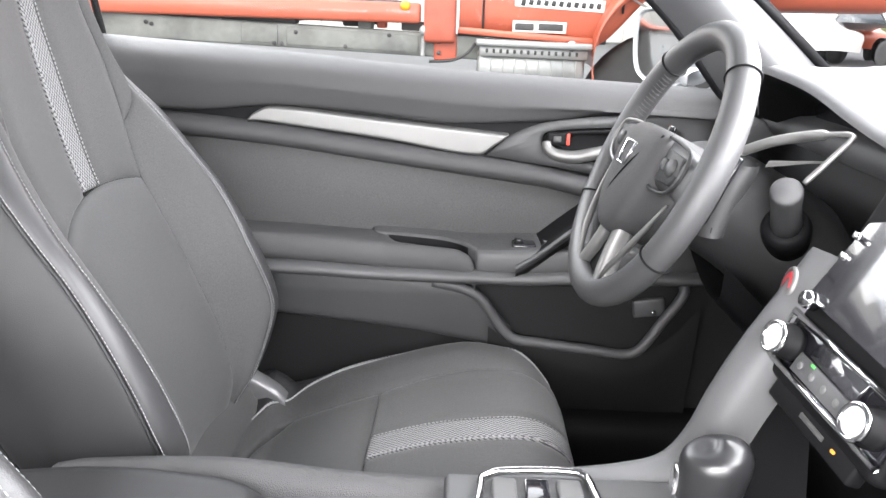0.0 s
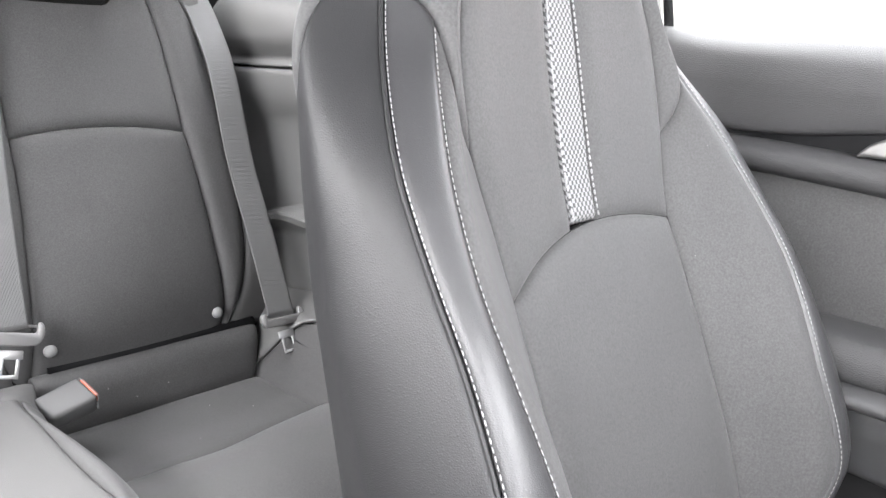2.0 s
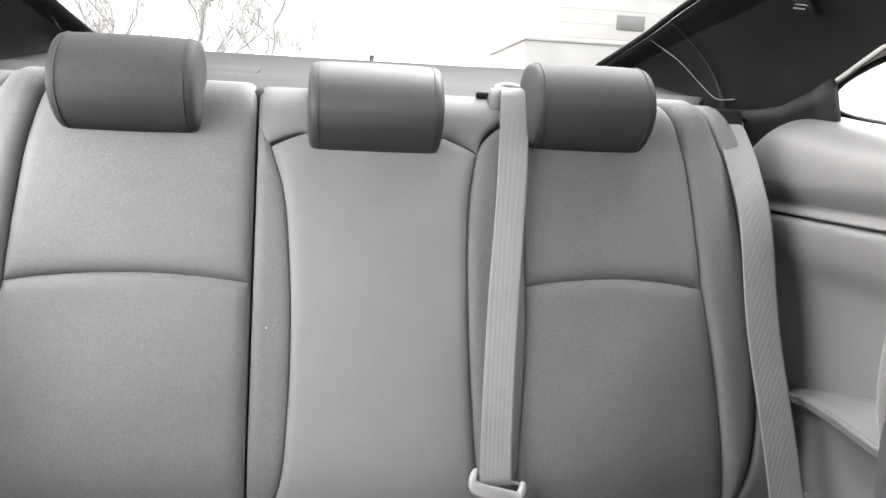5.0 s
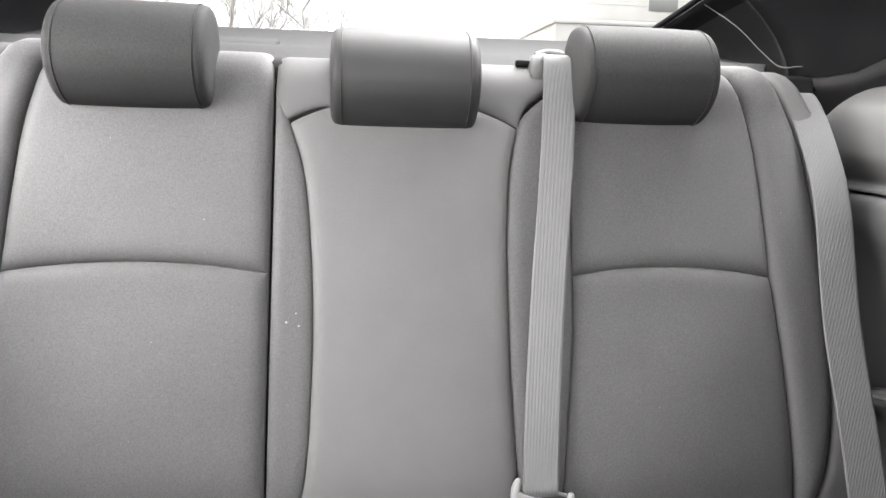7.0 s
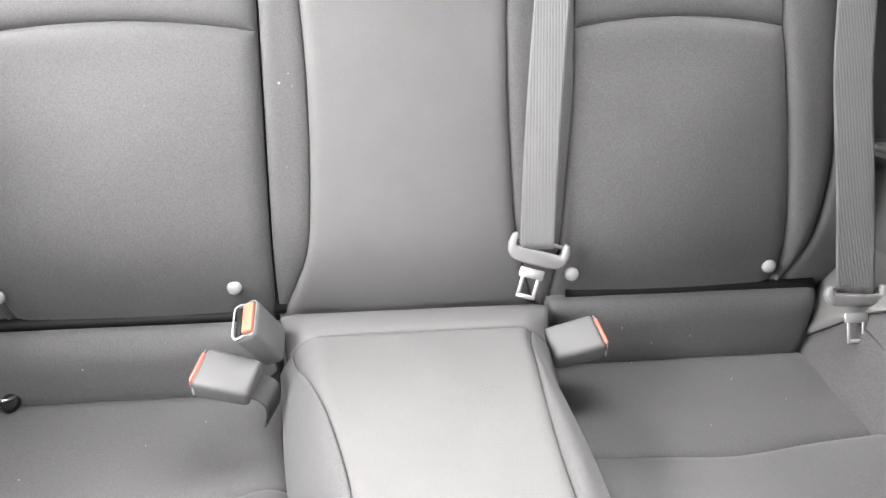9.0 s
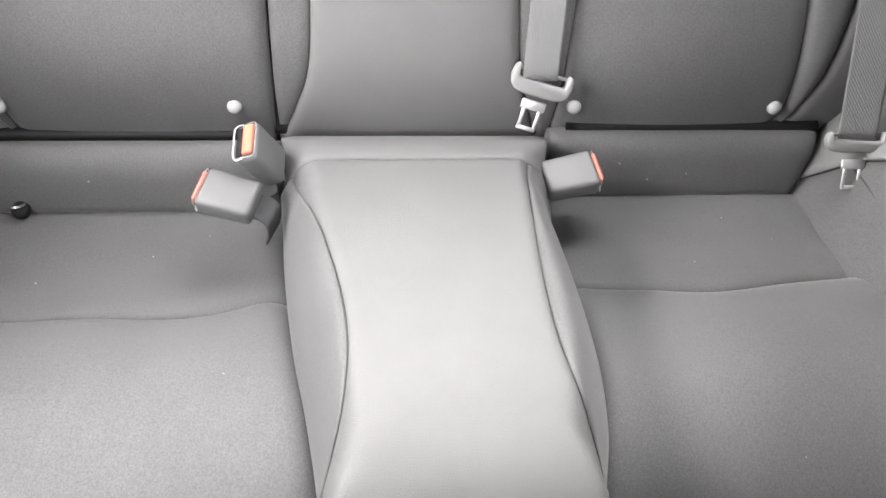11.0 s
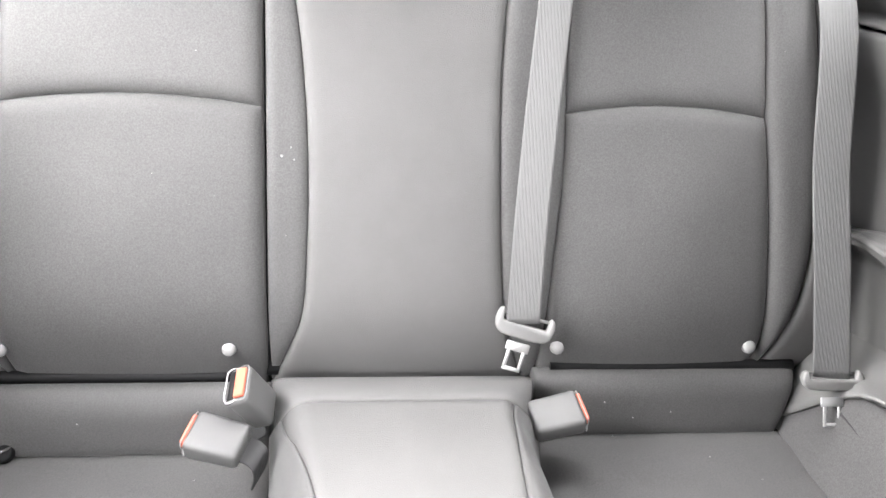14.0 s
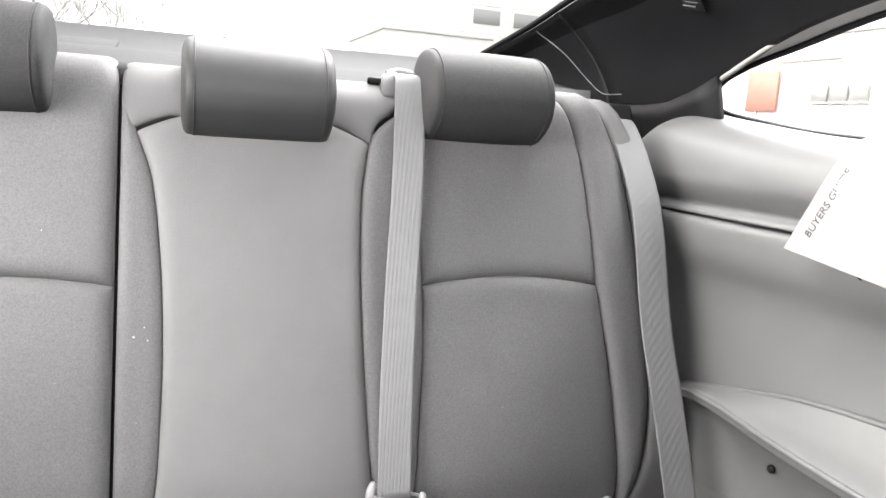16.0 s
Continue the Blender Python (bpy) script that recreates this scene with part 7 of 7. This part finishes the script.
def parked_car(x, y, turn, paint, label):
    """A small far-off saloon."""
    ob = thing("parked_car", (x, y, 0), label, "car", "parked cars", real=True)
    m = pose(x, y, 0, 0, 0, turn)
    prof = [(-2.2, 0.35), (-2.25, 0.75), (-1.5, 0.92), (-0.8, 1.38), (0.5, 1.42), (1.2, 1.0), (2.1, 0.82), (2.2, 0.4)]
    part("body", loft([[m @ Vector((px * (1 - 0.03 * abs(s)), s * 0.85, pz - 0.05 * s * s)) for px, pz in prof] for s in (-1, -0.9, 0, 0.9, 1)], 12, 40), paint, ob, real=True)
    for s in (-1, 1):
        part("side_window", plate([(-1.2, 0.98), (-0.75, 1.3), (0.45, 1.33), (1.0, 1.0)], 0.01, m @ Matrix.Translation((0, s * 0.845, 0)) @ pose(0, 0, 0, 90, 0, 0), 0), PANE, ob, real=True)
        for wx in (-1.35, 1.35):
            part("wheel", lathe([(0.18, -0.1), (0.3, -0.1), (0.32, -0.06), (0.32, 0.06), (0.3, 0.1), (0.18, 0.1), (0.0001, 0.08)], m @ pose(wx, s * 0.78, 0.32, 90, 0, 0), 24), RUBBER, ob, real=True)


for k, (az, dist, turn, paint, label) in enumerate(((68.5, 22, 100, WHITE, "white parked car far across the car park"), (65.5, 25, 80, RED, "red parked car far across the car park"), (62.0, 21, 95, WHITE, "white parked car far across the car park"), (71.5, 27, 85, BODY, "grey parked car far across the car park"))):
    parked_car(dist * math.cos(radians(az)), dist * math.sin(radians(az)), turn, paint, label)
LEAF = surface("pale_woodland", (0.14, 0.16, 0.08), 0.9, mottle=0.5, mscale=1.2)
wood = bmesh.new()
rnd = random.Random(3)
for k in range(2600):
    az, d = radians(rnd.uniform(48, 86)), rnd.uniform(55, 75)
    c = Vector((d * math.cos(az), d * math.sin(az), rnd.uniform(0, 1) ** 0.8 * rnd.uniform(7, 13)))
    n = Vector((rnd.uniform(-1, 1), rnd.uniform(-1, 1), rnd.uniform(-1, 1))).normalized()
    s = n.orthogonal().normalized() * rnd.uniform(0.4, 1.0)
    t = n.cross(s) * 0.7
    wood.faces.new([wood.verts.new(c + q) for q in (s, t, -s, -t)])
tagged(part("far_wood", wood, LEAF, None, real=True, smooth=False), "pale green woodland edge far across the car park", "trees", kind="stuff")
